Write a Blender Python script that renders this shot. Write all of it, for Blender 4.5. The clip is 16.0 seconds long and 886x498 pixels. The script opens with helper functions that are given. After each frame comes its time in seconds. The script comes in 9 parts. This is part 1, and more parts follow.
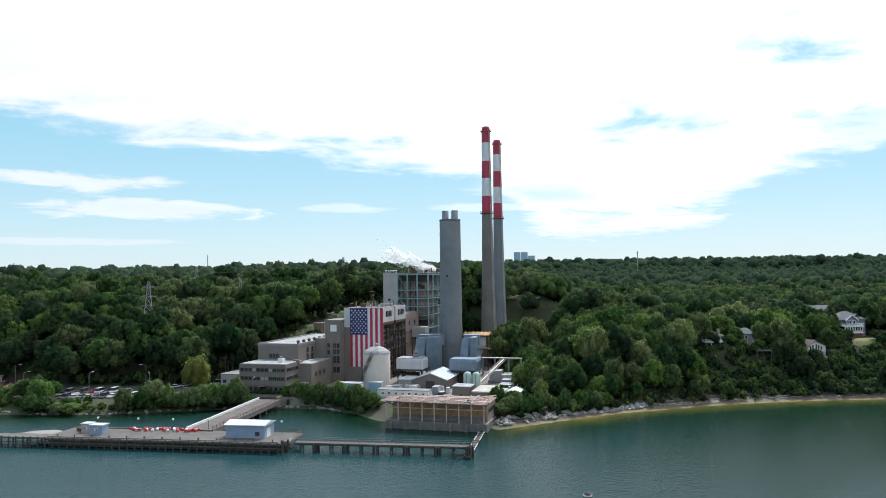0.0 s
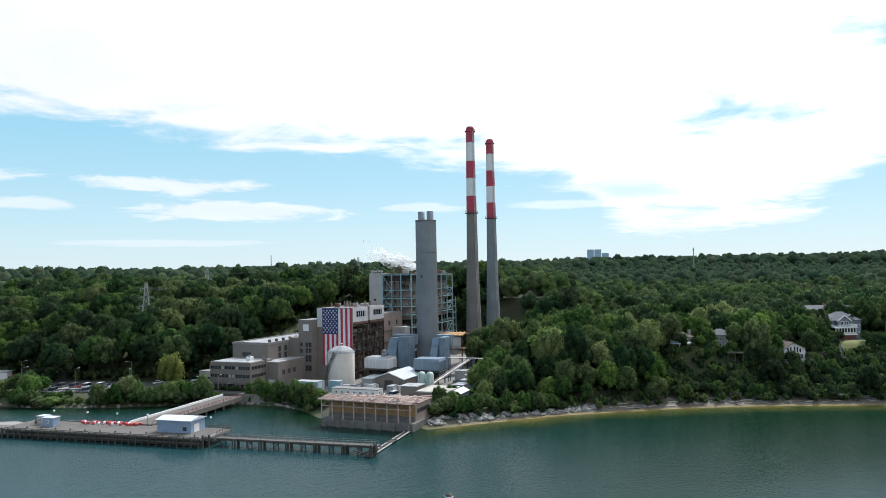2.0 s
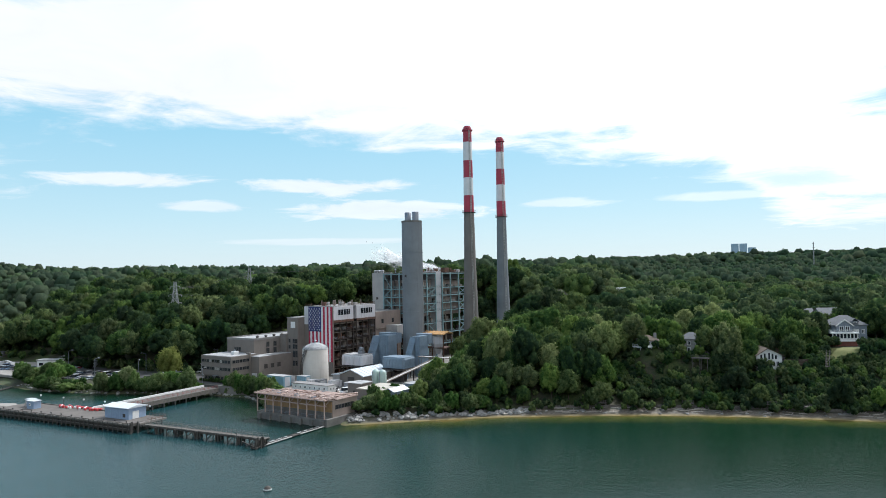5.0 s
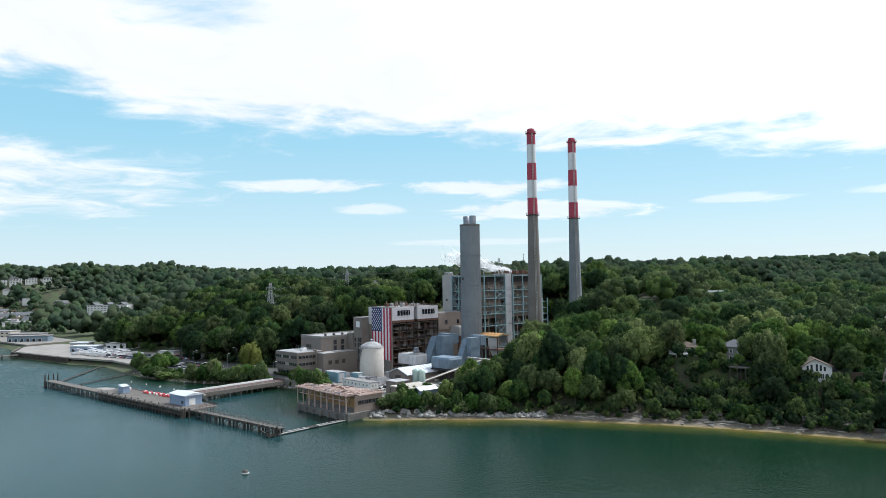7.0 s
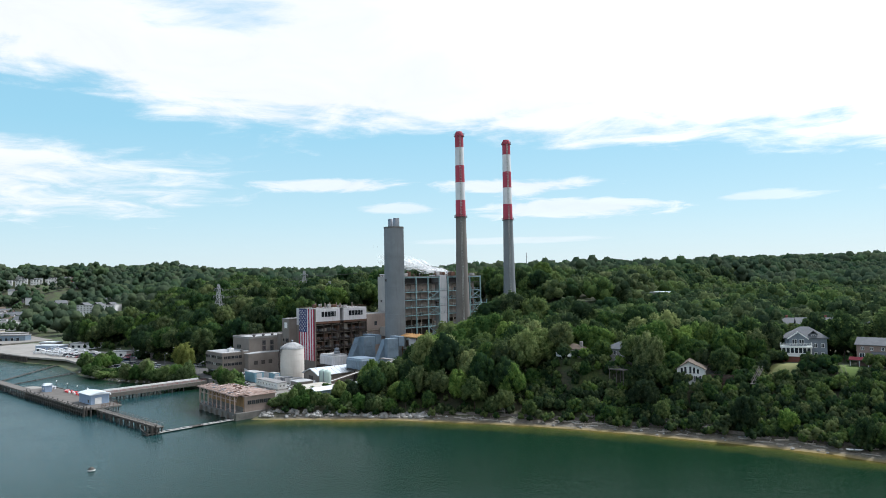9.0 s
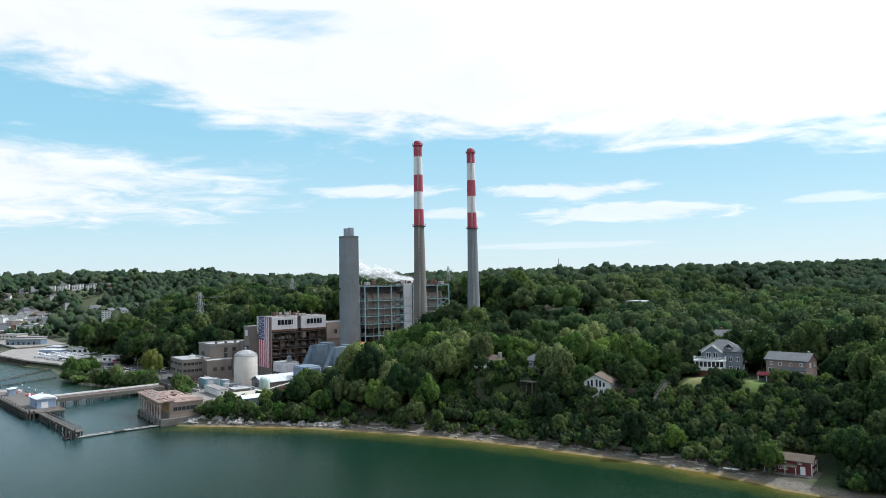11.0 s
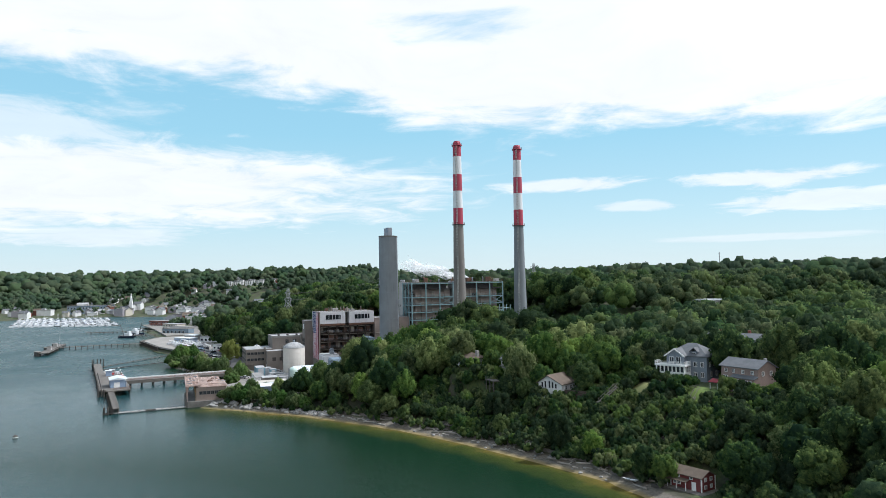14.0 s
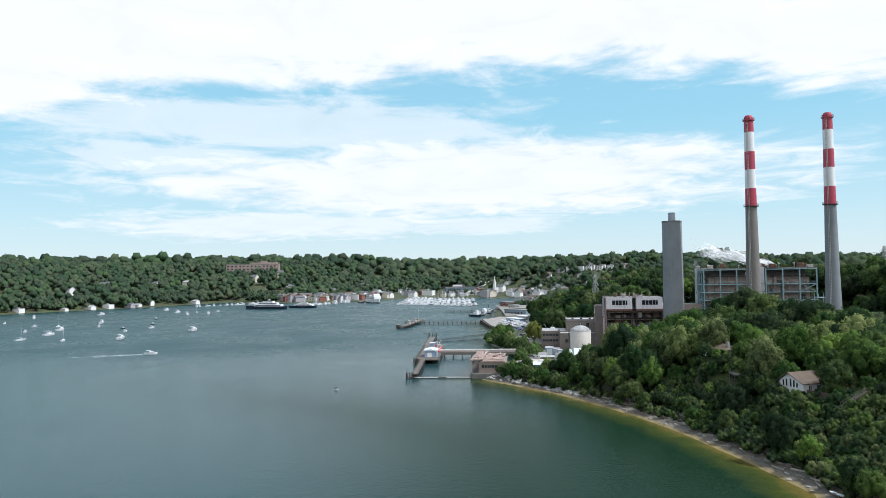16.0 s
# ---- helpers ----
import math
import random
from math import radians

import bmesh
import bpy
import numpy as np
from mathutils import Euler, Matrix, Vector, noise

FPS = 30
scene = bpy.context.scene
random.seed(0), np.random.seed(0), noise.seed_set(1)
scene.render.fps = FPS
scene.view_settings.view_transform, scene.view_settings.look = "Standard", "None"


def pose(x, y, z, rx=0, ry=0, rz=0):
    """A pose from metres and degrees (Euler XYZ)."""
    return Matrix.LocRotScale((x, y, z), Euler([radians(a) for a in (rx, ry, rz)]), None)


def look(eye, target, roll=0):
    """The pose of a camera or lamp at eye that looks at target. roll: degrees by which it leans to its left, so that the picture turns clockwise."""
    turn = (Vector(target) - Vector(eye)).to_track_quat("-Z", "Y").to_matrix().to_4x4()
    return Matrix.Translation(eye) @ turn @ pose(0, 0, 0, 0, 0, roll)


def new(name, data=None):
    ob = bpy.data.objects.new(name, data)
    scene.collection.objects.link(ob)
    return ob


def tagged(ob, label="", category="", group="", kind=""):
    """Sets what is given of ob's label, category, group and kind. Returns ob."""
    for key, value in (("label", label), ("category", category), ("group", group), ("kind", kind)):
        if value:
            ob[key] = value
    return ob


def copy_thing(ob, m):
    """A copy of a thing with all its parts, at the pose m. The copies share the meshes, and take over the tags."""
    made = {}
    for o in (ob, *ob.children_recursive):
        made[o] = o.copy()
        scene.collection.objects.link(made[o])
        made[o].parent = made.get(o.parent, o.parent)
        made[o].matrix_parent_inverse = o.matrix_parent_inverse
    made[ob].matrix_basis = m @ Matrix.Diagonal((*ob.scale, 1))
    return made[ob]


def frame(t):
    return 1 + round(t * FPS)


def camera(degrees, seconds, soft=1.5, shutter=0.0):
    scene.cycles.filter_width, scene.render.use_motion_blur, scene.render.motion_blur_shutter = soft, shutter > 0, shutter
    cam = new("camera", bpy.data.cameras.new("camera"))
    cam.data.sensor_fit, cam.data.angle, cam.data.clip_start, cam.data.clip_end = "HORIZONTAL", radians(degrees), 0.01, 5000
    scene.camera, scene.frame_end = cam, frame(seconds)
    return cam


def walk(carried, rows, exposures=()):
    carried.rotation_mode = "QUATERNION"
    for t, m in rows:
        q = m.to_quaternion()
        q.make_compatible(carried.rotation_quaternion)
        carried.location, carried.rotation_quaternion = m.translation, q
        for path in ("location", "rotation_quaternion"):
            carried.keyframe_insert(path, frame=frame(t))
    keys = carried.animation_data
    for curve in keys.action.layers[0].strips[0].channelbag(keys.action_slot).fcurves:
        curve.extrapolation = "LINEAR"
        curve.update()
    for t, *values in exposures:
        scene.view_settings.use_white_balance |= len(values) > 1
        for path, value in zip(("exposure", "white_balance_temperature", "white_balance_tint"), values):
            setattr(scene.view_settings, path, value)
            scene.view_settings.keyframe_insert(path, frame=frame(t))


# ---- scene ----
cam = camera(65.0, 16.0, soft=0.9)
PATH = [
    (0, (3.277, -3.313, 50.583), (3.284, -1.315, 50.661), -0.8),
    (0.5, (15.71, -3.701, 50.593), (15.637, -1.704, 50.67), -0.8),
    (1, (28.172, -3.912, 50.616), (27.993, -1.921, 50.695), -1.0),
    (1.5, (40.756, -3.738, 50.649), (40.565, -1.748, 50.726), -1.0),
    (2, (53.451, -3.026, 50.689), (53.231, -1.039, 50.766), -1.1),
    (2.5, (66.202, -1.838, 50.723), (65.952, 0.145, 50.8), -1.1),
    (3, (78.956, -0.27, 50.741), (78.676, 1.709, 50.818), -1.0),
    (3.5, (91.687, 1.681, 50.75), (91.335, 3.648, 50.827), -1.1),
    (4, (104.4, 4.014, 50.758), (103.897, 5.948, 50.838), -1.0),
    (4.2, (109.456, 5.125, 50.766), (108.93, 7.053, 50.845), -1.0),
    (6.3, (162.187, 18.534, 51.056), (161.306, 20.327, 51.136), -1.2),
    (6.5, (167.151, 20.098, 51.068), (166.219, 21.866, 51.151), -1.1),
    (7, (179.375, 24.71, 51.123), (178.337, 26.417, 51.206), -1.1),
    (7.5, (191.334, 29.952, 51.213), (190.275, 31.647, 51.295), -1.1),
    (8, (203.021, 35.742, 51.327), (201.958, 37.434, 51.406), -1.2),
    (8.5, (214.432, 42.003, 51.453), (213.351, 43.685, 51.531), -1.3),
    (9, (225.565, 48.617, 51.574), (224.465, 50.286, 51.655), -1.2),
    (9.2, (229.909, 51.392, 51.609), (228.802, 53.055, 51.69), -1.5),
    (11.3, (274.468, 81.847, 52.665), (273.208, 83.397, 52.765), -1.0),
    (11.5, (278.677, 84.848, 52.695), (277.388, 86.374, 52.795), -1.0),
    (12, (289.1, 92.618, 52.745), (287.719, 94.061, 52.845), -1.1),
    (12.5, (299.325, 100.783, 52.736), (297.879, 102.162, 52.835), -1.1),
    (13, (309.132, 109.397, 52.671), (307.638, 110.722, 52.769), -1.1),
    (13.5, (318.383, 118.42, 52.583), (316.841, 119.69, 52.679), -1.1),
    (14, (327.124, 127.852, 52.502), (325.534, 129.061, 52.596), -1.1),
    (14.5, (335.377, 137.578, 52.458), (333.717, 138.69, 52.55), -1.1),
    (15, (343.349, 147.421, 52.445), (341.56, 148.311, 52.533), -1.0),
    (15.5, (351.034, 157.224, 52.466), (349.126, 157.819, 52.548), -0.8),
    (16, (358.54, 166.871, 52.493), (356.556, 167.118, 52.561), -0.9),
]
walk(cam, [(t, look(eye, target, roll)) for t, eye, target, roll in PATH], ((0.0, 0.0, 5900, 10), (16.0, 0.0, 5900, 10)))

# ---- world, sun ----
SUN_YAW, SUN_EL = 24.0, 52.0      # degrees to the right of +y, and above the horizon
SUN_DIR = Vector((math.sin(radians(SUN_YAW)) * math.cos(radians(SUN_EL)), math.cos(radians(SUN_YAW)) * math.cos(radians(SUN_EL)), math.sin(radians(SUN_EL))))


class Nodes:
    """A short way to write node trees."""

    def __init__(self, tree):
        self.tree = tree
        tree.nodes.clear()

    def add(self, kind, settings=None, **links):
        node = self.tree.nodes.new(kind)
        for key, value in (settings or {}).items():
            setattr(node, key, value)
        for key, value in links.items():
            name = key.replace("_", " ")
            socket = node.inputs[int(key[1:])] if key[0] == "i" and key[1:].isdigit() else node.inputs[name]
            if isinstance(value, bpy.types.NodeSocket):
                self.tree.links.new(value, socket)
            else:
                socket.default_value = value
        return node

    def math(self, op, a, b=0.0, c=0.0, clamp=False):
        return self.add("ShaderNodeMath", {"operation": op, "use_clamp": clamp}, i0=a, i1=b, i2=c).outputs[0]

    def ramp(self, fac, stops, mode="LINEAR"):
        node = self.add("ShaderNodeValToRGB", None, i0=fac)
        node.color_ramp.interpolation = mode
        els = node.color_ramp.elements
        while len(els) < len(stops):
            els.new(0.5)
        for el, (pos, col) in zip(els, stops):
            el.position = pos
            el.color = (*col, 1) if len(col) == 3 else col
        return node.outputs[0]

    def smooth(self, x, lo, hi):
        return self.add("ShaderNodeMapRange", {"interpolation_type": "SMOOTHSTEP"}, i0=x, i1=lo, i2=hi, i3=0.0, i4=1.0).outputs[0]

    def noise(self, vec, scale, detail=4.0, rough=0.55, distort=0.0):
        return self.add("ShaderNodeTexNoise", None, Vector=vec, Scale=scale, Detail=detail, Roughness=rough, Distortion=distort).outputs[0]

    def mix(self, fac, a, b, mode="MIX"):
        return self.add("ShaderNodeMix", {"data_type": "RGBA", "blend_type": mode}, i0=fac, i6=a, i7=b).outputs[2]


def make_world():
    """A Nishita sky with a broad sheet of bright summer cloud, torn below and to the sides, and thin streaks under it."""
    world = bpy.data.worlds.new("summer_sky")
    scene.world = world
    world.use_nodes = True
    n = Nodes(world.node_tree)
    sky = n.add("ShaderNodeTexSky", {"sky_type": "NISHITA", "sun_disc": False, "sun_elevation": radians(SUN_EL), "sun_rotation": radians(SUN_YAW),
                                     "altitude": 50.0, "air_density": 1.0, "dust_density": 0.6, "ozone_density": 1.6}).outputs[0]
    way = n.add("ShaderNodeTexCoord").outputs["Generated"]
    sep = n.add("ShaderNodeSeparateXYZ", None, i0=way)
    x, y, z = sep.outputs
    az = n.math("MULTIPLY", n.math("ARCTAN2", x, y), 57.29578)          # degrees, right of +y
    flat = n.math("SQRT", n.math("ADD", n.math("MULTIPLY", x, x), n.math("MULTIPLY", y, y)))
    el = n.math("MULTIPLY", n.math("ARCTAN2", z, flat), 57.29578)
    # noise on a cloud ceiling, so that the shapes flatten towards the horizon
    up = n.math("ADD", n.math("MAXIMUM", z, 0.0), 0.10)
    ceil = n.add("ShaderNodeCombineXYZ", None, i0=n.math("DIVIDE", x, up), i1=n.math("DIVIDE", y, up), i2=0.0).outputs[0]
    big = n.math("SUBTRACT", n.noise(ceil, 0.55, 6.0, 0.55, 0.4), 0.5)
    fine = n.math("SUBTRACT", n.noise(ceil, 2.6, 8.0, 0.62, 0.6), 0.5)
    skew = n.add("ShaderNodeCombineXYZ", None, i0=n.math("MULTIPLY", az, 0.06), i1=n.math("MULTIPLY", el, 0.34), i2=1.7).outputs[0]
    streak = n.math("SUBTRACT", n.noise(skew, 1.0, 7.0, 0.6, 0.3), 0.5)
    # lower edge of the big sheet, by azimuth
    edge = n.add("ShaderNodeFloatCurve", None, i0=1.0, i1=n.math("DIVIDE", n.math("ADD", az, 180.0), 360.0))
    curve = edge.mapping.curves[0]
    stops = [(-180, 9), (-125, 9.5), (-108, 12.5), (-92, 15), (-78, 15.5), (-64, 14.5), (-52, 12.4), (-40, 11.2), (-24, 10.2), (-8, 9.4), (4, 7.5), (9, 3.5), (18, 3.2), (26, 7), (34, 9), (60, 8), (180, 9)]
    while len(curve.points) < len(stops):
        curve.points.new(0.5, 0.5)
    for p, (a, e) in zip(curve.points, stops):
        p.location = ((a + 180) / 360, e / 30)
    edge.mapping.update()
    rim = n.math("MULTIPLY", edge.outputs[0], 30.0)
    above = n.math("ADD", n.math("SUBTRACT", el, rim), n.math("ADD", n.math("MULTIPLY", fine, 5.0), n.math("MULTIPLY", streak, 8.0)))
    sheet = n.smooth(above, -0.3, 2.2)
    # unseen blue gap high in the west, added to tint the harbour's reflection
    west = n.math("MULTIPLY", n.math("SUBTRACT", 1.0, n.smooth(az, -80.0, -35.0)), n.smooth(el, 22.0, 30.0))
    sheet = n.math("MULTIPLY", sheet, n.math("SUBTRACT", 1.0, n.math("MULTIPLY", west, 0.95)))
    # blue holes torn into the sheet
    hole = n.smooth(n.math("ADD", n.math("MULTIPLY", big, 1.0), n.math("MULTIPLY", streak, 0.8)), 0.16, 0.34)
    side = n.smooth(n.math("ABSOLUTE", n.math("ADD", az, 18.0)), 26.0, 62.0)
    sheet = n.math("MULTIPLY", sheet, n.math("SUBTRACT", 1.0, n.math("MULTIPLY", hole, n.math("MULTIPLY", side, 0.9))))

    def bank(a, e, wa, we, strength, rough, soft=0.55):
        """A flat bank of cloud round azimuth a and elevation e."""
        da = n.math("DIVIDE", n.math("SUBTRACT", az, a), wa)
        de = n.math("DIVIDE", n.math("SUBTRACT", el, e), we)
        r = n.math("SQRT", n.math("ADD", n.math("MULTIPLY", da, da), n.math("MULTIPLY", de, de)))
        r = n.math("SUBTRACT", r, n.math("ADD", n.math("MULTIPLY", streak, rough), n.math("MULTIPLY", fine, rough)))
        return n.math("MULTIPLY", n.math("SUBTRACT", 1.0, n.smooth(r, soft, 1.15)), strength)

    total = sheet
    for row in ((-80, 7.4, 29, 3.4, 0.95, 1.3), (-97, 4.0, 16, 1.4, 0.7, 1.5), (-79, 3.9, 7, 0.9, 0.6, 1.2), (-43, 7.6, 6.5, 0.6, 0.8, 1.9),
                (-27, 7.3, 7, 0.75, 0.8, 2.2), (-22, 5.4, 9, 0.8, 0.75, 2.2), (-37, 5.7, 4, 0.5, 0.6, 1.9), (-9, 5.6, 4, 0.4, 0.5, 1.8),
                (-28, 2.9, 9, 0.35, 0.45, 0.8), (4, 5.6, 5, 0.4, 0.5, 0.9), (-95, 12, 22, 2.2, 0.6, 1.8), (-104, 9, 12, 1.5, 0.6, 1.8)):
        total = n.math("MAXIMUM", total, bank(*row))
    # rents of blue high in the sheet
    for row in ((17, 12.0, 6, 2.0, 0.9, 4.0, -0.4), (26, 16.5, 6, 2.4, 0.9, 4.0, -0.4), (-51, 20.6, 7, 1.3, 0.7, 4.0, -0.6), (31, 11, 6, 1.5, 0.7, 4.0, -0.4), (9, 6.5, 4, 1.0, 0.6, 3.0, -0.3)):
        total = n.math("MULTIPLY", total, n.math("SUBTRACT", 1.0, bank(*row)))
    haze = n.math("MULTIPLY", n.math("SUBTRACT", 1.0, n.smooth(el, 0.0, 8.0)), 0.10)
    total = n.math("MAXIMUM", total, haze)
    total = n.math("MULTIPLY", total, n.smooth(el, -2.0, 0.0))
    # thin cloud is brighter towards the sun
    near_sun = n.math("ADD", n.math("MULTIPLY", x, SUN_DIR.x), n.math("ADD", n.math("MULTIPLY", y, SUN_DIR.y), n.math("MULTIPLY", z, SUN_DIR.z)))
    shade = n.math("ADD", n.math("ADD", 1.0, n.math("MULTIPLY", fine, 0.25)), n.math("MULTIPLY", n.smooth(near_sun, 0.45, 1.0), 0.4))
    cloud = n.add("ShaderNodeBackground", None, Color=(1.0, 0.985, 0.95, 1), Strength=n.math("MULTIPLY", shade, CLOUD)).outputs[0]
    tint = n.mix(1.0, sky, (SKY, SKY, SKY, 1), "MULTIPLY")
    humid = n.ramp(n.math("DIVIDE", el, 60.0), [(0.0, (0.78, 0.88, 0.86)), (0.08, (0.60, 0.835, 0.87)), (0.2, (0.405, 0.74, 0.85)), (0.5, (0.26, 0.6, 0.81)), (1.0, (0.09, 0.28, 0.55))])
    air = n.add("ShaderNodeBackground", None, Color=n.mix(0.82, tint, humid), Strength=1.0).outputs[0]
    both = n.add("ShaderNodeMixShader", None, i0=total, i1=air, i2=cloud).outputs[0]
    n.add("ShaderNodeOutputWorld", None, Surface=both)


SKY, CLOUD = 0.12, 1.02
make_world()
sun_data = bpy.data.lights.new("sun", "SUN")
sun_data.energy, sun_data.angle, sun_data.color = 4.4, radians(0.6), (1.0, 0.975, 0.93)
sun = new("sun", sun_data)
sun.rotation_mode = "QUATERNION"
sun.rotation_quaternion = SUN_DIR.to_track_quat("Z", "Y")


# ---- materials ----
def material(name, build):
    m = bpy.data.materials.new(name)
    m.use_nodes = True
    n = Nodes(m.node_tree)
    out = build(n)
    n.add("ShaderNodeOutputMaterial", None, Surface=out)
    return m


def surface(name, col, col2=None, scale=0.4, rough=0.8, metal=0.0, bump=0.15, grain=6.0, rand=0.0, streaks=0.0, streak_col=None, island=False):
    """A worn surface: blotches between two colours, fine grain, streaks that run down it, small relief."""
    col2 = col2 or tuple(c * 0.75 for c in col)

    def build(n):
        co = n.add("ShaderNodeTexCoord").outputs["Object"]
        blotch = n.noise(co, scale, 5.0, 0.6)
        fine = n.noise(co, grain, 6.0, 0.65)
        fac = n.math("ADD", n.math("MULTIPLY", n.smooth(blotch, 0.3, 0.7), 0.75), n.math("MULTIPLY", fine, 0.3), clamp=True)
        c = n.mix(fac, (*col, 1), (*col2, 1))
        if streaks:
            run = n.add("ShaderNodeMapping", None, i0=co, Scale=(1.6, 1.6, 0.07)).outputs[0]
            s = n.smooth(n.noise(run, 1.0, 5.0, 0.65), 0.52, 0.72)
            c = n.mix(n.math("MULTIPLY", s, streaks), c, (*(streak_col or tuple(v * 0.45 for v in col)), 1))
        if rand:
            info = n.add("ShaderNodeNewGeometry").outputs["Random Per Island"] if island else n.add("ShaderNodeObjectInfo").outputs["Random"]
            c = n.add("ShaderNodeHueSaturation", None, Value=n.math("ADD", 1.0 - rand, n.math("MULTIPLY", info, 2 * rand)), Color=c).outputs[0]
        b = n.add("ShaderNodeBump", None, Strength=bump, Distance=0.05, Height=fine).outputs[0]
        r = n.math("ADD", rough - 0.08, n.math("MULTIPLY", fine, 0.16), clamp=True)
        return n.add("ShaderNodeBsdfPrincipled", None, Base_Color=c, Roughness=r, Metallic=metal, Normal=b).outputs[0]

    return material(name, build)


def leaf_material(name, dark, mid, light, sunny=0.35):
    """Leaves: colour by tree, by stand and by clump, mottled finely; the sprays face as the mass of foliage faces."""

    def build(n):
        geo = n.add("ShaderNodeNewGeometry")
        p = geo.outputs["Position"]
        isl = geo.outputs["Random Per Island"]
        own = n.add("ShaderNodeAttribute", {"attribute_name": "tree"}).outputs["Fac"]
        tree = n.math("FRACT", n.math("ADD", n.add("ShaderNodeObjectInfo").outputs["Random"], own))
        hue = n.math("FRACT", n.math("MULTIPLY", tree, 7.31))
        fine = n.noise(p, 0.9, 4.0, 0.7)
        stand = n.noise(p, 0.016, 3.0, 0.6)
        fac = n.math("ADD", n.math("MULTIPLY", isl, 0.34), n.math("ADD", n.math("MULTIPLY", n.smooth(fine, 0.28, 0.72), 0.62), n.math("MULTIPLY", n.math("SUBTRACT", tree, 0.5), 0.62)))
        fac = n.math("ADD", fac, n.math("MULTIPLY", n.math("SUBTRACT", stand, 0.5), 0.5), clamp=True)
        c = n.ramp(fac, [(0.12, dark), (0.5, mid), (0.92, light)])
        c = n.add("ShaderNodeHueSaturation", None, Hue=n.math("ADD", 0.478, n.math("MULTIPLY", hue, 0.04)), Saturation=n.math("ADD", 0.8, n.math("MULTIPLY", hue, 0.3)), Color=c).outputs[0]
        way = n.add("ShaderNodeAttribute", {"attribute_name": "leaf_way"}).outputs["Vector"]
        way = n.add("ShaderNodeVectorTransform", {"vector_type": "NORMAL", "convert_from": "OBJECT", "convert_to": "WORLD"}, i0=way).outputs[0]
        way = n.add("ShaderNodeBump", None, Strength=0.55, Distance=0.5, Height=fine, Normal=way).outputs[0]
        d = n.add("ShaderNodeBsdfDiffuse", None, Color=c, Roughness=0.4, Normal=way).outputs[0]
        t = n.add("ShaderNodeBsdfTranslucent", None, Color=n.mix(0.35, c, (0.13, 0.21, 0.05, 1))).outputs[0]
        return n.add("ShaderNodeMixShader", None, i0=sunny, i1=d, i2=t).outputs[0]

    return material(name, build)


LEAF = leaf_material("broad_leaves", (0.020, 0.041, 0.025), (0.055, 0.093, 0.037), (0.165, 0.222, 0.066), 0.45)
LEAF_BRIGHT_SUNLIT = leaf_material("bright_sunlit_leaves", (0.040, 0.078, 0.028), (0.115, 0.175, 0.052), (0.27, 0.34, 0.10), 0.45)
LEAF_PALE = leaf_material("pale_leaves", (0.09, 0.12, 0.025), (0.17, 0.20, 0.045), (0.24, 0.27, 0.07), 0.45)
# distant foliage: air haze painted into these paler, bluer, flatter greens
LEAF_FAR_HAZED = leaf_material("far_hazed_leaves", (0.048, 0.080, 0.054), (0.073, 0.112, 0.066), (0.115, 0.158, 0.080), 0.4)
LEAF_MID_HAZED = leaf_material("hill_hazed_leaves", (0.026, 0.051, 0.031), (0.066, 0.106, 0.050), (0.165, 0.215, 0.078), 0.45)
BARK = surface("bark", (0.11, 0.085, 0.06), (0.05, 0.04, 0.03), 1.5, 0.9, bump=0.4)


def ground_material():
    def build(n):
        geo = n.add("ShaderNodeNewGeometry")
        p = geo.outputs["Position"]
        split = n.add("ShaderNodeSeparateXYZ", None, i0=p)
        east, z = split.outputs[0], split.outputs[2]
        a = n.noise(p, 0.09, 6.0, 0.6)
        b = n.noise(p, 1.4, 6.0, 0.7)
        soil = n.mix(n.smooth(b, 0.35, 0.65), (0.03, 0.035, 0.016, 1), (0.06, 0.055, 0.03, 1))
        grass = n.mix(n.smooth(b, 0.3, 0.7), (0.03, 0.055, 0.014, 1), (0.07, 0.09, 0.026, 1))
        land = n.mix(n.smooth(a, 0.42, 0.6), soil, grass)
        sand = n.mix(n.smooth(b, 0.3, 0.72), (0.19, 0.165, 0.13, 1), (0.085, 0.077, 0.063, 1))
        wet = n.mix(n.smooth(z, 0.05, 0.5), (0.2, 0.15, 0.06, 1), sand)
        wob = n.math("ADD", z, n.math("MULTIPLY", n.math("SUBTRACT", a, 0.5), 1.4))
        wrack = n.smooth(n.noise(n.add("ShaderNodeMapping", None, i0=p, Scale=(0.25, 1.0, 1.0)).outputs[0], 0.9, 5.0, 0.7), 0.5, 0.66)
        wet = n.mix(n.math("MULTIPLY", wrack, 0.75), wet, (0.05, 0.045, 0.032, 1))
        sandy = n.math("SUBTRACT", 1.0, n.smooth(wob, 1.0, 1.6))
        c = n.mix(n.math("MULTIPLY", sandy, n.math("MAXIMUM", n.smooth(east, 5.0, 40.0), 0.12)), land, wet)
        bump = n.add("ShaderNodeBump", None, Strength=0.5, Distance=0.3, Height=b).outputs[0]
        return n.add("ShaderNodeBsdfPrincipled", None, Base_Color=c, Roughness=0.92, Normal=bump).outputs[0]

    return material("earth_sand_and_grass", build)


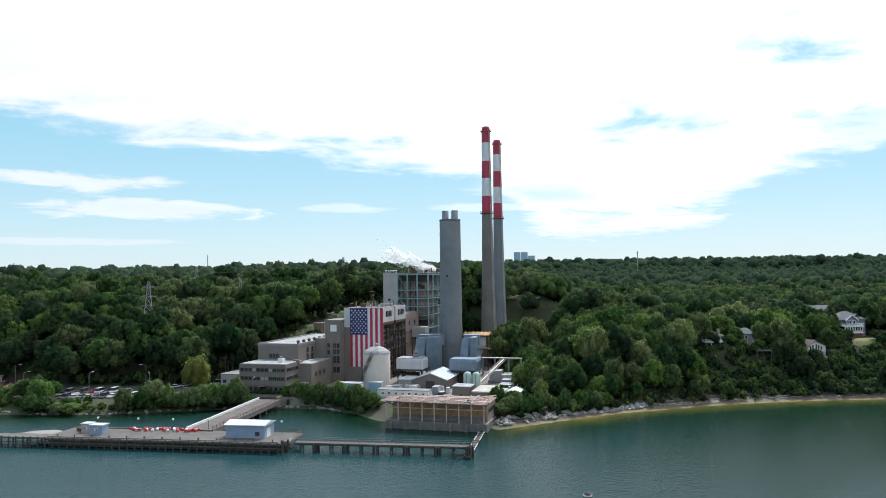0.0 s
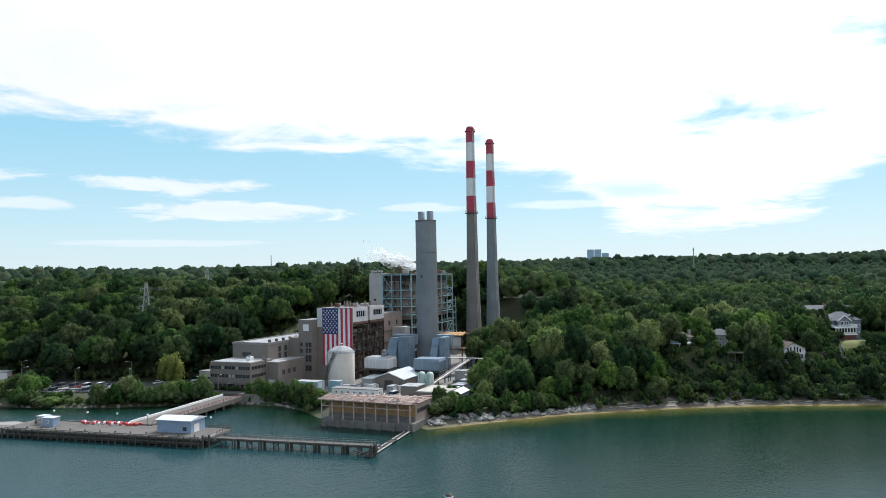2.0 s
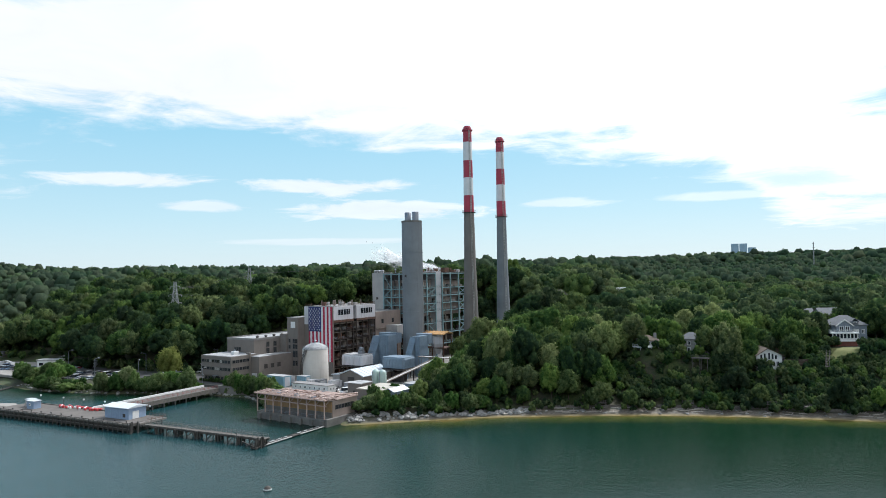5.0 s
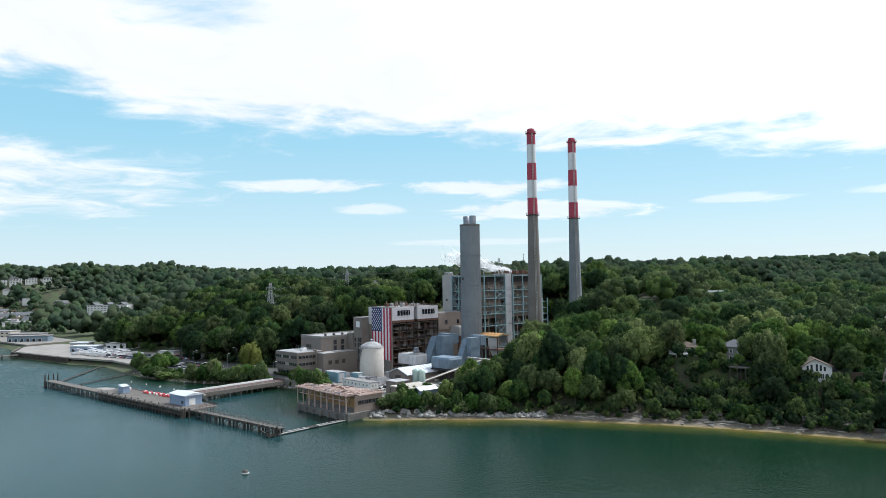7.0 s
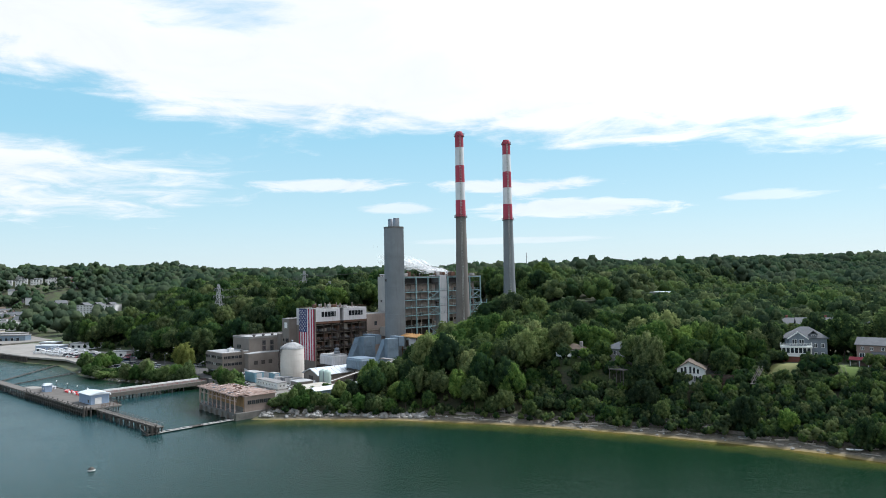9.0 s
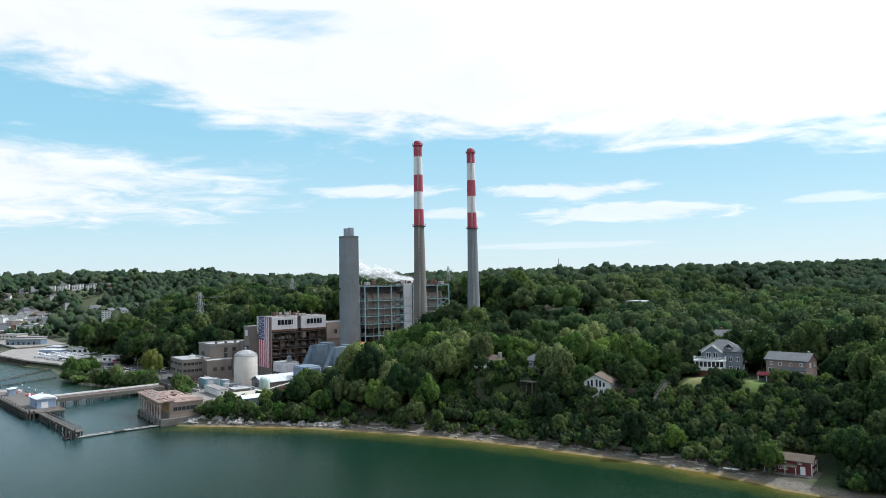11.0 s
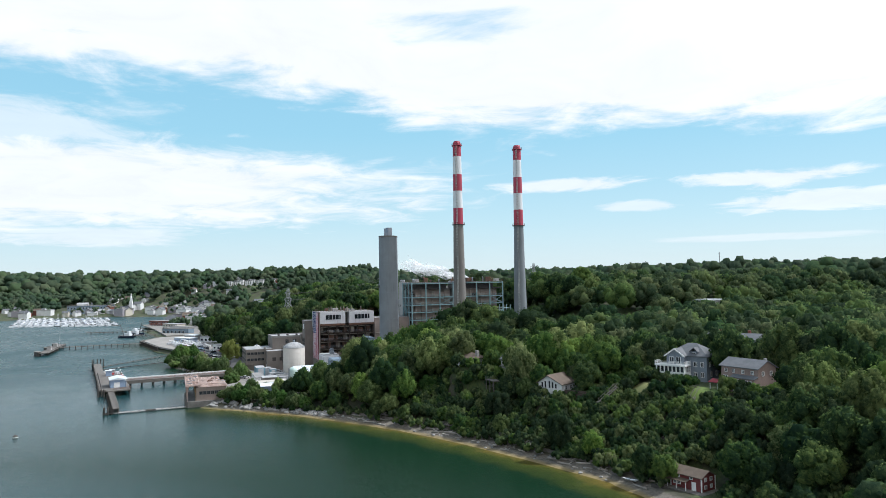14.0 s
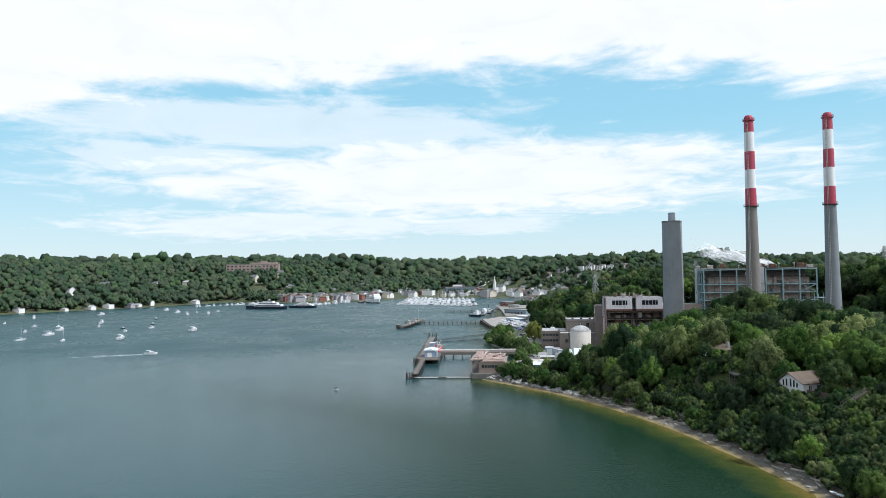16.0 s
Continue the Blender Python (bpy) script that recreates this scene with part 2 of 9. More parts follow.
def water_material():
    def build(n):
        p = n.add("ShaderNodeNewGeometry").outputs["Position"]
        depth = n.add("ShaderNodeAttribute", {"attribute_name": "depth"}).outputs["Fac"]
        east = n.add("ShaderNodeSeparateXYZ", None, i0=p).outputs[0]
        drift = n.noise(p, 0.012, 5.0, 0.6, 0.5)
        d = n.math("ADD", depth, n.math("MULTIPLY", n.math("SUBTRACT", n.noise(p, 0.06, 5.0, 0.65), 0.5), 0.10))
        shoal = n.math("MAXIMUM", d, n.math("MULTIPLY", n.math("SUBTRACT", 1.0, n.smooth(east, 14.0, 34.0)), 0.12))
        c = n.ramp(shoal, [(0.0, (0.13, 0.095, 0.025)), (0.035, (0.04, 0.052, 0.013)), (0.09, (0.0055, 0.022, 0.0105)), (0.5, (0.0055, 0.022, 0.0130)), (1.0, (0.008, 0.026, 0.022))])
        # lee colour: green water darkened as the bluff's reflection; open harbour bluer, glossier
        calm = n.math("MAXIMUM", n.math("SUBTRACT", 1.0, n.smooth(east, -40.0, 150.0)), n.smooth(depth, 0.4, 0.95))
        c = n.mix(n.math("MULTIPLY", calm, n.smooth(d, 0.03, 0.2)), c, (0.015, 0.048, 0.053, 1))
        w1 = n.noise(n.add("ShaderNodeMapping", None, i0=p, Scale=(0.5, 0.62, 1.0), Rotation=(0, 0, 0.5)).outputs[0], 0.9, 4.0, 0.6, 0.4)
        w2 = n.noise(p, 0.16, 3.0, 0.5)
        w3 = n.noise(n.add("ShaderNodeMapping", None, i0=p, Scale=(0.8, 1.0, 1.0), Rotation=(0, 0, -0.2)).outputs[0], 1.5, 3.0, 0.6, 0.3)
        h = n.math("ADD", n.math("MULTIPLY", w3, 0.75), n.math("ADD", n.math("MULTIPLY", w1, 0.8), n.math("MULTIPLY", w2, 0.5)))
        bump = n.add("ShaderNodeBump", None, Strength=0.34, Distance=0.4, Height=h).outputs[0]
        rough = n.math("ADD", n.math("SUBTRACT", 0.26, n.math("MULTIPLY", n.smooth(east, -170.0, -30.0), 0.17)), n.math("MULTIPLY", n.smooth(drift, 0.4, 0.65), 0.08))
        return n.add("ShaderNodeBsdfPrincipled", None, Base_Color=c, Roughness=rough, IOR=1.33, Specular_IOR_Level=n.math("ADD", 0.035, n.math("MULTIPLY", calm, n.math("ADD", 0.035, n.math("MULTIPLY", n.smooth(east, -170.0, -30.0), 0.125)))), Normal=bump).outputs[0]

    return material("harbour_water", build)


GROUND, WATER = ground_material(), water_material()
CONCRETE = surface("weathered_concrete", (0.205, 0.225, 0.242), (0.155, 0.17, 0.184), 0.12, 0.85, streaks=0.35, grain=2.0)
CONCRETE_DARK = surface("stained_concrete", (0.19, 0.18, 0.165), (0.11, 0.105, 0.1), 0.3, 0.88, streaks=0.5, grain=3.0)
STACK_RED = surface("faded_red_paint", (0.43, 0.042, 0.085), (0.34, 0.04, 0.068), 0.2, 0.6, streaks=0.25)
STACK_WHITE = surface("white_paint", (0.74, 0.74, 0.75), (0.62, 0.63, 0.65), 0.2, 0.6, streaks=0.25, streak_col=(0.45, 0.43, 0.42))
RUST_STEEL = surface("rusty_steel", (0.16, 0.075, 0.045), (0.07, 0.045, 0.035), 0.5, 0.75, metal=0.2)
BRICK_TAN = surface("tan_brick", (0.20, 0.175, 0.155), (0.16, 0.14, 0.125), 0.25, 0.88, streaks=0.3, grain=3.5)
BRICK_PINK = surface("pinkish_brick", (0.31, 0.245, 0.215), (0.25, 0.2, 0.175), 0.25, 0.88, streaks=0.3, grain=3.5)
PANEL_WHITE = surface("pale_metal_panel", (0.56, 0.56, 0.58), (0.46, 0.46, 0.48), 0.3, 0.55, streaks=0.4, streak_col=(0.25, 0.2, 0.17))
PANEL_GREY = surface("grey_metal_panel", (0.40, 0.385, 0.37), (0.33, 0.32, 0.31), 0.3, 0.6, streaks=0.35)
BLUE_STEEL = surface("blue_grey_cladding", (0.19, 0.25, 0.31), (0.13, 0.18, 0.235), 0.4, 0.5, streaks=0.4)
TEAL_STEEL = surface("faded_teal_steel", (0.26, 0.39, 0.41), (0.19, 0.29, 0.31), 0.5, 0.6, streaks=0.3)
STEEL_GREY = surface("galvanised_steel", (0.26, 0.28, 0.31), (0.19, 0.205, 0.23), 1.0, 0.45, metal=0.5)
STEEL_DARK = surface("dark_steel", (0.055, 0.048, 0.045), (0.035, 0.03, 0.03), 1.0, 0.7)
GLASS_DARK = surface("dark_window_glass", (0.02, 0.024, 0.03), (0.035, 0.04, 0.05), 0.8, 0.12, bump=0.02, rand=0.5)
ROOF_PALE = surface("pale_roof_membrane", (0.42, 0.42, 0.42), (0.20, 0.20, 0.20), 0.3, 0.8)
ROOF_GREY = surface("grey_roof_felt", (0.26, 0.25, 0.24), (0.18, 0.175, 0.17), 0.3, 0.9)
ASPHALT = surface("asphalt", (0.062, 0.06, 0.058), (0.09, 0.085, 0.08), 0.12, 0.92, grain=4.0)
GRAVEL_YARD = surface("worn_yard_paving", (0.24, 0.22, 0.195), (0.16, 0.15, 0.135), 0.1, 0.92, grain=3.0)
TIMBER_GREY = surface("silvered_timber", (0.175, 0.158, 0.138), (0.095, 0.085, 0.075), 1.2, 0.88, rand=0.2)
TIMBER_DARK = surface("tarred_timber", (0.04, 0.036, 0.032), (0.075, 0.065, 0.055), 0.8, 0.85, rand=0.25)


# ---- geometry helpers ----
class Geo:
    """Vertices and faces of one part."""

    def __init__(self):
        self.v, self.f = [], []

    def add(self, verts, faces):
        base = len(self.v)
        self.v += [tuple(p) for p in verts]
        self.f += [tuple(base + i for i in face) for face in faces]
        return self

    def box(self, x0, y0, z0, x1, y1, z1):
        p = [(x, y, z) for z in (z0, z1) for x, y in ((x0, y0), (x1, y0), (x1, y1), (x0, y1))]
        return self.add(p, [(3, 2, 1, 0), (4, 5, 6, 7), (0, 1, 5, 4), (1, 2, 6, 5), (2, 3, 7, 6), (3, 0, 4, 7)])

    def chamfer(self, x0, y0, z0, x1, y1, z1, c=0.15):
        """A box with chamfered upright and top edges."""
        def ring(i, z):
            return [(x0 + c + i, y0 + i, z), (x1 - c - i, y0 + i, z), (x1 - i, y0 + c + i, z), (x1 - i, y1 - c - i, z),
                    (x1 - c - i, y1 - i, z), (x0 + c + i, y1 - i, z), (x0 + i, y1 - c - i, z), (x0 + i, y0 + c + i, z)]
        p = ring(0, z0) + ring(0, z1 - c) + ring(c * 0.5, z1)
        faces = [tuple(range(7, -1, -1)), tuple(range(16, 24))]
        for r in (0, 8):
            faces += [(r + i, r + (i + 1) % 8, r + 8 + (i + 1) % 8, r + 8 + i) for i in range(8)]
        return self.add(p, faces)

    def turned(self, rings, n=24, x=0.0, y=0.0):
        """A turned body from (radius, z) rings, closed at both ends."""
        p = [(x + r * math.cos(2 * math.pi * i / n), y + r * math.sin(2 * math.pi * i / n), z) for r, z in rings for i in range(n)]
        faces = []
        for k in range(len(rings) - 1):
            faces += [(k * n + i, k * n + (i + 1) % n, (k + 1) * n + (i + 1) % n, (k + 1) * n + i) for i in range(n)]
        self.add(p, faces)
        return self.add(p[:n], [tuple(range(n - 1, -1, -1))]).add(p[-n:], [tuple(range(n))])

    def beam(self, a, b, w=0.3, h=None, sides=4):
        """A bar from a to b."""
        a, b = Vector(a), Vector(b)
        d = (b - a).normalized()
        s = d.cross(Vector((0, 0, 1)))
        s = s.normalized() if s.length > 1e-4 else Vector((1, 0, 0))
        t = s.cross(d)
        h = h or w
        if sides == 4:
            off = [(-w / 2, -h / 2), (w / 2, -h / 2), (w / 2, h / 2), (-w / 2, h / 2)]
        else:
            off = [(w / 2 * math.cos(2 * math.pi * i / sides), w / 2 * math.sin(2 * math.pi * i / sides)) for i in range(sides)]
        k = len(off)
        p = [e + s * i + t * j for e in (a, b) for i, j in off]
        return self.add(p, [tuple(range(k - 1, -1, -1)), tuple(range(k, 2 * k))] + [(i, (i + 1) % k, k + (i + 1) % k, k + i) for i in range(k)])

    def prism(self, outline, z0, z1):
        k = len(outline)
        p = [(x, y, z) for z in (z0, z1) for x, y in outline]
        return self.add(p, [tuple(range(k - 1, -1, -1)), tuple(range(k, 2 * k))] + [(i, (i + 1) % k, k + (i + 1) % k, k + i) for i in range(k)])

    def gable(self, x0, y0, x1, y1, z, rise, over=0.3, thick=0.18, axis="x"):
        """A gable roof of two slabs with its ridge along the axis."""
        x0, y0, x1, y1 = x0 - over, y0 - over, x1 + over, y1 + over
        if axis == "x":
            m = (y0 + y1) / 2
            top = [(x0, y0, z), (x1, y0, z), (x1, m, z + rise), (x0, m, z + rise), (x1, y1, z), (x0, y1, z)]
        else:
            m = (x0 + x1) / 2
            top = [(x0, y1, z), (x0, y0, z), (m, y0, z + rise), (m, y1, z + rise), (x1, y0, z), (x1, y1, z)]
        low = [(a, b, c - thick) for a, b, c in top]
        return self.add(top + low, [(0, 1, 2, 3), (3, 2, 4, 5), (9, 8, 7, 6), (11, 10, 8, 9), (0, 6, 7, 1), (5, 4, 10, 11),
                                    (1, 7, 8, 2), (2, 8, 10, 4), (0, 3, 9, 6), (3, 5, 11, 9)])

    def hip(self, x0, y0, x1, y1, z, rise, over=0.4, thick=0.2):
        x0, y0, x1, y1 = x0 - over, y0 - over, x1 + over, y1 + over
        w, d = x1 - x0, y1 - y0
        k = min(w, d) / 2
        a, b = ((x0 + k, (y0 + y1) / 2), (x1 - k, (y0 + y1) / 2)) if w >= d else (((x0 + x1) / 2, y0 + k), ((x0 + x1) / 2, y1 - k))
        p = [(x0, y0, z), (x1, y0, z), (x1, y1, z), (x0, y1, z), (*a, z + rise), (*b, z + rise)]
        p += [(i, j, c - thick) for i, j, c in p[:4]]
        top = [(0, 1, 5, 4), (1, 2, 5), (2, 3, 4, 5), (3, 0, 4)] if w >= d else [(0, 1, 4), (1, 2, 5, 4), (2, 3, 5), (3, 0, 4, 5)]
        return self.add(p, top + [(9, 8, 7, 6), (0, 6, 7, 1), (1, 7, 8, 2), (2, 8, 9, 3), (3, 9, 6, 0)])

    def mesh(self, name, mat, smooth=False):
        m = bpy.data.meshes.new(name)
        m.from_pydata(self.v, [], self.f)
        if mat:
            m.materials.append(mat)
        if smooth:
            m.polygons.foreach_set("use_smooth", [True] * len(m.polygons))
        m.update()
        return m


def part(name, geo, mat, parent=None, label="", smooth=False, at=None):
    """One mesh object under a thing or a part."""
    data = geo if isinstance(geo, bpy.types.Mesh) else geo.mesh(name, mat, smooth)
    ob = new(name, data)
    ob.parent = parent
    if at is not None:
        ob.matrix_basis = at if isinstance(at, Matrix) else Matrix.Translation(at)
    return tagged(ob, label)


def thing(name, m, label, category, group="", kind=""):
    """An Empty at the base of a thing."""
    ob = new(name)
    ob.empty_display_size = 0.5
    ob.matrix_basis = m
    return tagged(ob, label, category, group, kind)


def raw_mesh(name, verts, faces, mat, attr=None, ways=None):
    """A large mesh from arrays; faces all of one size."""
    m = bpy.data.meshes.new(name)
    k = faces.shape[1]
    m.vertices.add(len(verts))
    m.vertices.foreach_set("co", np.asarray(verts, np.float32).ravel())
    m.loops.add(faces.size)
    m.loops.foreach_set("vertex_index", faces.ravel().astype(np.int32))
    m.polygons.add(len(faces))
    m.polygons.foreach_set("loop_start", np.arange(0, faces.size, k, dtype=np.int32))
    m.update(calc_edges=True)
    m.validate()
    m.materials.append(mat)
    if attr is not None:
        a = m.attributes.new(attr[0], "FLOAT", "POINT")
        a.data.foreach_set("value", np.asarray(attr[1], np.float32))
    if ways is not None:
        a = m.attributes.new("leaf_way", "FLOAT_VECTOR", "POINT")
        a.data.foreach_set("vector", np.asarray(ways, np.float32).ravel())
    return m


# the power station's own axes: u along its front, v inland, turned 16 degrees
PU, PV, PTURN = -38.5, 311.0, -16.0
PC, PS = math.cos(radians(16)), math.sin(radians(16))
YARD = 4.0


def plan(u, v):
    return PU + u * PC + v * PS, PV - u * PS + v * PC


def unplan(x, y):
    return (x - PU) * PC - (y - PV) * PS, (x - PU) * PS + (y - PV) * PC


def at_plan(u, v, z=YARD, turn=0.0):
    return pose(*plan(u, v), z, 0, 0, PTURN + turn)


# ---- shore and ground ----
SHORE = [(4600, 150), (700, 228), (330, 254), (250, 262), (220, 268), (208, 271), (180, 271), (150, 270), (120, 266), (97, 260), (68, 251), (45, 239.5),
         (22, 227), (16, 233), (-19, 244), (-30, 258), (-42, 267), (-60, 270.5), (-80, 270), (-95, 267), (-114, 263.5), (-133, 262.5), (-153, 264), (-172, 268), (-180, 272), (-229, 287), (-266, 285),
         (-350, 292), (-388, 318), (-430, 330), (-534, 345), (-600, 372), (-660, 400), (-760, 455), (-880, 515), (-960, 490), (-1030, 440), (-1090, 330), (-1090, 260), (-1020, 200), (-965, 120), (-1000, 0), (-1067, -92),
         (-910, -207), (-846, -276), (-754, -362), (-640, -500), (-480, -800), (-400, -1500), (-300, -4600), (4600, -4600)]
SH = np.array(SHORE, float)


def shore_distance(x, y):
    """Metres inland from the waterline; negative on the water."""
    x, y = np.asarray(x, float), np.asarray(y, float)
    a, b = SH, np.roll(SH, -1, 0)
    best, inside = np.full(x.shape, 1e18), np.zeros(x.shape, bool)
    for (ax, ay), (bx, by) in zip(a, b):
        dx, dy = bx - ax, by - ay
        t = np.clip(((x - ax) * dx + (y - ay) * dy) / (dx * dx + dy * dy), 0, 1)
        best = np.minimum(best, (x - ax - t * dx) ** 2 + (y - ay - t * dy) ** 2)
        if ay != by:
            inside ^= ((ay > y) != (by > y)) & (x < dx * (y - ay) / (by - ay) + ax)
    d = np.sqrt(best)
    return np.where(inside, -d, d)


def step(x, lo, hi):
    t = np.clip((x - lo) / (hi - lo), 0, 1)
    return t * t * (3 - 2 * t)


def waves(x, y, size, seed):
    """A smooth field of hills between -1 and 1."""
    rng = np.random.RandomState(seed)
    s = 0
    for _ in range(7):
        a, p, k = rng.uniform(0, 6.28), rng.uniform(0, 6.28), rng.uniform(0.6, 1.5) * 6.28 / size
        s = s + np.sin((x * math.cos(a) + y * math.sin(a)) * k + p)
    return s / 4.0


# level ground under the houses on the bluff: place, radius, height
PADS = [(121, 299, 7, 20.4), (137, 304, 7, 18.2), (164, 300, 7, 13.8), (199, 321, 12, 19.6), (216, 321, 9, 19.4), (231, 277, 5, 1.9)]


def height(x, y):
    """Height of the ground."""
    x, y = np.asarray(x, float), np.asarray(y, float)
    d = shore_distance(x, y)
    u, v = (x - PU) * PC - (y - PV) * PS, (x - PU) * PS + (y - PV) * PC
    beach = np.interp(d, [-60, -10, 0, 6, 9], [-6, -1.2, 0, 1.2, 1.8])
    bluff = np.interp(d, [0, 6, 12, 28, 42, 80, 150, 250, 500, 900, 1300, 1800, 2500, 4000], [0, 1.2, 3.6, 12.5, 17.5, 19.5, 20.5, 22, 23, 26, 33, 50, 70, 105])
    low = np.interp(d, [0, 3, 9, 44, 56, 72, 95, 130, 200, 400, 800, 1300, 1800, 2500, 4000], [0, 0.9, 3.3, 3.5, 10, 19, 25.5, 29.5, 35, 41, 45, 49, 54, 66, 100])
    town = np.interp(d, [0, 3, 6, 250, 500, 900, 1400, 2500, 4000], [0, 1.8, 2.2, 9, 26, 58, 78, 80, 80])
    far = np.interp(d, [0, 10, 25, 120, 300, 500, 900, 4000], [0, 1.5, 5, 28, 58, 72, 77, 80])
    is_bluff = step(x - 0.25 * np.minimum(y - 240, 170), 26, 60)
    is_town = step(-0.56 * (x - 203) - 0.83 * (y - 36), -70, 30) * step(-x, 215, 300)
    is_far = step(-y - 0.25 * (x + 900), -60, 120) * step(-x, 200, 500)
    z = bluff * is_bluff + low * (1 - is_bluff)
    z = z * (1 - is_town) + town * is_town
    z = z * (1 - is_far) + far * is_far
    hills = (waves(x, y, 420, 3) * 5 * step(d, 90, 420) + waves(x, y, 120, 5) * 2.2 * step(d, 75, 200)) * (1 - 0.7 * is_bluff * (1 - step(d, 900, 1500))) + waves(x, y, 30, 8) * 0.5 * step(d, 14, 30) * step(x, 20, 60)
    z = np.where(d > 9, z + hills, np.where(d < 0, beach, np.minimum(z, beach + 2.5)))
    z = z + 54 * np.exp(-((x + 1120) ** 2 + (y - 720) ** 2) / 290.0 ** 2) * step(d, 15, 170)
    for hx, hy, r, hz in PADS:
        w = 1 - step(np.hypot(x - hx, y - hy), r, r + 7)
        z = z * (1 - w) + hz * w
    # the levelled yard of the power station, cut into the hill
    back = np.interp(u, [-165, -128, -99, -62, -50, -40, -36], [-46, -40, -30, -25, -4, 16, 130])
    yard = step(u, -175, -150) * (1 - step(u, 84, 98)) * step(v, -90, -70) * (1 - step(v, back, back + np.where(u < -55, 10, 26)))
    z = np.where(d > 2, z * (1 - yard) + np.minimum(YARD - 0.06, 0.36 * d) * yard, z)
    return z


def ground_z(x, y):
    return float(height(np.array([x]), np.array([y]))[0])


def spread(lo, hi, fine_lo, fine_hi, step_size, growth):
    """Grid lines: even steps in the middle, growing outwards."""
    mid = list(np.arange(fine_lo, fine_hi + 0.1, step_size))
    left, right, s = [], [], step_size
    p = fine_lo
    while p > lo:
        s = s * growth
        p -= s
        left.append(max(p, lo))
    s, p = step_size, mid[-1]
    while p < hi:
        s = s * growth
        p += s
        right.append(min(p, hi))
    return np.array(left[::-1] + mid + right)


def sheet(name, xs, ys, zfun, mat, attr=None):
    gx, gy = np.meshgrid(xs, ys)
    gx, gy = gx.ravel(), gy.ravel()
    z = zfun(gx, gy)
    nx = len(xs)
    i, j = np.meshgrid(np.arange(nx - 1), np.arange(len(ys) - 1))
    q = (j * nx + i).ravel()
    faces = np.stack([q, q + 1, q + nx + 1, q + nx], 1)
    ob = new(name, raw_mesh(name, np.stack([gx, gy, z], 1), faces, mat, (attr[0], attr[1](gx, gy)) if attr else None))
    ob.data.polygons.foreach_set("use_smooth", [True] * len(faces))
    return ob


ground = tagged(sheet("ground", spread(-4600, 4600, -200, 300, 3.0, 1.05), spread(-4600, 4600, 190, 420, 3.0, 1.05), height, GROUND),
                "sandy shore and wooded hills rising from the harbour", "ground", kind="structure")
water = tagged(sheet("water", spread(-4600, 4600, -210, 330, 5.0, 1.07), spread(-4600, 4600, 150, 320, 4.0, 1.07), lambda x, y: 0 * x, WATER,
                     ("depth", lambda x, y: np.clip(-shore_distance(x, y) / 160.0 + 0.01, 0, 1))),
               "calm grey-green harbour water with small ripples", "water", kind="structure")


# ---- trees ----
def crown_arrays(seed, lobes, cards, card, sides, rings, core=(0.84, 1.08), lift=0.0):
    """A crown about 2 wide and 1.7 high, standing on z = 0: many leafy lobes on a rounded body, loose leaf sprays proud of them.
    Gives vertices, quads and, for each vertex, the way that the foliage faces there."""
    rng = np.random.RandomState(seed)
    mid = np.array([0, 0, 0.82])
    squat = rng.uniform(0.9, 1.12)
    centres, radii = [mid], [0.62]
    golden = math.pi * (3 - math.sqrt(5))
    for k in range(lobes - 1):
        h = 1 - 1.55 * (k + 0.5) / (lobes - 1)
        a = golden * k + rng.uniform(-0.35, 0.35)
        q = math.sqrt(max(0.0, 1 - h * h))
        r = rng.uniform(0.52, 0.76)
        centres.append(mid + np.array([r * q * math.cos(a), r * q * math.sin(a), r * h * squat * (0.98 if h > 0 else 0.85)]))
        radii.append(rng.uniform(0.21, 0.34) * (26 / max(lobes, 6)) ** 0.3)
    centres, radii = np.array(centres), np.array(radii)
    verts, quads, ways = [], [], []
    for c, r in zip(centres, radii):
        base = len(verts)
        for i in range(rings + 1):
            t = math.pi * (0.17 + 0.75 * i / rings)
            for j in range(sides):
                a = 2 * math.pi * (j + 0.5 * (i % 2)) / sides
                d = np.array([math.sin(t) * math.cos(a), math.sin(t) * math.sin(a), math.cos(t)])
                p = c + d * r * rng.uniform(*core)
                verts.append(p)
                ways.append(0.75 * d + 0.45 * (p - mid) + rng.normal(size=3) * 0.12)
        for i in range(rings):
            for j in range(sides):
                quads.append((base + i * sides + j, base + (i + 1) * sides + j, base + (i + 1) * sides + (j + 1) % sides, base + i * sides + (j + 1) % sides))
        quads += [(base, base + 1, base + 2, base + 3), (base, base + 3, base + 4, base + 5)]
    made = 0
    while made < cards:
        k = rng.randint(1, len(centres))
        d = rng.normal(size=3)
        d /= np.linalg.norm(d)
        if d[2] < -0.5:
            continue
        p = centres[k] + d * radii[k] * rng.uniform(0.92, 1.28)
        if (np.linalg.norm(centres - p, axis=1) < 0.86 * radii).any():
            continue
        nrm = d * 0.7 + np.array([0, 0, 0.3]) + rng.normal(size=3) * 0.5
        nrm /= np.linalg.norm(nrm)
        t1 = np.cross(nrm, rng.normal(size=3))
        t1 /= np.linalg.norm(t1)
        t2 = np.cross(nrm, t1)
        w, h = card * rng.uniform(0.6, 1.3), card * rng.uniform(0.5, 1.0)
        base = len(verts)
        droop = nrm * card * 0.3
        verts += [p - t1 * w - t2 * h * 0.4 - droop, p + t2 * h * -0.9, p + t1 * w + t2 * h * 0.3 - droop, p + t2 * h]
        ways += [0.7 * d + 0.45 * (p - mid) + rng.normal(size=3) * 0.32] * 4
        quads.append((base, base + 1, base + 2, base + 3))
        made += 1
    ways = np.array(ways) + np.array([0, 0, lift])
    return np.array(verts, float), np.array(quads), ways / np.linalg.norm(ways, axis=1)[:, None]


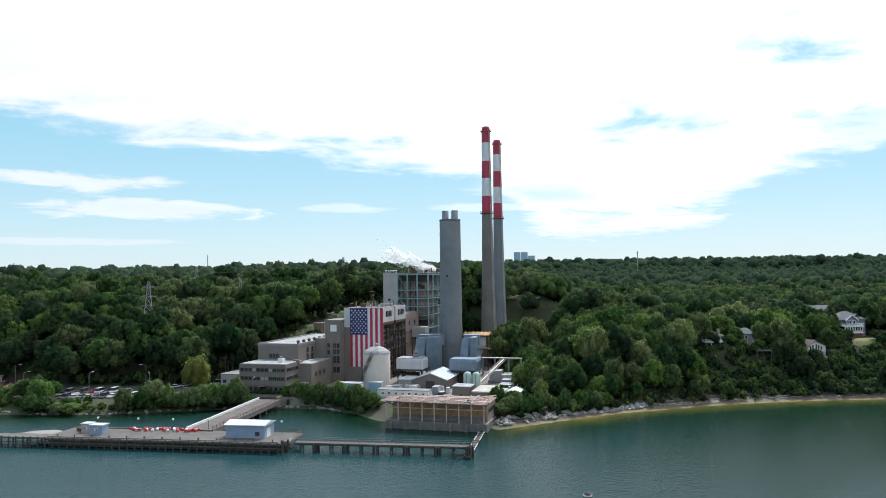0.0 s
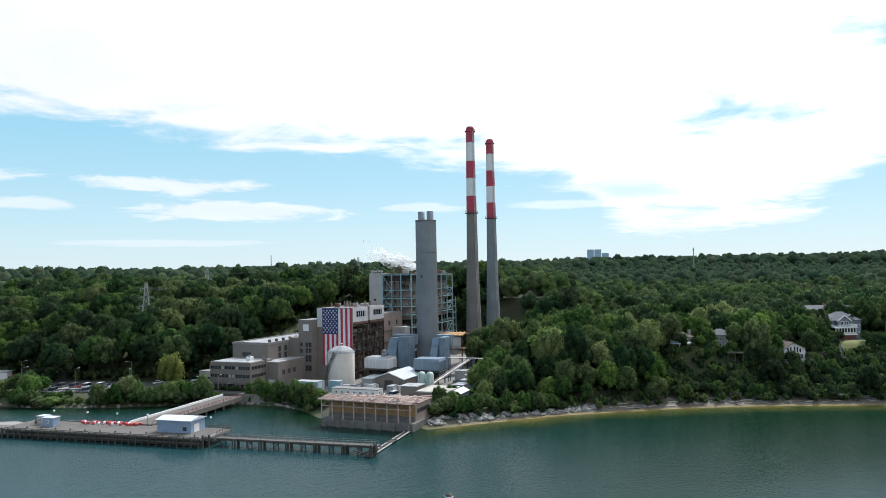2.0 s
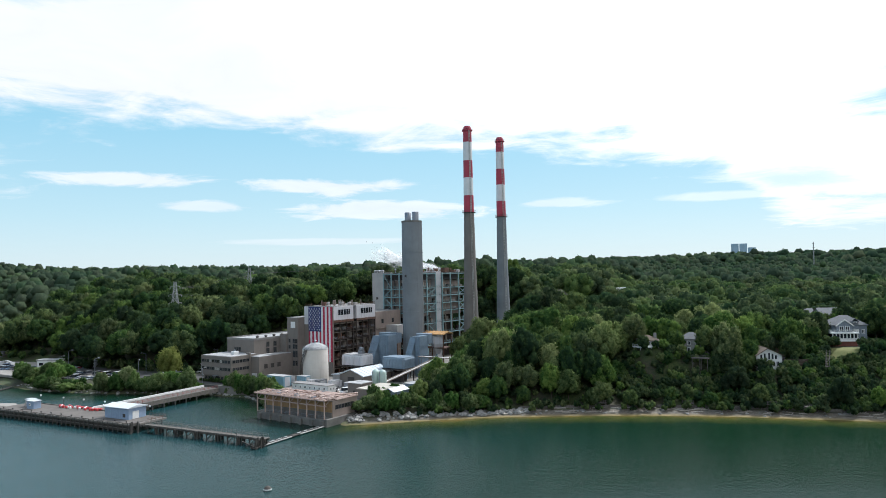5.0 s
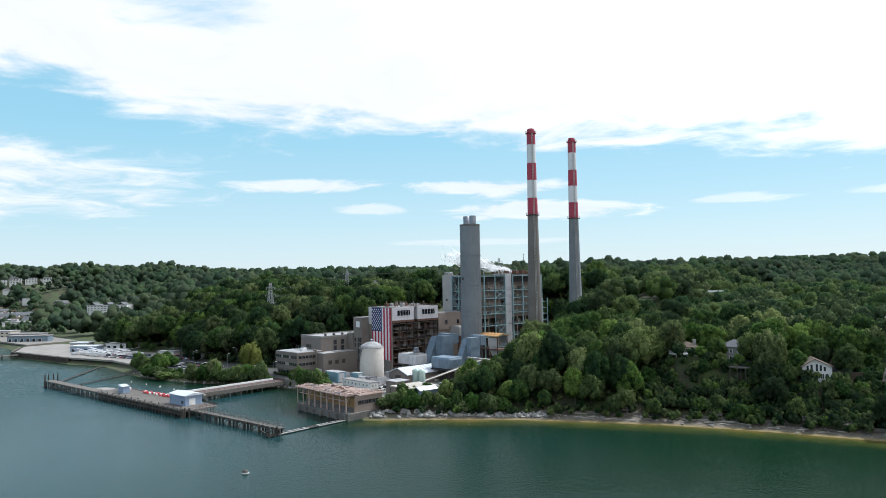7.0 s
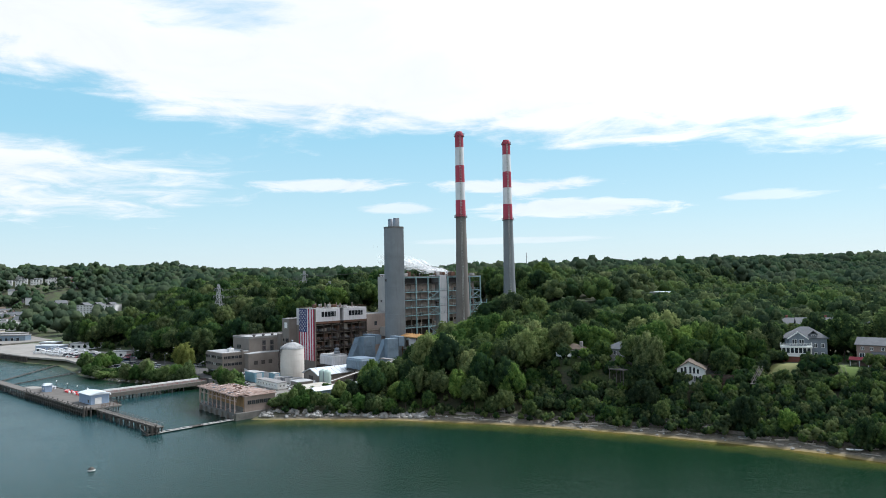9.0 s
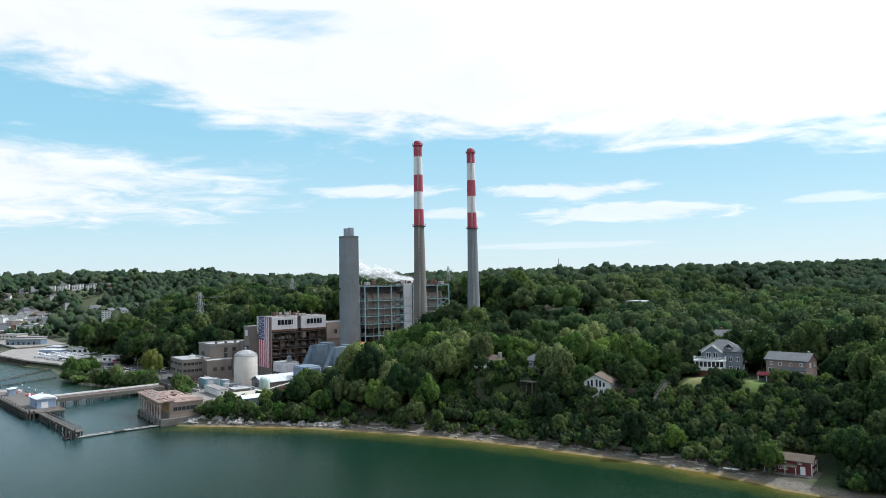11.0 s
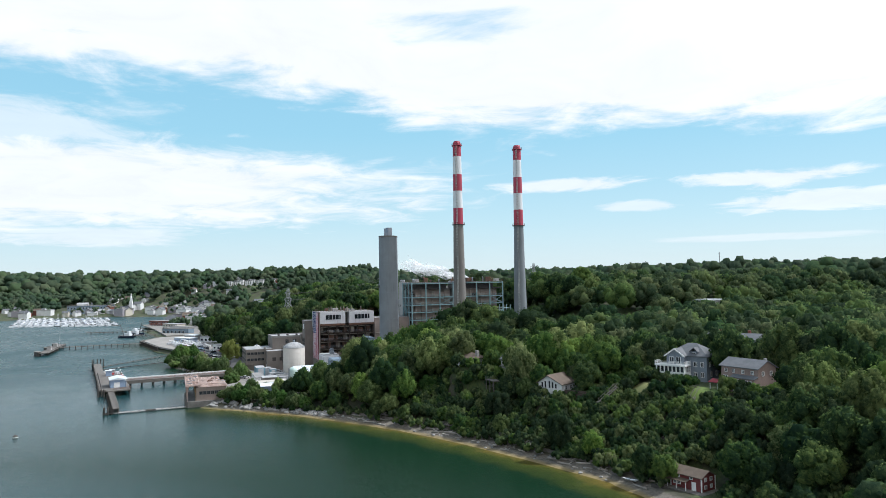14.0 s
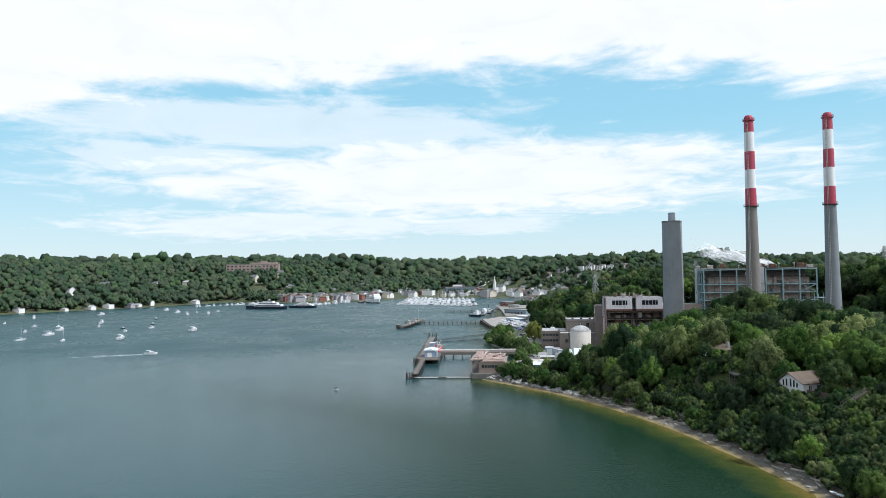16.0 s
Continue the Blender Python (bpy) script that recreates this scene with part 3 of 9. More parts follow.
def trunk_geo(seed, tall=1.0):
    """A tapered trunk with limbs, of height 1 to the crown's middle."""
    rng = random.Random(seed)
    g = Geo()
    bend = [(rng.uniform(-0.03, 0.03), rng.uniform(-0.03, 0.03)) for _ in range(4)]
    pts = [Vector((bend[i][0] * i, bend[i][1] * i, -0.15 + 0.4 * i)) for i in range(4)]
    rad = [0.05, 0.036, 0.028, 0.016]
    for i in range(3):
        n = 6
        ring = [(pts[i + k].x + rad[i + k] * math.cos(6.283 * j / n), pts[i + k].y + rad[i + k] * math.sin(6.283 * j / n), pts[i + k].z) for k in (0, 1) for j in range(n)]
        g.add(ring, [(j, (j + 1) % n, n + (j + 1) % n, n + j) for j in range(n)])
    for k in range(5):
        a, z = 1.257 * k + rng.uniform(-0.4, 0.4), rng.uniform(0.35, 0.75)
        g.beam((0, 0, z), (0.33 * math.cos(a), 0.33 * math.sin(a), z + rng.uniform(0.15, 0.35)), 0.026, sides=3)
    return g


HOUSES = [(121, 299, 6), (137, 305, 6), (165, 301, 7), (198, 324, 10), (219, 322, 9), (231, 277, 8), (195, 315, 5), (211, 317, 6), (218, 370, 6), (197, 352, 6), (211, 310, 5), (191, 308.5, 6), (-142, 341, 7), (-143, 333, 6),
          (240, 352, 6), (182, 360, 6)]
CLEAR = [(206, 311, 4), (214, 310, 5), (119, 290, 4), (136, 297, 5), (163, 292, 4), (190, 309, 5), (198, 309, 4), (218, 312, 5)]
HILL_HOUSES = [(-1180, -190, 16), (-1090, -230, 16), (-1010, -300, 16), (-1240, -60, 14), (-1150, 30, 15), (-1200, 120, 15), (-1130, 210, 15), (-1280, 300, 16),
               (-1180, 390, 16), (-1090, 470, 15), (-960, 560, 15), (-820, 600, 14), (-1350, 180, 16), (-1420, -120, 16), (-700, 640, 14), (-1000, -420, 14), (-930, -330, 12), (-1300, -10, 14)]
HILL_CLEAR = [(x + 12, y, r) for x, y, r in HILL_HOUSES] + [(-1010, 668, 30), (-985, 690, 30), (-1035, 640, 22), (-560, 498, 44), (-530, 480, 34), (-520, 450, 22), (92, 500, 8)]


def wooded(x, y, d, shore=5.5):
    """Whether trees stand at these places."""
    u, v = (x - PU) * PC - (y - PV) * PS, (x - PU) * PS + (y - PV) * PC
    ok = d > shore
    edge = np.interp(v, [-60, -44, -10, 20, 60, 130], [72, 82, 79, 70, 50, 46])
    yard = (u > -165) & (u < edge) & (v > -90) & (v < np.interp(u, [-165, -128, -99, -62, -50, -40, -36], [-50, -44, -34, -29, -8, 14, 132]))
    ok &= ~(yard & (d < 250))
    for hx, hy, r in HOUSES + (CLEAR if shore > 5 else []) + HILL_CLEAR:
        ok &= (x - hx) ** 2 + (y - hy) ** 2 > r * r
    # the waterside lots and the town west of the yard
    lots = (x < -180) & (x > -560) & (d < np.where(x > -330, 46, 62)) & (y < 420)
    town = (x <= -340) & (-0.56 * (x - 203) - 0.83 * (y - 36) > -25) & (d < 170) & (y > -60)
    thin = (waves(x, y, 60, 11) > -0.1)
    ok &= ~lots & ~(town & (thin | (d < 70)))
    ok &= ~((y < 60) & (x < -560) & (d < 9))
    ok &= ~((x > -5) & (x < 38) & (y < 268) & (shore > 5))
    # the power line's cutting
    ok &= ~((np.abs(y - 410 - 0.15 * (x + 120)) < 14) & (x > -190) & (x < -10))
    return ok


def scatter(spacing, seed, inside, shore=5.5):
    rng = np.random.RandomState(seed)
    xs, ys = np.arange(-2500, 2200, spacing), np.arange(-1300, 3300, spacing)
    gx, gy = np.meshgrid(xs, ys)
    gx = gx + rng.uniform(-0.42, 0.42, gx.shape) * spacing
    gy = gy + rng.uniform(-0.42, 0.42, gy.shape) * spacing
    gx, gy = gx.ravel(), gy.ravel()
    keep = inside(gx, gy)
    gx, gy = gx[keep], gy[keep]
    d = shore_distance(gx, gy)
    keep = wooded(gx, gy, d, shore)
    return gx[keep], gy[keep], d[keep]


def forest(name, places, variants, size, seed, mat, label, lift=(0.35, 0.75), scale=None, flat=1.0):
    """Many trees in one mesh: far woods that nobody could count."""
    rng = np.random.RandomState(seed)
    vs, fs, own, way, base = [], [], [], [], 0
    x, y, d = places
    z = height(x, y)
    kind = rng.randint(len(variants), size=len(x))
    turn, s = rng.uniform(0, 6.283, len(x)), size[0] + (size[1] - size[0]) * rng.beta(2, 2.4, len(x))
    if scale is not None:
        s = s * scale(x, y, d)
    tall = s * rng.uniform(0.95, 1.15, len(x)) * flat
    up = rng.uniform(*lift, len(x))
    for k, (v, f, w) in enumerate(variants):
        m = kind == k
        if not m.any():
            continue
        c, q = np.cos(turn[m])[:, None], np.sin(turn[m])[:, None]
        px = (v[:, 0] * c - v[:, 1] * q) * s[m][:, None] + x[m][:, None]
        py = (v[:, 0] * q + v[:, 1] * c) * s[m][:, None] + y[m][:, None]
        pz = (v[:, 2] + up[m][:, None]) * tall[m][:, None] + z[m][:, None]
        vs.append(np.stack([px, py, pz], -1).reshape(-1, 3))
        way.append(np.stack([w[:, 0] * c - w[:, 1] * q, w[:, 0] * q + w[:, 1] * c, w[:, 2] + 0 * c], -1).reshape(-1, 3))
        count = int(m.sum())
        own.append(np.repeat(rng.uniform(0, 1, count), len(v)))
        fs.append((f[None] + (np.arange(count) * len(v))[:, None, None]).reshape(-1, 4) + base)
        base += count * len(v)
    ob = new(name, raw_mesh(name, np.concatenate(vs), np.concatenate(fs), mat, ("tree", np.concatenate(own)), np.concatenate(way)))
    return tagged(ob, label, "woods", kind="stuff")


def sight(x, y):
    return (x < np.maximum(0.66 * y + 40, 285)) & ((y > 225) | (x < -300))


NEAR = [crown_arrays(10 + k, 27, 720, 0.058, 6, 2) for k in range(8)]
BLUFF = [crown_arrays(30 + k, 27, 720, 0.058, 6, 2) for k in range(6)]
HILL = [crown_arrays(40 + k, 22, 320, 0.075, 6, 2) for k in range(7)]
MID = [crown_arrays(50 + k, 13, 120, 0.075, 6, 2) for k in range(7)]
# far crowns face more upward, softening their shading as haze does
FAR = [crown_arrays(60 + k, 6, 2, 0.13, 6, 2, lift=1.3) for k in range(5)]
centre = (120, 270)


def near_band(x, y):
    return (x > 26) & (x < 275) & (y < 345) & sight(x, y)


def mid_band(x, y):
    return sight(x, y) & ((x - centre[0]) ** 2 + (y - centre[1]) ** 2 < 520 ** 2) & ~near_band(x, y)


def far_band(x, y):
    r = (x - centre[0]) ** 2 + (y - centre[1]) ** 2
    return sight(x, y) & (r >= 520 ** 2) & (r < 1750 ** 2) & (y > -0.35 * x - 1250)


def slope_size(x, y, d):
    """Trees stay small on the steep bank and on the cut slope below the houses."""
    s = np.interp(d, [4, 8, 14, 28, 42], [0.5, 0.7, 0.88, 0.98, 1.05])
    cut = (x > 174) & (x < 228) & (d > 9) & (d < 44)
    tall = 1 + 0.22 * step(x, 52, 66) * (1 - step(x, 96, 114)) * step(d, 8, 18)
    s = s * (1 - 0.34 * (1 - step(x, 44, 58)) * (1 - step(d, 18, 32))) * (1 - 0.25 * (1 - step(x, 34, 46)))
    for hx, hy, r in ((117, 287, 12), (122, 280, 11), (131, 291, 13), (138, 286, 11), (165, 285, 13), (172, 279, 11), (227, 311, 13), (235, 301, 12), (203, 303, 10)):
        s = s * (1 - 0.56 * (1 - step(np.hypot(x - hx, y - hy), r * 0.5, r)))
    return np.where(cut, s * 0.42, s * tall)


nx_, ny_, nd_ = scatter(7.3, 1, near_band)
order = np.argsort(nd_)
first = order[:290]
rest = order[290:]
crowns = [raw_mesh("crown", v, f, LEAF, None, w) for v, f, w in NEAR]
bright_sunlit_crowns = [raw_mesh("crown", v, f, LEAF_BRIGHT_SUNLIT, None, w) for v, f, w in NEAR[:5]]
trunks = [trunk_geo(k).mesh("trunk", BARK) for k in range(4)]
rng_t = random.Random(7)
for i in first:
    tx, ty, td = float(nx_[i]), float(ny_[i]), float(nd_[i])
    r = rng_t.triangular(3.9, 7.6, 5.2) * float(slope_size(np.array([tx]), np.array([ty]), np.array([td]))[0])
    tree = thing("broadleaf_tree", pose(tx, ty, ground_z(tx, ty) - 0.2, 0, 0, rng_t.uniform(0, 360)), "green broadleaf tree on the wooded bluff", "tree", "bluff trees")
    tree.scale = (r, r, r * rng_t.uniform(1.0, 1.4))
    part("trunk", trunks[rng_t.randrange(4)], None, tree)
    # brighter crowns: sunlit look painted in near the yard, random variety elsewhere
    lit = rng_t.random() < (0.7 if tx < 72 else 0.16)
    part("crown", bright_sunlit_crowns[rng_t.randrange(5)] if lit else crowns[rng_t.randrange(8)], None, tree, at=(0, 0, 0.2))
forest("bluff_woods", (nx_[rest], ny_[rest], nd_[rest]), BLUFF, (4.6, 8.6), 2, LEAF, "dense green broadleaf woods on the bluff", (0.6, 1.1), slope_size)
forest("undergrowth", scatter(3.8, 8, near_band, 3.3), FAR, (1.2, 2.3), 12, LEAF, "dense green undergrowth below the bluff trees", (0.0, 0.15))


def front_hill(x, y):
    """The wooded slope behind the parking, seen from near."""
    return mid_band(x, y) & (x > -300) & (x < 40) & (y < 470)


def back_hill(x, y):
    return mid_band(x, y) & ~((x > -300) & (x < 40) & (y < 470))


def ridge_band(x, y):
    r = (x - centre[0]) ** 2 + (y - centre[1]) ** 2
    return sight(x, y) & (r >= 1750 ** 2) & (x < 2200)


forest("hill_woods", scatter(9.0, 3, front_hill), HILL, (5.2, 9.6), 4, LEAF, "dense green broadleaf woods on the hill behind the plant", (0.5, 1.0))
forest("hill_woods", scatter(15.0, 13, back_hill), MID, (6.8, 12.0), 14, LEAF_MID_HAZED, "dense green broadleaf woods on the hills", (0.05, 0.25), None, 0.86)
forest("hill_scrub", scatter(6.0, 23, front_hill), FAR, (2.2, 3.6), 24, LEAF, "green undergrowth on the hill behind the plant", (0.0, 0.2))
forest("far_woods", scatter(27.0, 5, far_band), FAR, (12.0, 18.0), 6, LEAF_FAR_HAZED, "distant green woods on the hills round the harbour", (-0.05, 0.05), None, 0.82)
forest("ridge_woods", scatter(78.0, 7, ridge_band), FAR, (36.0, 42.0), 16, LEAF_FAR_HAZED, "hazy green woods on the farthest ridges", (-0.45, -0.35), None, 0.7)


def slope_band(x, y):
    return (y < 318) & (x < 262) & ((x > 166) | ((x > 104) & (y > 276) & (y < 301)))


forest("slope_thicket", [a[:] for a in scatter(3.1, 27, slope_band, 4.9)], MID, (1.5, 2.9), 28, LEAF, "dense green thicket on the slope below the houses", (0.0, 0.25))


# ---- small makers ----
CACHE = {}
BLIND = surface("pale_blinds", (0.42, 0.41, 0.38), (0.3, 0.29, 0.27), 1.0, 0.7)
FRAME_GREY = surface("grey_window_frame", (0.11, 0.105, 0.1), None, 1.0, 0.6)
FRAME_WHITE = surface("white_painted_trim", (0.74, 0.74, 0.73), (0.64, 0.64, 0.63), 0.8, 0.55)
FRONT, RIGHT, BACK, LEFT = 0, 90, 180, -90


def window(parent, x, y, z, w, h, face, frame_mat=None, bars=1, pane_mat=None):
    """A window on a wall: a frame with its bars, and the pane in it."""
    frame_mat, pane_mat = frame_mat or FRAME_GREY, pane_mat or GLASS_DARK
    key = (w, h, frame_mat.name, bars, pane_mat.name)
    if key not in CACHE:
        g, e = Geo(), 0.12
        g.box(-w / 2, -0.12, 0, -w / 2 + e, 0.02, h).box(w / 2 - e, -0.12, 0, w / 2, 0.02, h)
        g.box(-w / 2 + e, -0.12, 0, w / 2 - e, 0.02, e).box(-w / 2 + e, -0.12, h - e, w / 2 - e, 0.02, h)
        for k in range(bars):
            bx = -w / 2 + w * (k + 1) / (bars + 1)
            g.box(bx - 0.05, -0.1, e, bx + 0.05, 0.0, h - e)
        CACHE[key] = (g.mesh("window", frame_mat), Geo().box(-w / 2 + e, -0.05, e, w / 2 - e, -0.01, h - e).mesh("pane", pane_mat))
    a, b = CACHE[key]
    ob = part("window", a, None, parent, at=pose(x, y, z, 0, 0, face))
    part("pane", b, None, ob)
    return ob


def railing(g, a, b, h=1.1, gap=2.0, w=0.07):
    """Posts and two rails from a to b."""
    a, b = Vector(a), Vector(b)
    n = max(1, round((b - a).length / gap))
    for k in range(n + 1):
        p = a.lerp(b, k / n)
        g.beam(p, p + Vector((0, 0, h)), w)
    for z in (h, h * 0.55):
        g.beam(a + Vector((0, 0, z)), b + Vector((0, 0, z)), w)
    return g


# ---- power station: chimneys ----
SHAFT_DARK = surface("sooty_concrete", (0.20, 0.185, 0.17), (0.14, 0.13, 0.12), 0.10, 0.88, streaks=0.5, grain=2.0)
LADDER = surface("pale_ladder_steel", (0.5, 0.5, 0.48), None, 1.0, 0.5, metal=0.3)


def chimney(x, y, label, shaft_mat):
    t = thing("chimney", pose(x, y, YARD, 0, 0, 0), label, "chimney", "striped chimneys")
    zs = [(0, 4.7), (12, 4.25), (28, 3.75), (50, 3.2), (79.6, 2.72)]
    part("shaft", Geo().turned([(r, z) for z, r in zs], 40), shaft_mat, t, "bare concrete shaft, streaked", True)
    marks = [79.9, 88.8, 98.3, 107.5, 117.4, 123.6]
    for k in range(5):
        r0, r1 = 2.72 - 0.0105 * (marks[k] - 79.6), 2.72 - 0.0105 * (marks[k + 1] - 79.6)
        part("band", Geo().turned([(r0, marks[k]), (r1, marks[k + 1])], 40), STACK_WHITE if k % 2 else STACK_RED, t, "white painted band" if k % 2 else "red painted band", True)
    part("cap", Geo().turned([(2.28, 123.6), (2.2, 124.6), (1.9, 125.6), (1.7, 126.0), (1.5, 126.0), (1.5, 125.0)], 32), STACK_RED, t, "dark red domed cap")
    for z, r in ((79.4, 3.55), (123.3, 2.85)):
        part("platform", Geo().turned([(r - 0.9, z), (r, z + 0.1), (r, z + 0.4), (r - 0.9, z + 0.4)], 32), STEEL_DARK if z < 100 else STACK_RED, t, "steel ring platform")
        g = Geo()
        for k in range(16):
            a, b = 6.2832 * k / 16, 6.2832 * (k + 1) / 16
            p, q = (r * 0.98 * math.cos(a), r * 0.98 * math.sin(a), z + 0.4), (r * 0.98 * math.cos(b), r * 0.98 * math.sin(b), z + 0.4)
            g.beam(p, (p[0], p[1], z + 1.4), 0.07).beam((p[0], p[1], z + 1.4), (q[0], q[1], z + 1.4), 0.07)
        part("handrail", g, STEEL_DARK, t)
    # caged ladder down the side, in runs that follow the taper
    g = Geo()
    ca, sa = math.cos(-0.9), math.sin(-0.9)
    prof = zs + [(123.6, 2.25)]
    for (z0, r0), (z1, r1) in zip(prof, prof[1:]):
        for s in (-0.3, 0.3):
            g.beam(((r0 + 0.35) * ca - s * sa, (r0 + 0.35) * sa + s * ca, z0), ((r1 + 0.35) * ca - s * sa, (r1 + 0.35) * sa + s * ca, z1), 0.14)
        for k in range(int((z1 - z0) / 1.5)):
            f = k * 1.5 / (z1 - z0)
            r = r0 + (r1 - r0) * f + 0.35
            g.box(r * ca - 0.35, r * sa - 0.35, z0 + 1.5 * k, r * ca + 0.35, r * sa + 0.35, z0 + 1.5 * k + 0.12)
    part("ladder", g, LADDER, t, "pale steel caged ladder")
    return t


chimney(28.3, 366.0, "tall sooty concrete chimney with red and white bands", SHAFT_DARK)
chimney(37.2, 403.0, "tall concrete chimney with red and white bands, beside the woods", CONCRETE)

silo = thing("flue_tower", pose(8.0, 333.0, YARD, 0, 0, -20), "grey concrete flue tower with two steel flues on top", "tower")
part("shaft", Geo().turned([(5.5, 0), (5.25, 25), (5.1, 55), (5.05, 73.0), (4.9, 73.3)], 48), CONCRETE, silo, smooth=False)
silo.children[0].data.polygons.foreach_set("use_smooth", [True] * len(silo.children[0].data.polygons))
for z in (14, 29, 43, 58):
    part("pour_joint", Geo().turned([(5.46 - 0.0055 * z + 0.02, z), (5.5 - 0.0055 * z + 0.06, z + 0.1), (5.46 - 0.0055 * z + 0.02, z + 0.2)], 48), CONCRETE, silo, "pour joint")
for k in (-1, 1):
    part("flue", Geo().turned([(1.65, 73), (1.65, 78.2), (1.5, 78.25), (1.45, 75)], 28, x=2.4 * k), STEEL_GREY, silo, "steel flue", True)
part("roof_kerb", Geo().turned([(5.0, 73.0), (5.12, 73.1), (5.12, 73.9), (4.85, 73.9)], 48), CONCRETE_DARK, silo)
part("warning_light", Geo().box(-0.4, -5.6, 46, 0.4, -5.0, 47.2), STEEL_DARK, silo, "small dark lamp box")

# ---- power station: office, turbine hall, wing, stair tower ----
office = thing("office_building", at_plan(-33, -36.5), "three-storey tan brick office block with ribbon windows", "building")
part("wall", Geo().chamfer(0, 0, 3.0, 21.2, 15, 11.7, 0.1), BRICK_TAN, office, "tan brick wall")
part("ground_storey", Geo().box(0.8, 0.9, 0, 20.4, 15, 3.0), BRICK_TAN, office)
part("roof", Geo().box(0.4, 0.4, 11.7, 20.8, 14.6, 11.86), ROOF_PALE, office, "pale flat roof")
for z in (5.1, 6.75, 8.55, 10.2):
    part("ledge", Geo().box(-0.12, -0.12, z - 0.1, 21.32, 15.1, z + 0.06), BRICK_TAN, office)
rw = random.Random(3)
for z in (5.2, 8.65):
    for k in range(11):
        window(office, 1.35 + 1.85 * k, -0.02, z, 1.7, 1.5, FRONT, pane_mat=BLIND if rw.random() < 0.12 else GLASS_DARK)
    for k in range(7):
        window(office, 21.22, 1.6 + 1.95 * k, z, 1.7, 1.5, RIGHT, pane_mat=BLIND if rw.random() < 0.12 else GLASS_DARK)
for k in range(8):
    window(office, 2.5 + 2.3 * k, 0.88, 0.6, 1.5, 1.7, FRONT)
part("door", Geo().box(9.6, 0.7, 0, 11.4, 0.95, 2.4), GLASS_DARK, office, "dark glass entrance door")
part("canopy", Geo().box(9.0, -1.0, 2.7, 12.0, 0.8, 2.95), CONCRETE, office)
ac = thing("rooftop_unit", at_plan(-18.5, -31, 15.86), "white rooftop air handler on the office roof", "air handler")
part("casing", Geo().chamfer(0, 0, 0, 2.2, 2.6, 1.6, 0.1), FRAME_WHITE, ac)
part("fan_stack", Geo().turned([(0.6, 1.6), (0.6, 2.3), (0.45, 2.3)], 16, 1.1, 1.2), STEEL_GREY, ac)

hall = thing("turbine_hall", at_plan(-33.3, -21.4), "long tan brick turbine hall with a pale roof", "building")
part("wall", Geo().chamfer(0, 0, 0, 19.3, 56, 18.0, 0.12), BRICK_TAN, hall, "tan brick wall")
part("roof", Geo().box(0.5, 0.5, 18.0, 18.8, 55.5, 18.2), ROOF_PALE, hall, "pale roof")
part("parapet", Geo().box(-0.1, -0.1, 17.7, 0.5, 56.1, 18.7).box(0.5, -0.1, 17.7, 19.4, 0.5, 18.7).box(18.8, 0.5, 17.7, 19.4, 56.1, 18.7), ROOF_GREY, hall)
for k in range(6):
    part("roof_vent", Geo().turned([(0.6, 18.2), (0.6, 19.0), (0.95, 19.1), (0.5, 19.7)], 12, 17.2, 4 + 5.2 * k), STEEL_DARK, hall, "dark roof vent")
for k in range(3):
    window(hall, 6.2 + 1.6 * k, -0.02, 12.4, 1.45, 1.9, FRONT)
for k in range(2):
    for z in (7.8, 11.0, 14.0):
        window(hall, 19.32, 8.5 + 4.5 * k, z, 1.9, 2.5, RIGHT, bars=2)
part("annex", Geo().chamfer(19.32, 16, 0, 24.0, 30, 19.6, 0.1), BRICK_TAN, hall, "taller link block")
clad = thing("roof_house", at_plan(-48, 50, YARD), "tan sheet-clad house behind the turbine hall", "building")
part("body", Geo().chamfer(0, 0, 0, 11.5, 12, 22.6, 0.1), BRICK_PINK, clad)
g = Geo()
for k in range(7):
    g.box(-0.15 + 1.95 * k, -0.15, 17.5, 0.1 + 1.95 * k, 0.02, 22.7)
part("rib", g, TIMBER_GREY, clad)
railing_g = Geo()
railing(railing_g, (0, 0, 22.6), (11.5, 0, 22.6))
part("handrail", railing_g, RUST_STEEL, clad)

wing = thing("entrance_wing", at_plan(-13.9, -25.4), "low tan brick wing beside the office", "building")
part("wall", Geo().chamfer(0, 0, 0, 8.0, 20.8, 10.8, 0.1), BRICK_TAN, wing)
part("roof", Geo().box(0.4, 0.4, 10.8, 7.6, 20.4, 10.95), ROOF_PALE, wing, "pale flat roof")
part("stub", Geo().chamfer(0.05, -0.9, 0, 2.6, -0.02, 12.6, 0.08), BRICK_TAN, wing)
part("overhead_door", Geo().box(2.9, -0.06, 0, 6.6, 0.02, 3.3), PANEL_WHITE, wing, "pale overhead door")
for k in range(3):
    part("louvre", Geo().box(8.0, 3 + 4 * k, 5.2, 8.06, 5 + 4 * k, 7.2), STEEL_DARK, wing)

stairs = thing("stair_tower", at_plan(-9.5, -4.6), "tall tan brick stair tower with paired windows", "building")
part("wall", Geo().chamfer(0, 0, 0, 7.3, 12, 27.4, 0.1), BRICK_TAN, stairs)
part("coping", Geo().box(-0.1, -0.1, 27.4, 7.4, 12.1, 27.7), ROOF_GREY, stairs)
part("sign_panel", Geo().box(2.6, -0.08, 22.6, 5.6, 0.02, 25.6), FRAME_WHITE, stairs, "plain white square panel")
for z, h in ((4.4, 2.6), (8.6, 3.2), (12.6, 2.2), (15.2, 2.2)):
    for k in range(2):
        window(stairs, 4.6 + 1.7 * k, -0.02, z, 1.5, h, FRONT, bars=1)
for z in (12.5, 15.5):
    window(stairs, 1.7, -0.02, z, 1.3, 1.9, FRONT)

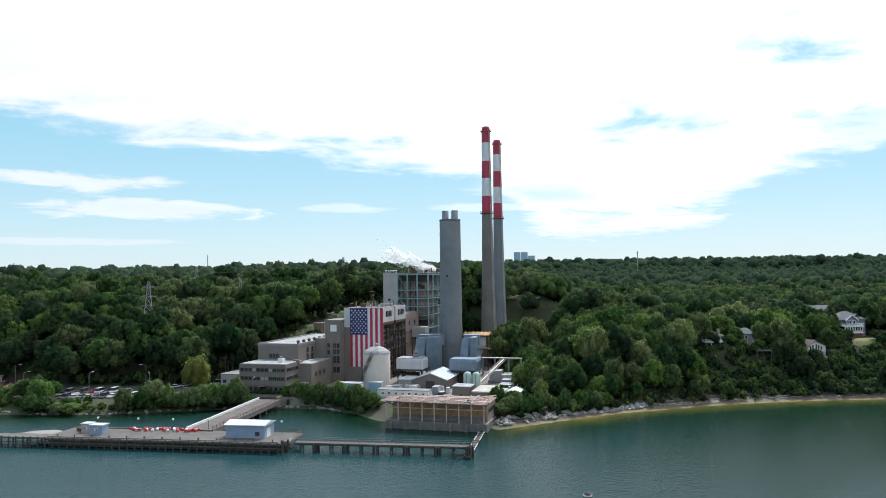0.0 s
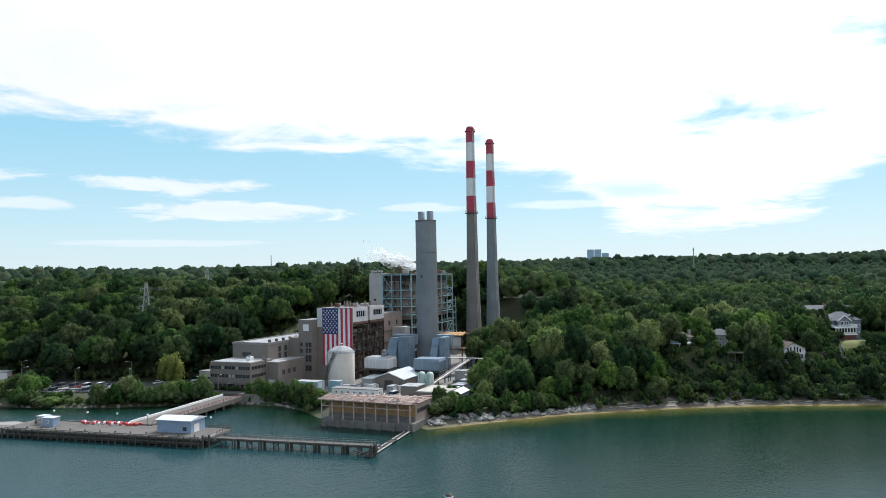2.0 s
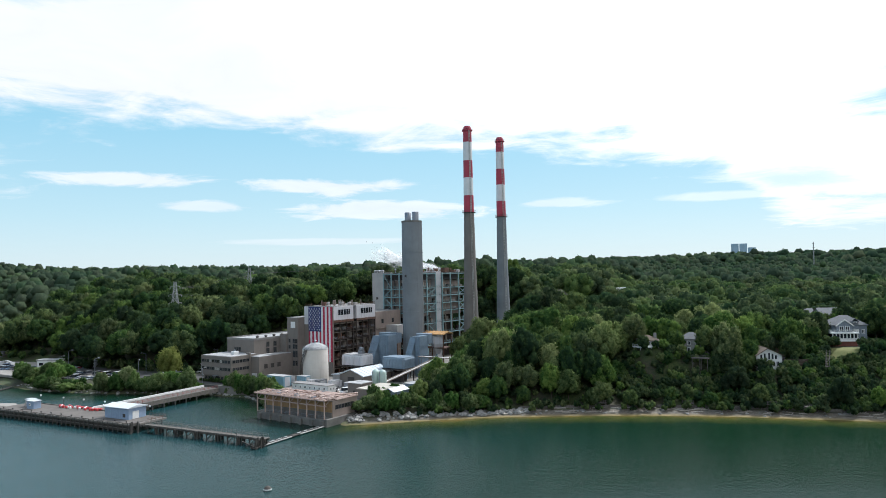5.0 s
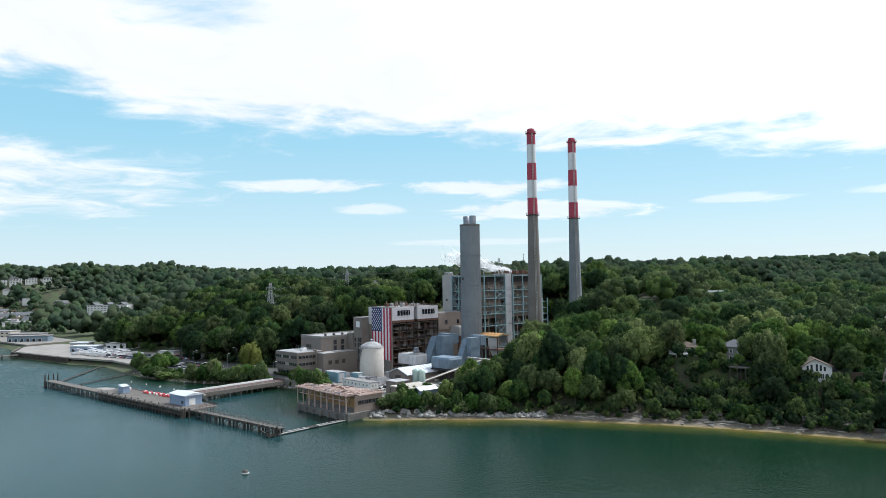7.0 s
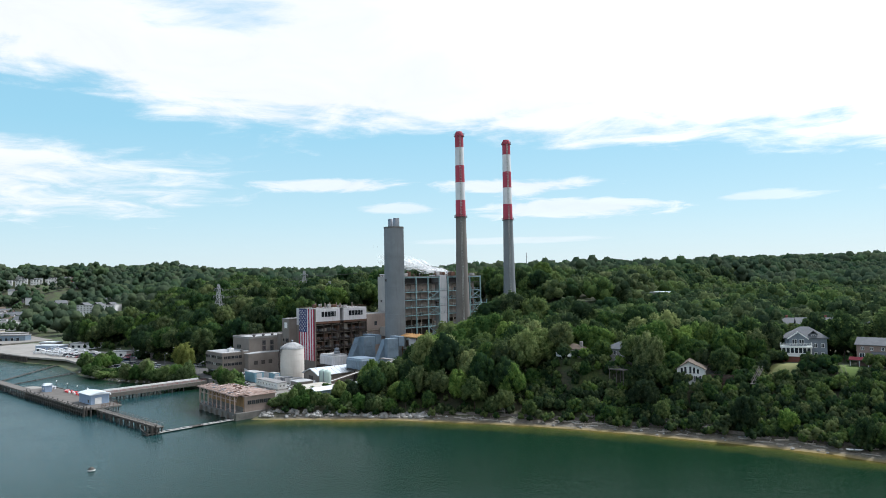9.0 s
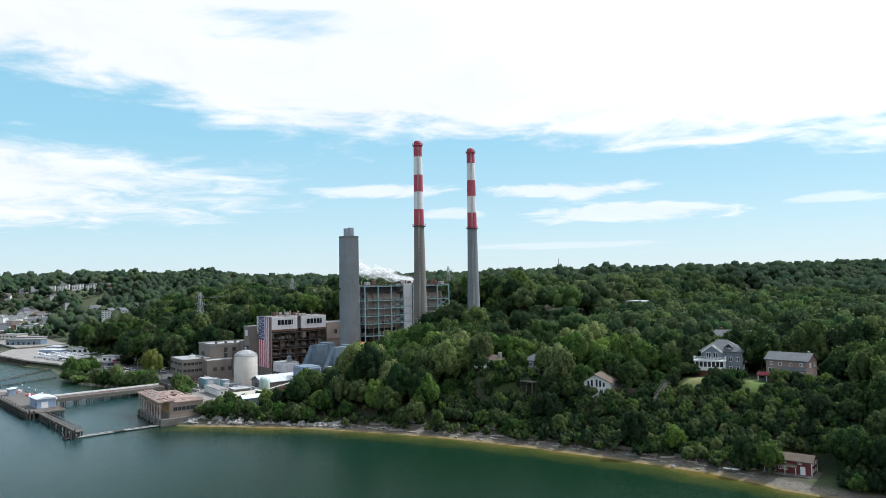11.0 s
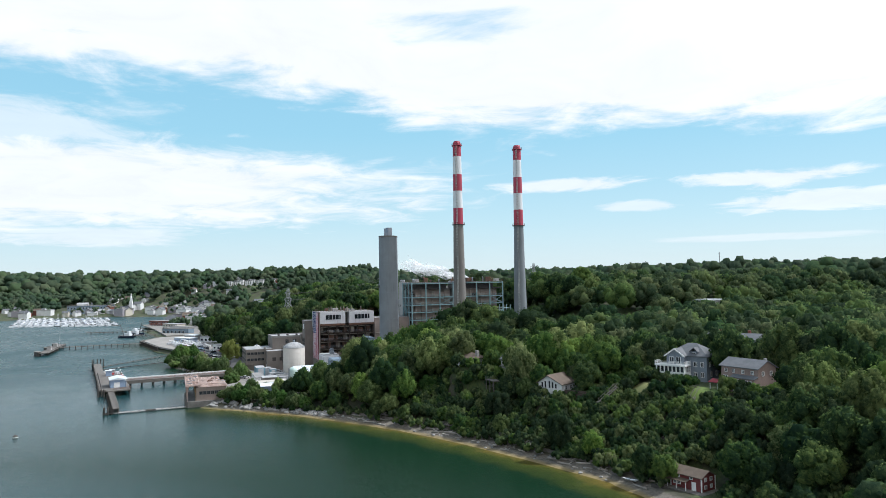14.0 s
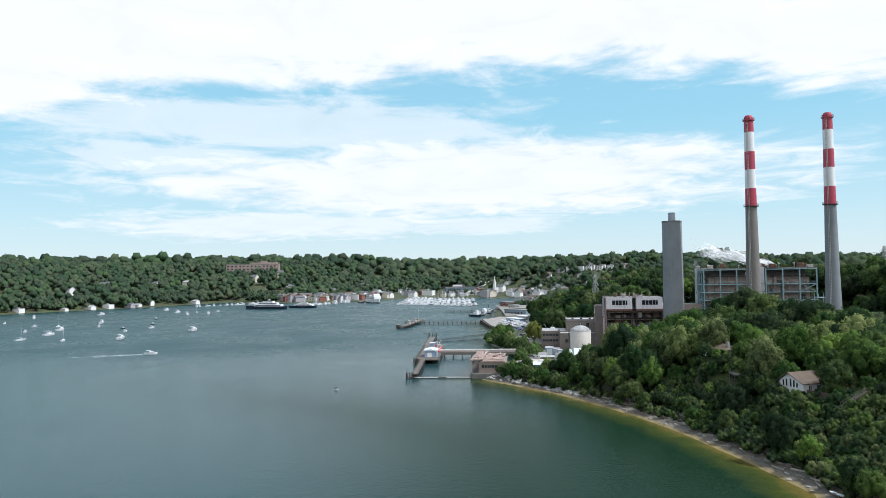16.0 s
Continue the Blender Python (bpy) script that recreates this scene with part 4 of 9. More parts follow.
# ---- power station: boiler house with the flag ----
# dark steel of the boiler houses, interior shade put into its colour
SHADED_STEEL = surface("shaded_dark_steel", (0.030, 0.024, 0.021), (0.055, 0.036, 0.028), 0.6, 0.8, metal=0.1)
boiler = thing("boiler_house", at_plan(-2.2, 0), "boiler house with rusty open steel floors and white penthouses", "building")
part("front_wall", Geo().chamfer(0, 0, 0, 18.5, 0.7, 33.0, 0.06), BRICK_TAN, boiler, "tan wall behind the flag")
part("core", Geo().chamfer(0, 0.72, 0, 12.4, 31.6, 32.6, 0.1), BRICK_TAN, boiler)
# dark panel added as the shade behind the open floors
part("boiler_front", Geo().box(12.42, 1.0, 0.5, 12.6, 31.4, 26.1), SHADED_STEEL, boiler, "dark panel standing in for shade behind the open floors")
part("corner_panel", Geo().box(-0.05, -0.06, 24.2, 2.7, 0.0, 32.9), PANEL_WHITE, boiler, "pale blue-white corner panel")
part("roof", Geo().box(0.4, 0.9, 32.6, 18.3, 31.4, 32.9), ROOF_GREY, boiler)
PENT = surface("white_penthouse_sheet", (0.60, 0.585, 0.60), (0.5, 0.48, 0.5), 0.4, 0.55, streaks=0.45, streak_col=(0.3, 0.22, 0.18))
for v0, v1 in ((0.75, 15.0), (17.2, 31.6)):
    pent = part("penthouse", Geo().chamfer(11.0, v0, 26.2, 18.4, v1, 32.7, 0.12), PENT, boiler, "white sheet-metal penthouse")
    part("window_band", Geo().box(18.38, v0 + 3.0, 28.6, 18.46, v1 - 2.6, 31.2), GLASS_DARK, pent, "dark window band")
    for k in range(5):
        part("mullion", Geo().box(18.4, v0 + 3.0 + 1.9 * k, 28.6, 18.54, v0 + 3.2 + 1.9 * k, 31.2), PENT, pent)
    part("skirt", Geo().box(18.3, v0, 25.2, 18.55, v1, 26.3), RUST_STEEL, pent)
for k, v in enumerate((1.0, 5.5, 10.2, 14.8, 17.4, 22.0, 26.7, 31.4)):
    part("column", Geo().box(17.9, v - 0.2, 0, 18.3, v + 0.2, 26.2), SHADED_STEEL, boiler)
for z in (4.2, 8.4, 12.6, 16.8, 21.0):
    part("floor_deck", Geo().box(12.6, 0.75, z, 18.2, 31.5, z + 0.16), SHADED_STEEL, boiler, "dark grating floor")
    g = Geo()
    railing(g, (18.15, 0.8, z + 0.3), (18.15, 31.4, z + 0.3), 1.1, 2.3, 0.09)
    part("handrail", g, STEEL_GREY if z > 12 else RUST_STEEL, boiler)
rb = random.Random(12)
DRUM = surface("lagged_pipe", (0.30, 0.26, 0.22), (0.17, 0.13, 0.1), 0.8, 0.6, metal=0.2, rand=0.3)
for z in (0.0, 4.5, 8.7, 12.9, 17.1, 21.3):
    for k in range(7):
        v, dv, h = 1.5 + 4.3 * k + rb.uniform(-0.5, 0.5), rb.uniform(1.2, 3.0), rb.uniform(1.2, 3.4)
        part("equipment", Geo().chamfer(13.0, v, z, rb.uniform(15.5, 17.2), v + dv, z + h, 0.15), DRUM if rb.random() < 0.6 else RUST_STEEL, boiler)
    part("pipe", Geo().beam((17.2, 1, z + 3.2), (17.2, 31, z + 3.2), rb.uniform(0.4, 0.7), sides=8), DRUM, boiler)
g = Geo()
railing(g, (0.3, 0.9, 32.9), (18.2, 0.9, 32.9), 1.1, 1.8, 0.08)
railing(g, (18.2, 0.9, 32.9), (18.2, 31.4, 32.9), 1.1, 1.8, 0.08)
part("roof_handrail", g, RUST_STEEL, boiler)
for k in range(16):
    x, y = rb.uniform(1, 16.5), rb.uniform(2, 30)
    if rb.random() < 0.55:
        part("roof_vent", Geo().turned([(0.35, 32.9), (0.35, 32.9 + rb.uniform(0.8, 2.4)), (0.2, 35.4)], 10, x, y), DRUM, boiler)
    else:
        part("roof_box", Geo().chamfer(x, y, 32.9, x + rb.uniform(1, 2.5), y + rb.uniform(1, 3), 33.6 + rb.uniform(0.2, 1.2), 0.1), RUST_STEEL if k % 2 else PANEL_GREY, boiler)

# the flag, hung upright: thirteen stripes, the canton over the first seven
FLAG_RED = surface("red_flag_cloth", (0.40, 0.026, 0.065), (0.34, 0.026, 0.055), 0.3, 0.85)
FLAG_WHITE = surface("white_flag_cloth", (0.66, 0.65, 0.67), (0.6, 0.59, 0.61), 0.3, 0.85)
FLAG_BLUE = surface("blue_flag_cloth", (0.035, 0.045, 0.16), (0.03, 0.04, 0.13), 0.3, 0.85)


def cloth(x0, x1, z0, z1, y):
    """A strip of hanging cloth with shallow folds and some thickness."""
    nx_, nz_ = max(2, round((x1 - x0) / 0.6)), 26
    g = Geo()
    for s in (0, 0.05):
        for j in range(nz_ + 1):
            for i in range(nx_ + 1):
                x, z = x0 + (x1 - x0) * i / nx_, z0 + (z1 - z0) * j / nz_
                g.v.append((x, y + s - 0.10 * math.sin(x * 0.9 + 0.25 * math.sin(z * 0.6)) * (1 - (z + 26) / 52) - 0.03 * math.sin(z * 1.7 + x), z))
    n1, off = nx_ + 1, (nx_ + 1) * (nz_ + 1)
    for j in range(nz_):
        for i in range(nx_):
            a = j * n1 + i
            g.f += [(a, a + 1, a + n1 + 1, a + n1), (off + a + n1, off + a + n1 + 1, off + a + 1, off + a)]
    return g


flag = thing("national_flag", at_plan(0.8, -0.32, 36.7), "huge stars and stripes flag hung upright on the wall", "flag")
FW, FH = 15.6, 26.0
for k in range(13):
    part("stripe", cloth(FW * k / 13, FW * (k + 1) / 13, -FH, -11.8 if k < 7 else 0, 0.0), FLAG_WHITE if k % 2 else FLAG_RED, flag, "white stripe" if k % 2 else "red stripe", True)
canton = part("canton", cloth(0, FW * 7 / 13, -11.8, 0, -0.03), FLAG_BLUE, flag, "blue star field", True)
star_pts = [((0.46 if k % 2 == 0 else 0.18) * math.sin(math.pi * k / 5), (0.46 if k % 2 == 0 else 0.18) * math.cos(math.pi * k / 5)) for k in range(10)]
star = Geo().add([(x, -0.03, z) for x, z in star_pts] + [(x, 0.03, z) for x, z in star_pts],
                 [tuple(range(10)), tuple(range(19, 9, -1))] + [(i, 10 + i, 10 + (i + 1) % 10, (i + 1) % 10) for i in range(10)]).mesh("star", FLAG_WHITE)
for i in range(9):
    for j in range(11):
        if (i + j) % 2 == 0:
            part("star", star, None, canton, at=(0.84 * (i + 1), -0.2, -0.98 * (j + 1)))
part("top_batten", Geo().beam((-0.2, 0, 0.1), (FW + 0.2, 0, 0.1), 0.18), STEEL_GREY, flag)

link = thing("link_building", at_plan(1, 32), "pinkish brick building between the boiler houses", "building")
part("wall", Geo().chamfer(0, 0, 0, 15, 20.8, 28.6, 0.12), BRICK_PINK, link)
part("roof", Geo().box(0.3, 0.3, 28.6, 14.7, 20.5, 28.75), ROOF_GREY, link)
for z in (8, 14, 20):
    part("pipe", Geo().beam((15.4, 0, z), (15.4, 20, z), 0.6, sides=8), DRUM, link)
window(link, 15.02, 5.5, 22.5, 1.6, 2.2, RIGHT)
window(link, 15.02, 14, 22.5, 1.6, 2.2, RIGHT)
hop = thing("hopper_house", at_plan(11, 40), "beige hopper house on steel legs", "hopper")
part("bin", Geo().chamfer(5.2, 0, 16.6, 12.5, 6, 21.4, 0.15), PANEL_GREY, hop, "beige sheet bin")
for x, y in ((5.6, 0.4), (12.1, 0.4), (5.6, 5.6), (12.1, 5.6)):
    part("leg", Geo().beam((x, y, 0), (x, y, 16.7), 0.4), RUST_STEEL, hop)
part("chute", Geo().beam((8.8, 3, 17), (8.8, 3, 12), 2.0, sides=6), RUST_STEEL, hop)

# ---- power station: the large boiler house in its teal steel frame ----
big = thing("large_boiler_house", at_plan(-3.4, 53), "large boiler house in an open teal steel frame", "building")
BW, BD, BH = 24.7, 58.0, 48.6
part("lift_shaft", Geo().chamfer(0, 0, 0, 7.8, 9, BH, 0.1), PANEL_GREY, big, "plain pale grey lift shaft")
part("shaft_window", Geo().box(2.6, -0.05, 34, 4.1, 0.02, 35.2), STEEL_DARK, big)
part("boiler_casing", Geo().chamfer(8.4, 2.9, 24, BW - 2.4, 24.5, 44.0, 0.2), BRICK_PINK, big, "pinkish boiler casing")
part("boiler_casing", Geo().chamfer(8.4, 33.5, 24, BW - 2.4, 55.0, 44.0, 0.2), BRICK_PINK, big, "pinkish boiler casing")
# dark boxes added to give the open lower frame its inner shade
for y0 in (6.0, 33.0):
    part("lower_casing", Geo().chamfer(9.0, y0, 0, BW - 6.5, y0 + 19.5, 23.9, 0.2), SHADED_STEEL, big, "dark box standing in for shade in the open lower frame")
part("rear_wall", Geo().box(0.2, 9.0, 0, 2.0, BD, 46), PANEL_GREY, big)
part("middle_shaft", Geo().chamfer(15, 26.2, 0, BW - 0.4, 31.6, BH + 0.3, 0.1), PANEL_WHITE, big, "pale middle shaft")
part("penthouse_floor", Geo().box(8.0, 0.3, 44.2, BW - 0.3, 26.0, 44.6).box(8.0, 31.8, 44.2, BW - 0.3, BD - 0.3, 44.6), STEEL_DARK, big)
# solid dark boxes painted as the shade of openings below the roof
for y0 in (5.0, 35.5):
    part("top_casing", Geo().chamfer(9.0, y0 - 2, 44.6, BW - 3, y0 + 17.5, 48.0, 0.15), STEEL_DARK, big, "dark box standing in for shade under the roof")
part("roof", Geo().box(7.9, 0.1, 48.1, BW, 26.1, 48.45).box(7.9, 31.7, 48.1, BW, BD, 48.45), ROOF_GREY, big)
LEVELS = (8.0, 14.0, 20.0, 26.6, 31.0, 35.2, 39.6, 47.6)
cols_f = (8.0, 13.4, 18.8, BW)
cols_e = (0.0, 8.6, 17.2, 25.6, 32.2, 40.8, 49.4, BD)
for x in cols_f:
    part("column", Geo().box(x - 0.28, -0.28, 0, x + 0.28, 0.28, 48.2), TEAL_STEEL, big)
for y in cols_e[1:]:
    part("column", Geo().box(BW - 0.28, y - 0.28, 0, BW + 0.28, y + 0.28, 48.2), TEAL_STEEL, big)
for z in LEVELS:
    part("beam", Geo().beam((8.0, 0, z), (BW, 0, z), 0.34, 0.5), TEAL_STEEL, big)
    part("beam", Geo().beam((BW, 0, z), (BW, 25.6, z), 0.34, 0.5), TEAL_STEEL, big)
    part("beam", Geo().beam((BW, 32.2, z), (BW, BD, z), 0.34, 0.5), TEAL_STEEL, big)
    if z < 47:
        part("walkway", Geo().box(8.2, 0.3, z + 0.3, BW - 0.3, 2.85, z + 0.42).box(BW - 2.35, 2.85, z + 0.3, BW - 0.3, BD, z + 0.42), STEEL_DARK, big)
        g = Geo()
        railing(g, (8.2, 0.3, z + 0.4), (BW, 0.3, z + 0.4), 1.1, 2.4, 0.07)
        railing(g, (BW, 0.3, z + 0.4), (BW, BD, z + 0.4), 1.1, 2.4, 0.07)
        part("handrail", g, TEAL_STEEL, big)
for k, z in enumerate(LEVELS[:-1]):
    z1 = LEVELS[k + 1]
    a = (8.0, -0.02, z) if k % 2 else (13.4, -0.02, z)
    b = (13.4, -0.02, z1) if k % 2 else (8.0, -0.02, z1)
    part("brace", Geo().beam(a, b, 0.3), TEAL_STEEL if k > 2 else PANEL_GREY, big)
    for y0, y1 in ((17.2, 25.6), (49.4, BD)) if k in (1, 3, 5) else ():
        part("brace", Geo().beam((BW + 0.02, y0, z), (BW + 0.02, y1, z1), 0.28), TEAL_STEEL, big)
        part("brace", Geo().beam((BW + 0.05, y1, z), (BW + 0.05, y0, z1), 0.28), TEAL_STEEL, big)
for k in range(40):
    x, y, z = BW - rb.uniform(1.7, 2.1), rb.uniform(2, BD - 3), LEVELS[rb.randrange(7)] + 0.42
    part("equipment", Geo().chamfer(x, y, z, x + 1.0, y + rb.uniform(0.8, 2.6), z + rb.uniform(0.8, 2.6), 0.1), DRUM if k % 3 else SHADED_STEEL, big)
for k in range(20):
    x, z = rb.uniform(8.6, 21), LEVELS[rb.randrange(7)] + 0.42
    part("equipment", Geo().chamfer(x, 1.2, z, x + rb.uniform(0.8, 2.4), 2.4, z + rb.uniform(0.8, 2.8), 0.1), DRUM if k % 3 else SHADED_STEEL, big)
for x in (10.5, 14.5, 17.5):
    part("downcomer", Geo().beam((x, 1.4, 4), (x, 1.4, 46), 0.7, sides=8), STEEL_DARK, big)
for y in (6, 13, 21, 37, 44, 52):
    part("downcomer", Geo().beam((BW - 1.3, y, 4), (BW - 1.3, y, 44), 0.6, sides=8), DRUM, big)
g = Geo()
for a, b in (((0.2, 0.2), (BW, 0.2)), ((BW, 0.2), (BW, BD)), ((0.2, 0.2), (0.2, 9))):
    railing(g, (*a, 48.5), (*b, 48.5), 1.1, 2.2, 0.08)
part("roof_handrail", g, RUST_STEEL, big)
for k in range(26):
    x, y = rb.uniform(9, BW - 2), rb.uniform(1, BD - 2)
    h = rb.uniform(0.7, 2.6)
    if k % 3:
        part("roof_vent", Geo().turned([(0.3, 48.45), (0.3, 48.45 + h), (0.55, 48.5 + h), (0.2, 49 + h)], 10, x, y), RUST_STEEL if k % 2 else STEEL_GREY, big)
    else:
        part("roof_box", Geo().chamfer(x, y, 48.45, x + rb.uniform(1, 3), y + rb.uniform(1, 3), 48.6 + h, 0.1), PANEL_GREY if k % 2 else RUST_STEEL, big)
for k in range(5):
    part("shaft_roof_fan", Geo().turned([(0.4, BH), (0.4, BH + 0.7), (0.7, BH + 0.8), (0.7, BH + 1.3), (0.2, BH + 1.5)], 10, 1.2 + 1.4 * k, 1.2), PANEL_WHITE, big)
stair = thing("outdoor_staircase", at_plan(21.4, 111.4), "open teal steel stair tower beside the boiler house", "stair tower")
for x, y in ((-5.5, 0), (0, 0), (-5.5, 4.6), (0, 4.6)):
    part("column", Geo().box(x - 0.2, y - 0.2, 0, x + 0.2, y + 0.2, 34), TEAL_STEEL, stair)
for k in range(9):
    z = 3.6 * k + 3
    part("landing", Geo().box(-5.5, 0, z, 0, 4.6, z + 0.2), TEAL_STEEL, stair)
    part("flight", Geo().beam((-5, 1 + 2.4 * (k % 2), z - 3), (-0.6, 1 + 2.4 * (k % 2), z), 1.2, 0.25), STEEL_DARK, stair)

# steam from a vent on the roof, drifting inland and tearing into wisps
def steam_material():
    def build(n):
        p = n.add("ShaderNodeNewGeometry").outputs["Position"]
        thick = n.add("ShaderNodeAttribute", {"attribute_name": "thick"}).outputs["Fac"]
        a = n.smooth(n.math("ADD", n.noise(p, 0.16, 3.0, 0.5), n.math("SUBTRACT", thick, 0.5)), 0.30, 0.86)
        front = n.add("ShaderNodeBsdfDiffuse", None, Color=(0.95, 0.95, 0.95, 1)).outputs[0]
        through_it = n.add("ShaderNodeBsdfTranslucent", None, Color=(1.0, 1.0, 1.0, 1)).outputs[0]
        white = n.add("ShaderNodeMixShader", None, i0=0.6, i1=front, i2=through_it).outputs[0]
        clear = n.add("ShaderNodeBsdfTransparent").outputs[0]
        return n.add("ShaderNodeMixShader", None, i0=a, i1=clear, i2=white).outputs[0]
    return material("steam", build)


STEAM = steam_material()
steam = thing("steam_plume", at_plan(15, 92, YARD + 48.4), "white steam drifting from a roof vent", "steam")
WAY = [((0, 0, 1.4), 1.0), ((-2.5, -5, 3.4), 2.0), ((-7, -14, 5.4), 3.0), ((-12, -25, 8.0), 3.9), ((-17, -35, 11.5), 4.4), ((-19, -39, 16.0), 3.4), ((-20.5, -41.5, 20.0), 1.6)]
for shell, inset in enumerate((1.0, 0.72, 0.45)):
    verts, faces, thick, rows_, n = [], [], [], 56, 22
    for i in range(rows_ + 1):
        f = i / rows_ * (len(WAY) - 1)
        k = min(int(f), len(WAY) - 2)
        (p, r0), (q, r1) = WAY[k], WAY[k + 1]
        e = f - k
        e = e * e * (3 - 2 * e) * 0.5 + e * 0.5
        c = Vector(p).lerp(Vector(q), e)
        r = (r0 + (r1 - r0) * e) * inset
        for j in range(n):
            a = 2 * math.pi * j / n
            lump = 1 + 0.2 * math.sin(3 * a + 0.45 * i + shell) + 0.2 * math.sin(0.6 * i - 2 * a + 2 * shell) + 0.05 * math.sin(6 * a - 0.8 * i)
            verts.append((c.x + r * lump * math.cos(a) * 0.9, c.y + r * lump * 0.45 * math.cos(a), c.z + r * lump * math.sin(a)))
            thick.append((0.62 - 0.5 * max(0.0, i / rows_ - 0.55) / 0.45) * (0.62, 0.8, 1.0)[shell])
    for i in range(rows_):
        faces += [(i * n + j, i * n + (j + 1) % n, (i + 1) * n + (j + 1) % n, (i + 1) * n + j) for j in range(n)]
    puff = raw_mesh("vapour", np.array(verts), np.array(faces), STEAM, ("thick", thick))
    puff.polygons.foreach_set("use_smooth", [True] * len(faces))
    tagged(part("vapour", puff, None, steam), kind="stuff")
part("vent_pipe", Geo().turned([(0.5, 0.04), (0.5, 1.6), (0.4, 1.6)], 12), RUST_STEEL, steam)


# ---- power station: ducts, fans, sheds and tanks in the yard ----
def duct(name, u, v, label, w=4.6, rw=5.8):
    t = thing(name, at_plan(u, v), label, "duct")
    slope = Geo().add([(0, -7, 4), (w, -7, 4), (w, -2, 4), (0, -2, 4), (0, 0, 18), (w, 0, 18), (w, 3, 18), (0, 3, 18)],
                      [(3, 2, 1, 0), (4, 5, 6, 7), (0, 1, 5, 4), (1, 2, 6, 5), (2, 3, 7, 6), (3, 0, 4, 7)])
    part("sloped_duct", slope, BLUE_STEEL, t, "sloped blue-grey duct")
    for k in range(5):
        f = k / 4
        part("stiffener", Geo().beam((-0.1, -7.1 + 7 * f, 4 + 14 * f), (w + 0.1, -7.1 + 7 * f, 4 + 14 * f), 0.25), BLUE_STEEL, t)
    part("riser", Geo().chamfer(w + 0.4, -1.5, 0, w + 0.4 + rw, 5, 18.6, 0.15), BLUE_STEEL, t, "upright blue-grey duct")
    for k in range(int(rw / 1.1) + 1):
        part("rib", Geo().box(w + 0.5 + 1.1 * k, -1.66, 1, w + 0.68 + 1.1 * k, -1.45, 18.2), BLUE_STEEL, t)
    for z in (5, 9.5, 14):
        part("flange", Geo().box(w + 0.25, -1.72, z, w + 0.55 + rw, 5.1, z + 0.25), BLUE_STEEL, t)
    part("cross_duct", Geo().chamfer(-0.5, 5.05, 14.5, w + 0.6 + rw, 8.6, 19.2, 0.15), BLUE_STEEL, t)
    for x in (0.4, w - 0.4):
        part("leg", Geo().beam((x, -4.5, 0), (x, -4.5, 5), 0.35), STEEL_DARK, t)
    g = Geo()
    railing(g, (-0.4, 5.2, 19.2), (w + 0.5 + rw, 5.2, 19.2), 1.1, 2, 0.08)
    part("handrail", g, STEEL_GREY, t)
    return t


duct("flue_duct", 26.2, 17.5, "blue-grey steel flue ducts leaning against the flue tower")
duct("flue_duct", 47.6, 19.0, "blue-grey steel flue ducts beside the flue tower", 3.4, 2.8)


def fan_house(u, v, mat, label, vent):
    t = thing("fan_house", at_plan(u, v), label, "fan house", "fan houses")
    part("casing", Geo().chamfer(0, 0, 6.2, 12.4, 9.0, 10.8, 0.7), mat, t)
    part("lid", Geo().chamfer(0.3, 0.3, 10.8, 12.1, 8.7, 11.0, 0.1), ROOF_PALE if vent else mat, t)
    for k in range(9):
        part("rib", Geo().box(12.4, 0.9 + 0.85 * k, 6.5, 12.55, 1.05 + 0.85 * k, 10.1), mat, t)
    for k in range(7):
        part("rib", Geo().box(1.2 + 1.6 * k, -0.15, 6.5, 1.35 + 1.6 * k, 0.0, 10.1), mat, t)
    for x in (0.8, 6.2, 11.6):
        for y in (0.8, 8.2):
            part("leg", Geo().beam((x, y, 0), (x, y, 6.4), 0.4), STEEL_DARK, t)
    part("fan_motor", Geo().chamfer(2, 2.5, 0, 9, 7, 4.2, 0.3), STEEL_DARK, t)
    part("deck", Geo().box(-0.6, -1.0, 5.6, 13.2, 9.6, 5.9), STEEL_DARK, t)
    if vent:
        part("exhaust_hood", Geo().chamfer(6.4, 4.5, 11.0, 8.8, 6.8, 12.4, 0.2).turned([(0.9, 12.4), (1.2, 12.8), (1.2, 13.6), (0.7, 14.0)], 14, 7.6, 5.6), STEEL_GREY, t)
    return t


fan_house(22.6, -1.5, PANEL_WHITE, "pale sheet-metal fan house on steel legs", True)
fan_house(46.8, -1.5, BLUE_STEEL, "blue-grey sheet-metal fan house on steel legs", False)
tarp = thing("covered_stack", at_plan(44.5, 33), "orange-tan covered equipment above the ducts", "cover")
TARP = surface("orange_tan_cover", (0.52, 0.31, 0.12), (0.36, 0.21, 0.09), 0.8, 0.8)
part("cover", Geo().gable(0, 0, 12.5, 8, 18.4, 1.1, 0.2, 0.4), TARP, tarp, "orange-tan cover")
for k in range(7):
    part("cover_rib", Geo().beam((0.4 + 1.95 * k, -0.2, 18.5), (0.4 + 1.95 * k, 4.0, 19.7), 0.3), TARP, tarp)
part("hopper", Geo().turned([(1.2, 8.5), (3.6, 13.5), (3.6, 17.2)], 4, 7.0, 3.0), PANEL_WHITE, tarp, "pale tapered hopper")
for x in (0.5, 12.0):
    for y in (0.5, 7.5):
        part("post", Geo().beam((x, y, 0), (x, y, 18.2), 0.4), RUST_STEEL, tarp)
part("deck", Geo().box(0, 0, 11.5, 12.5, 8, 11.8), RUST_STEEL, tarp)

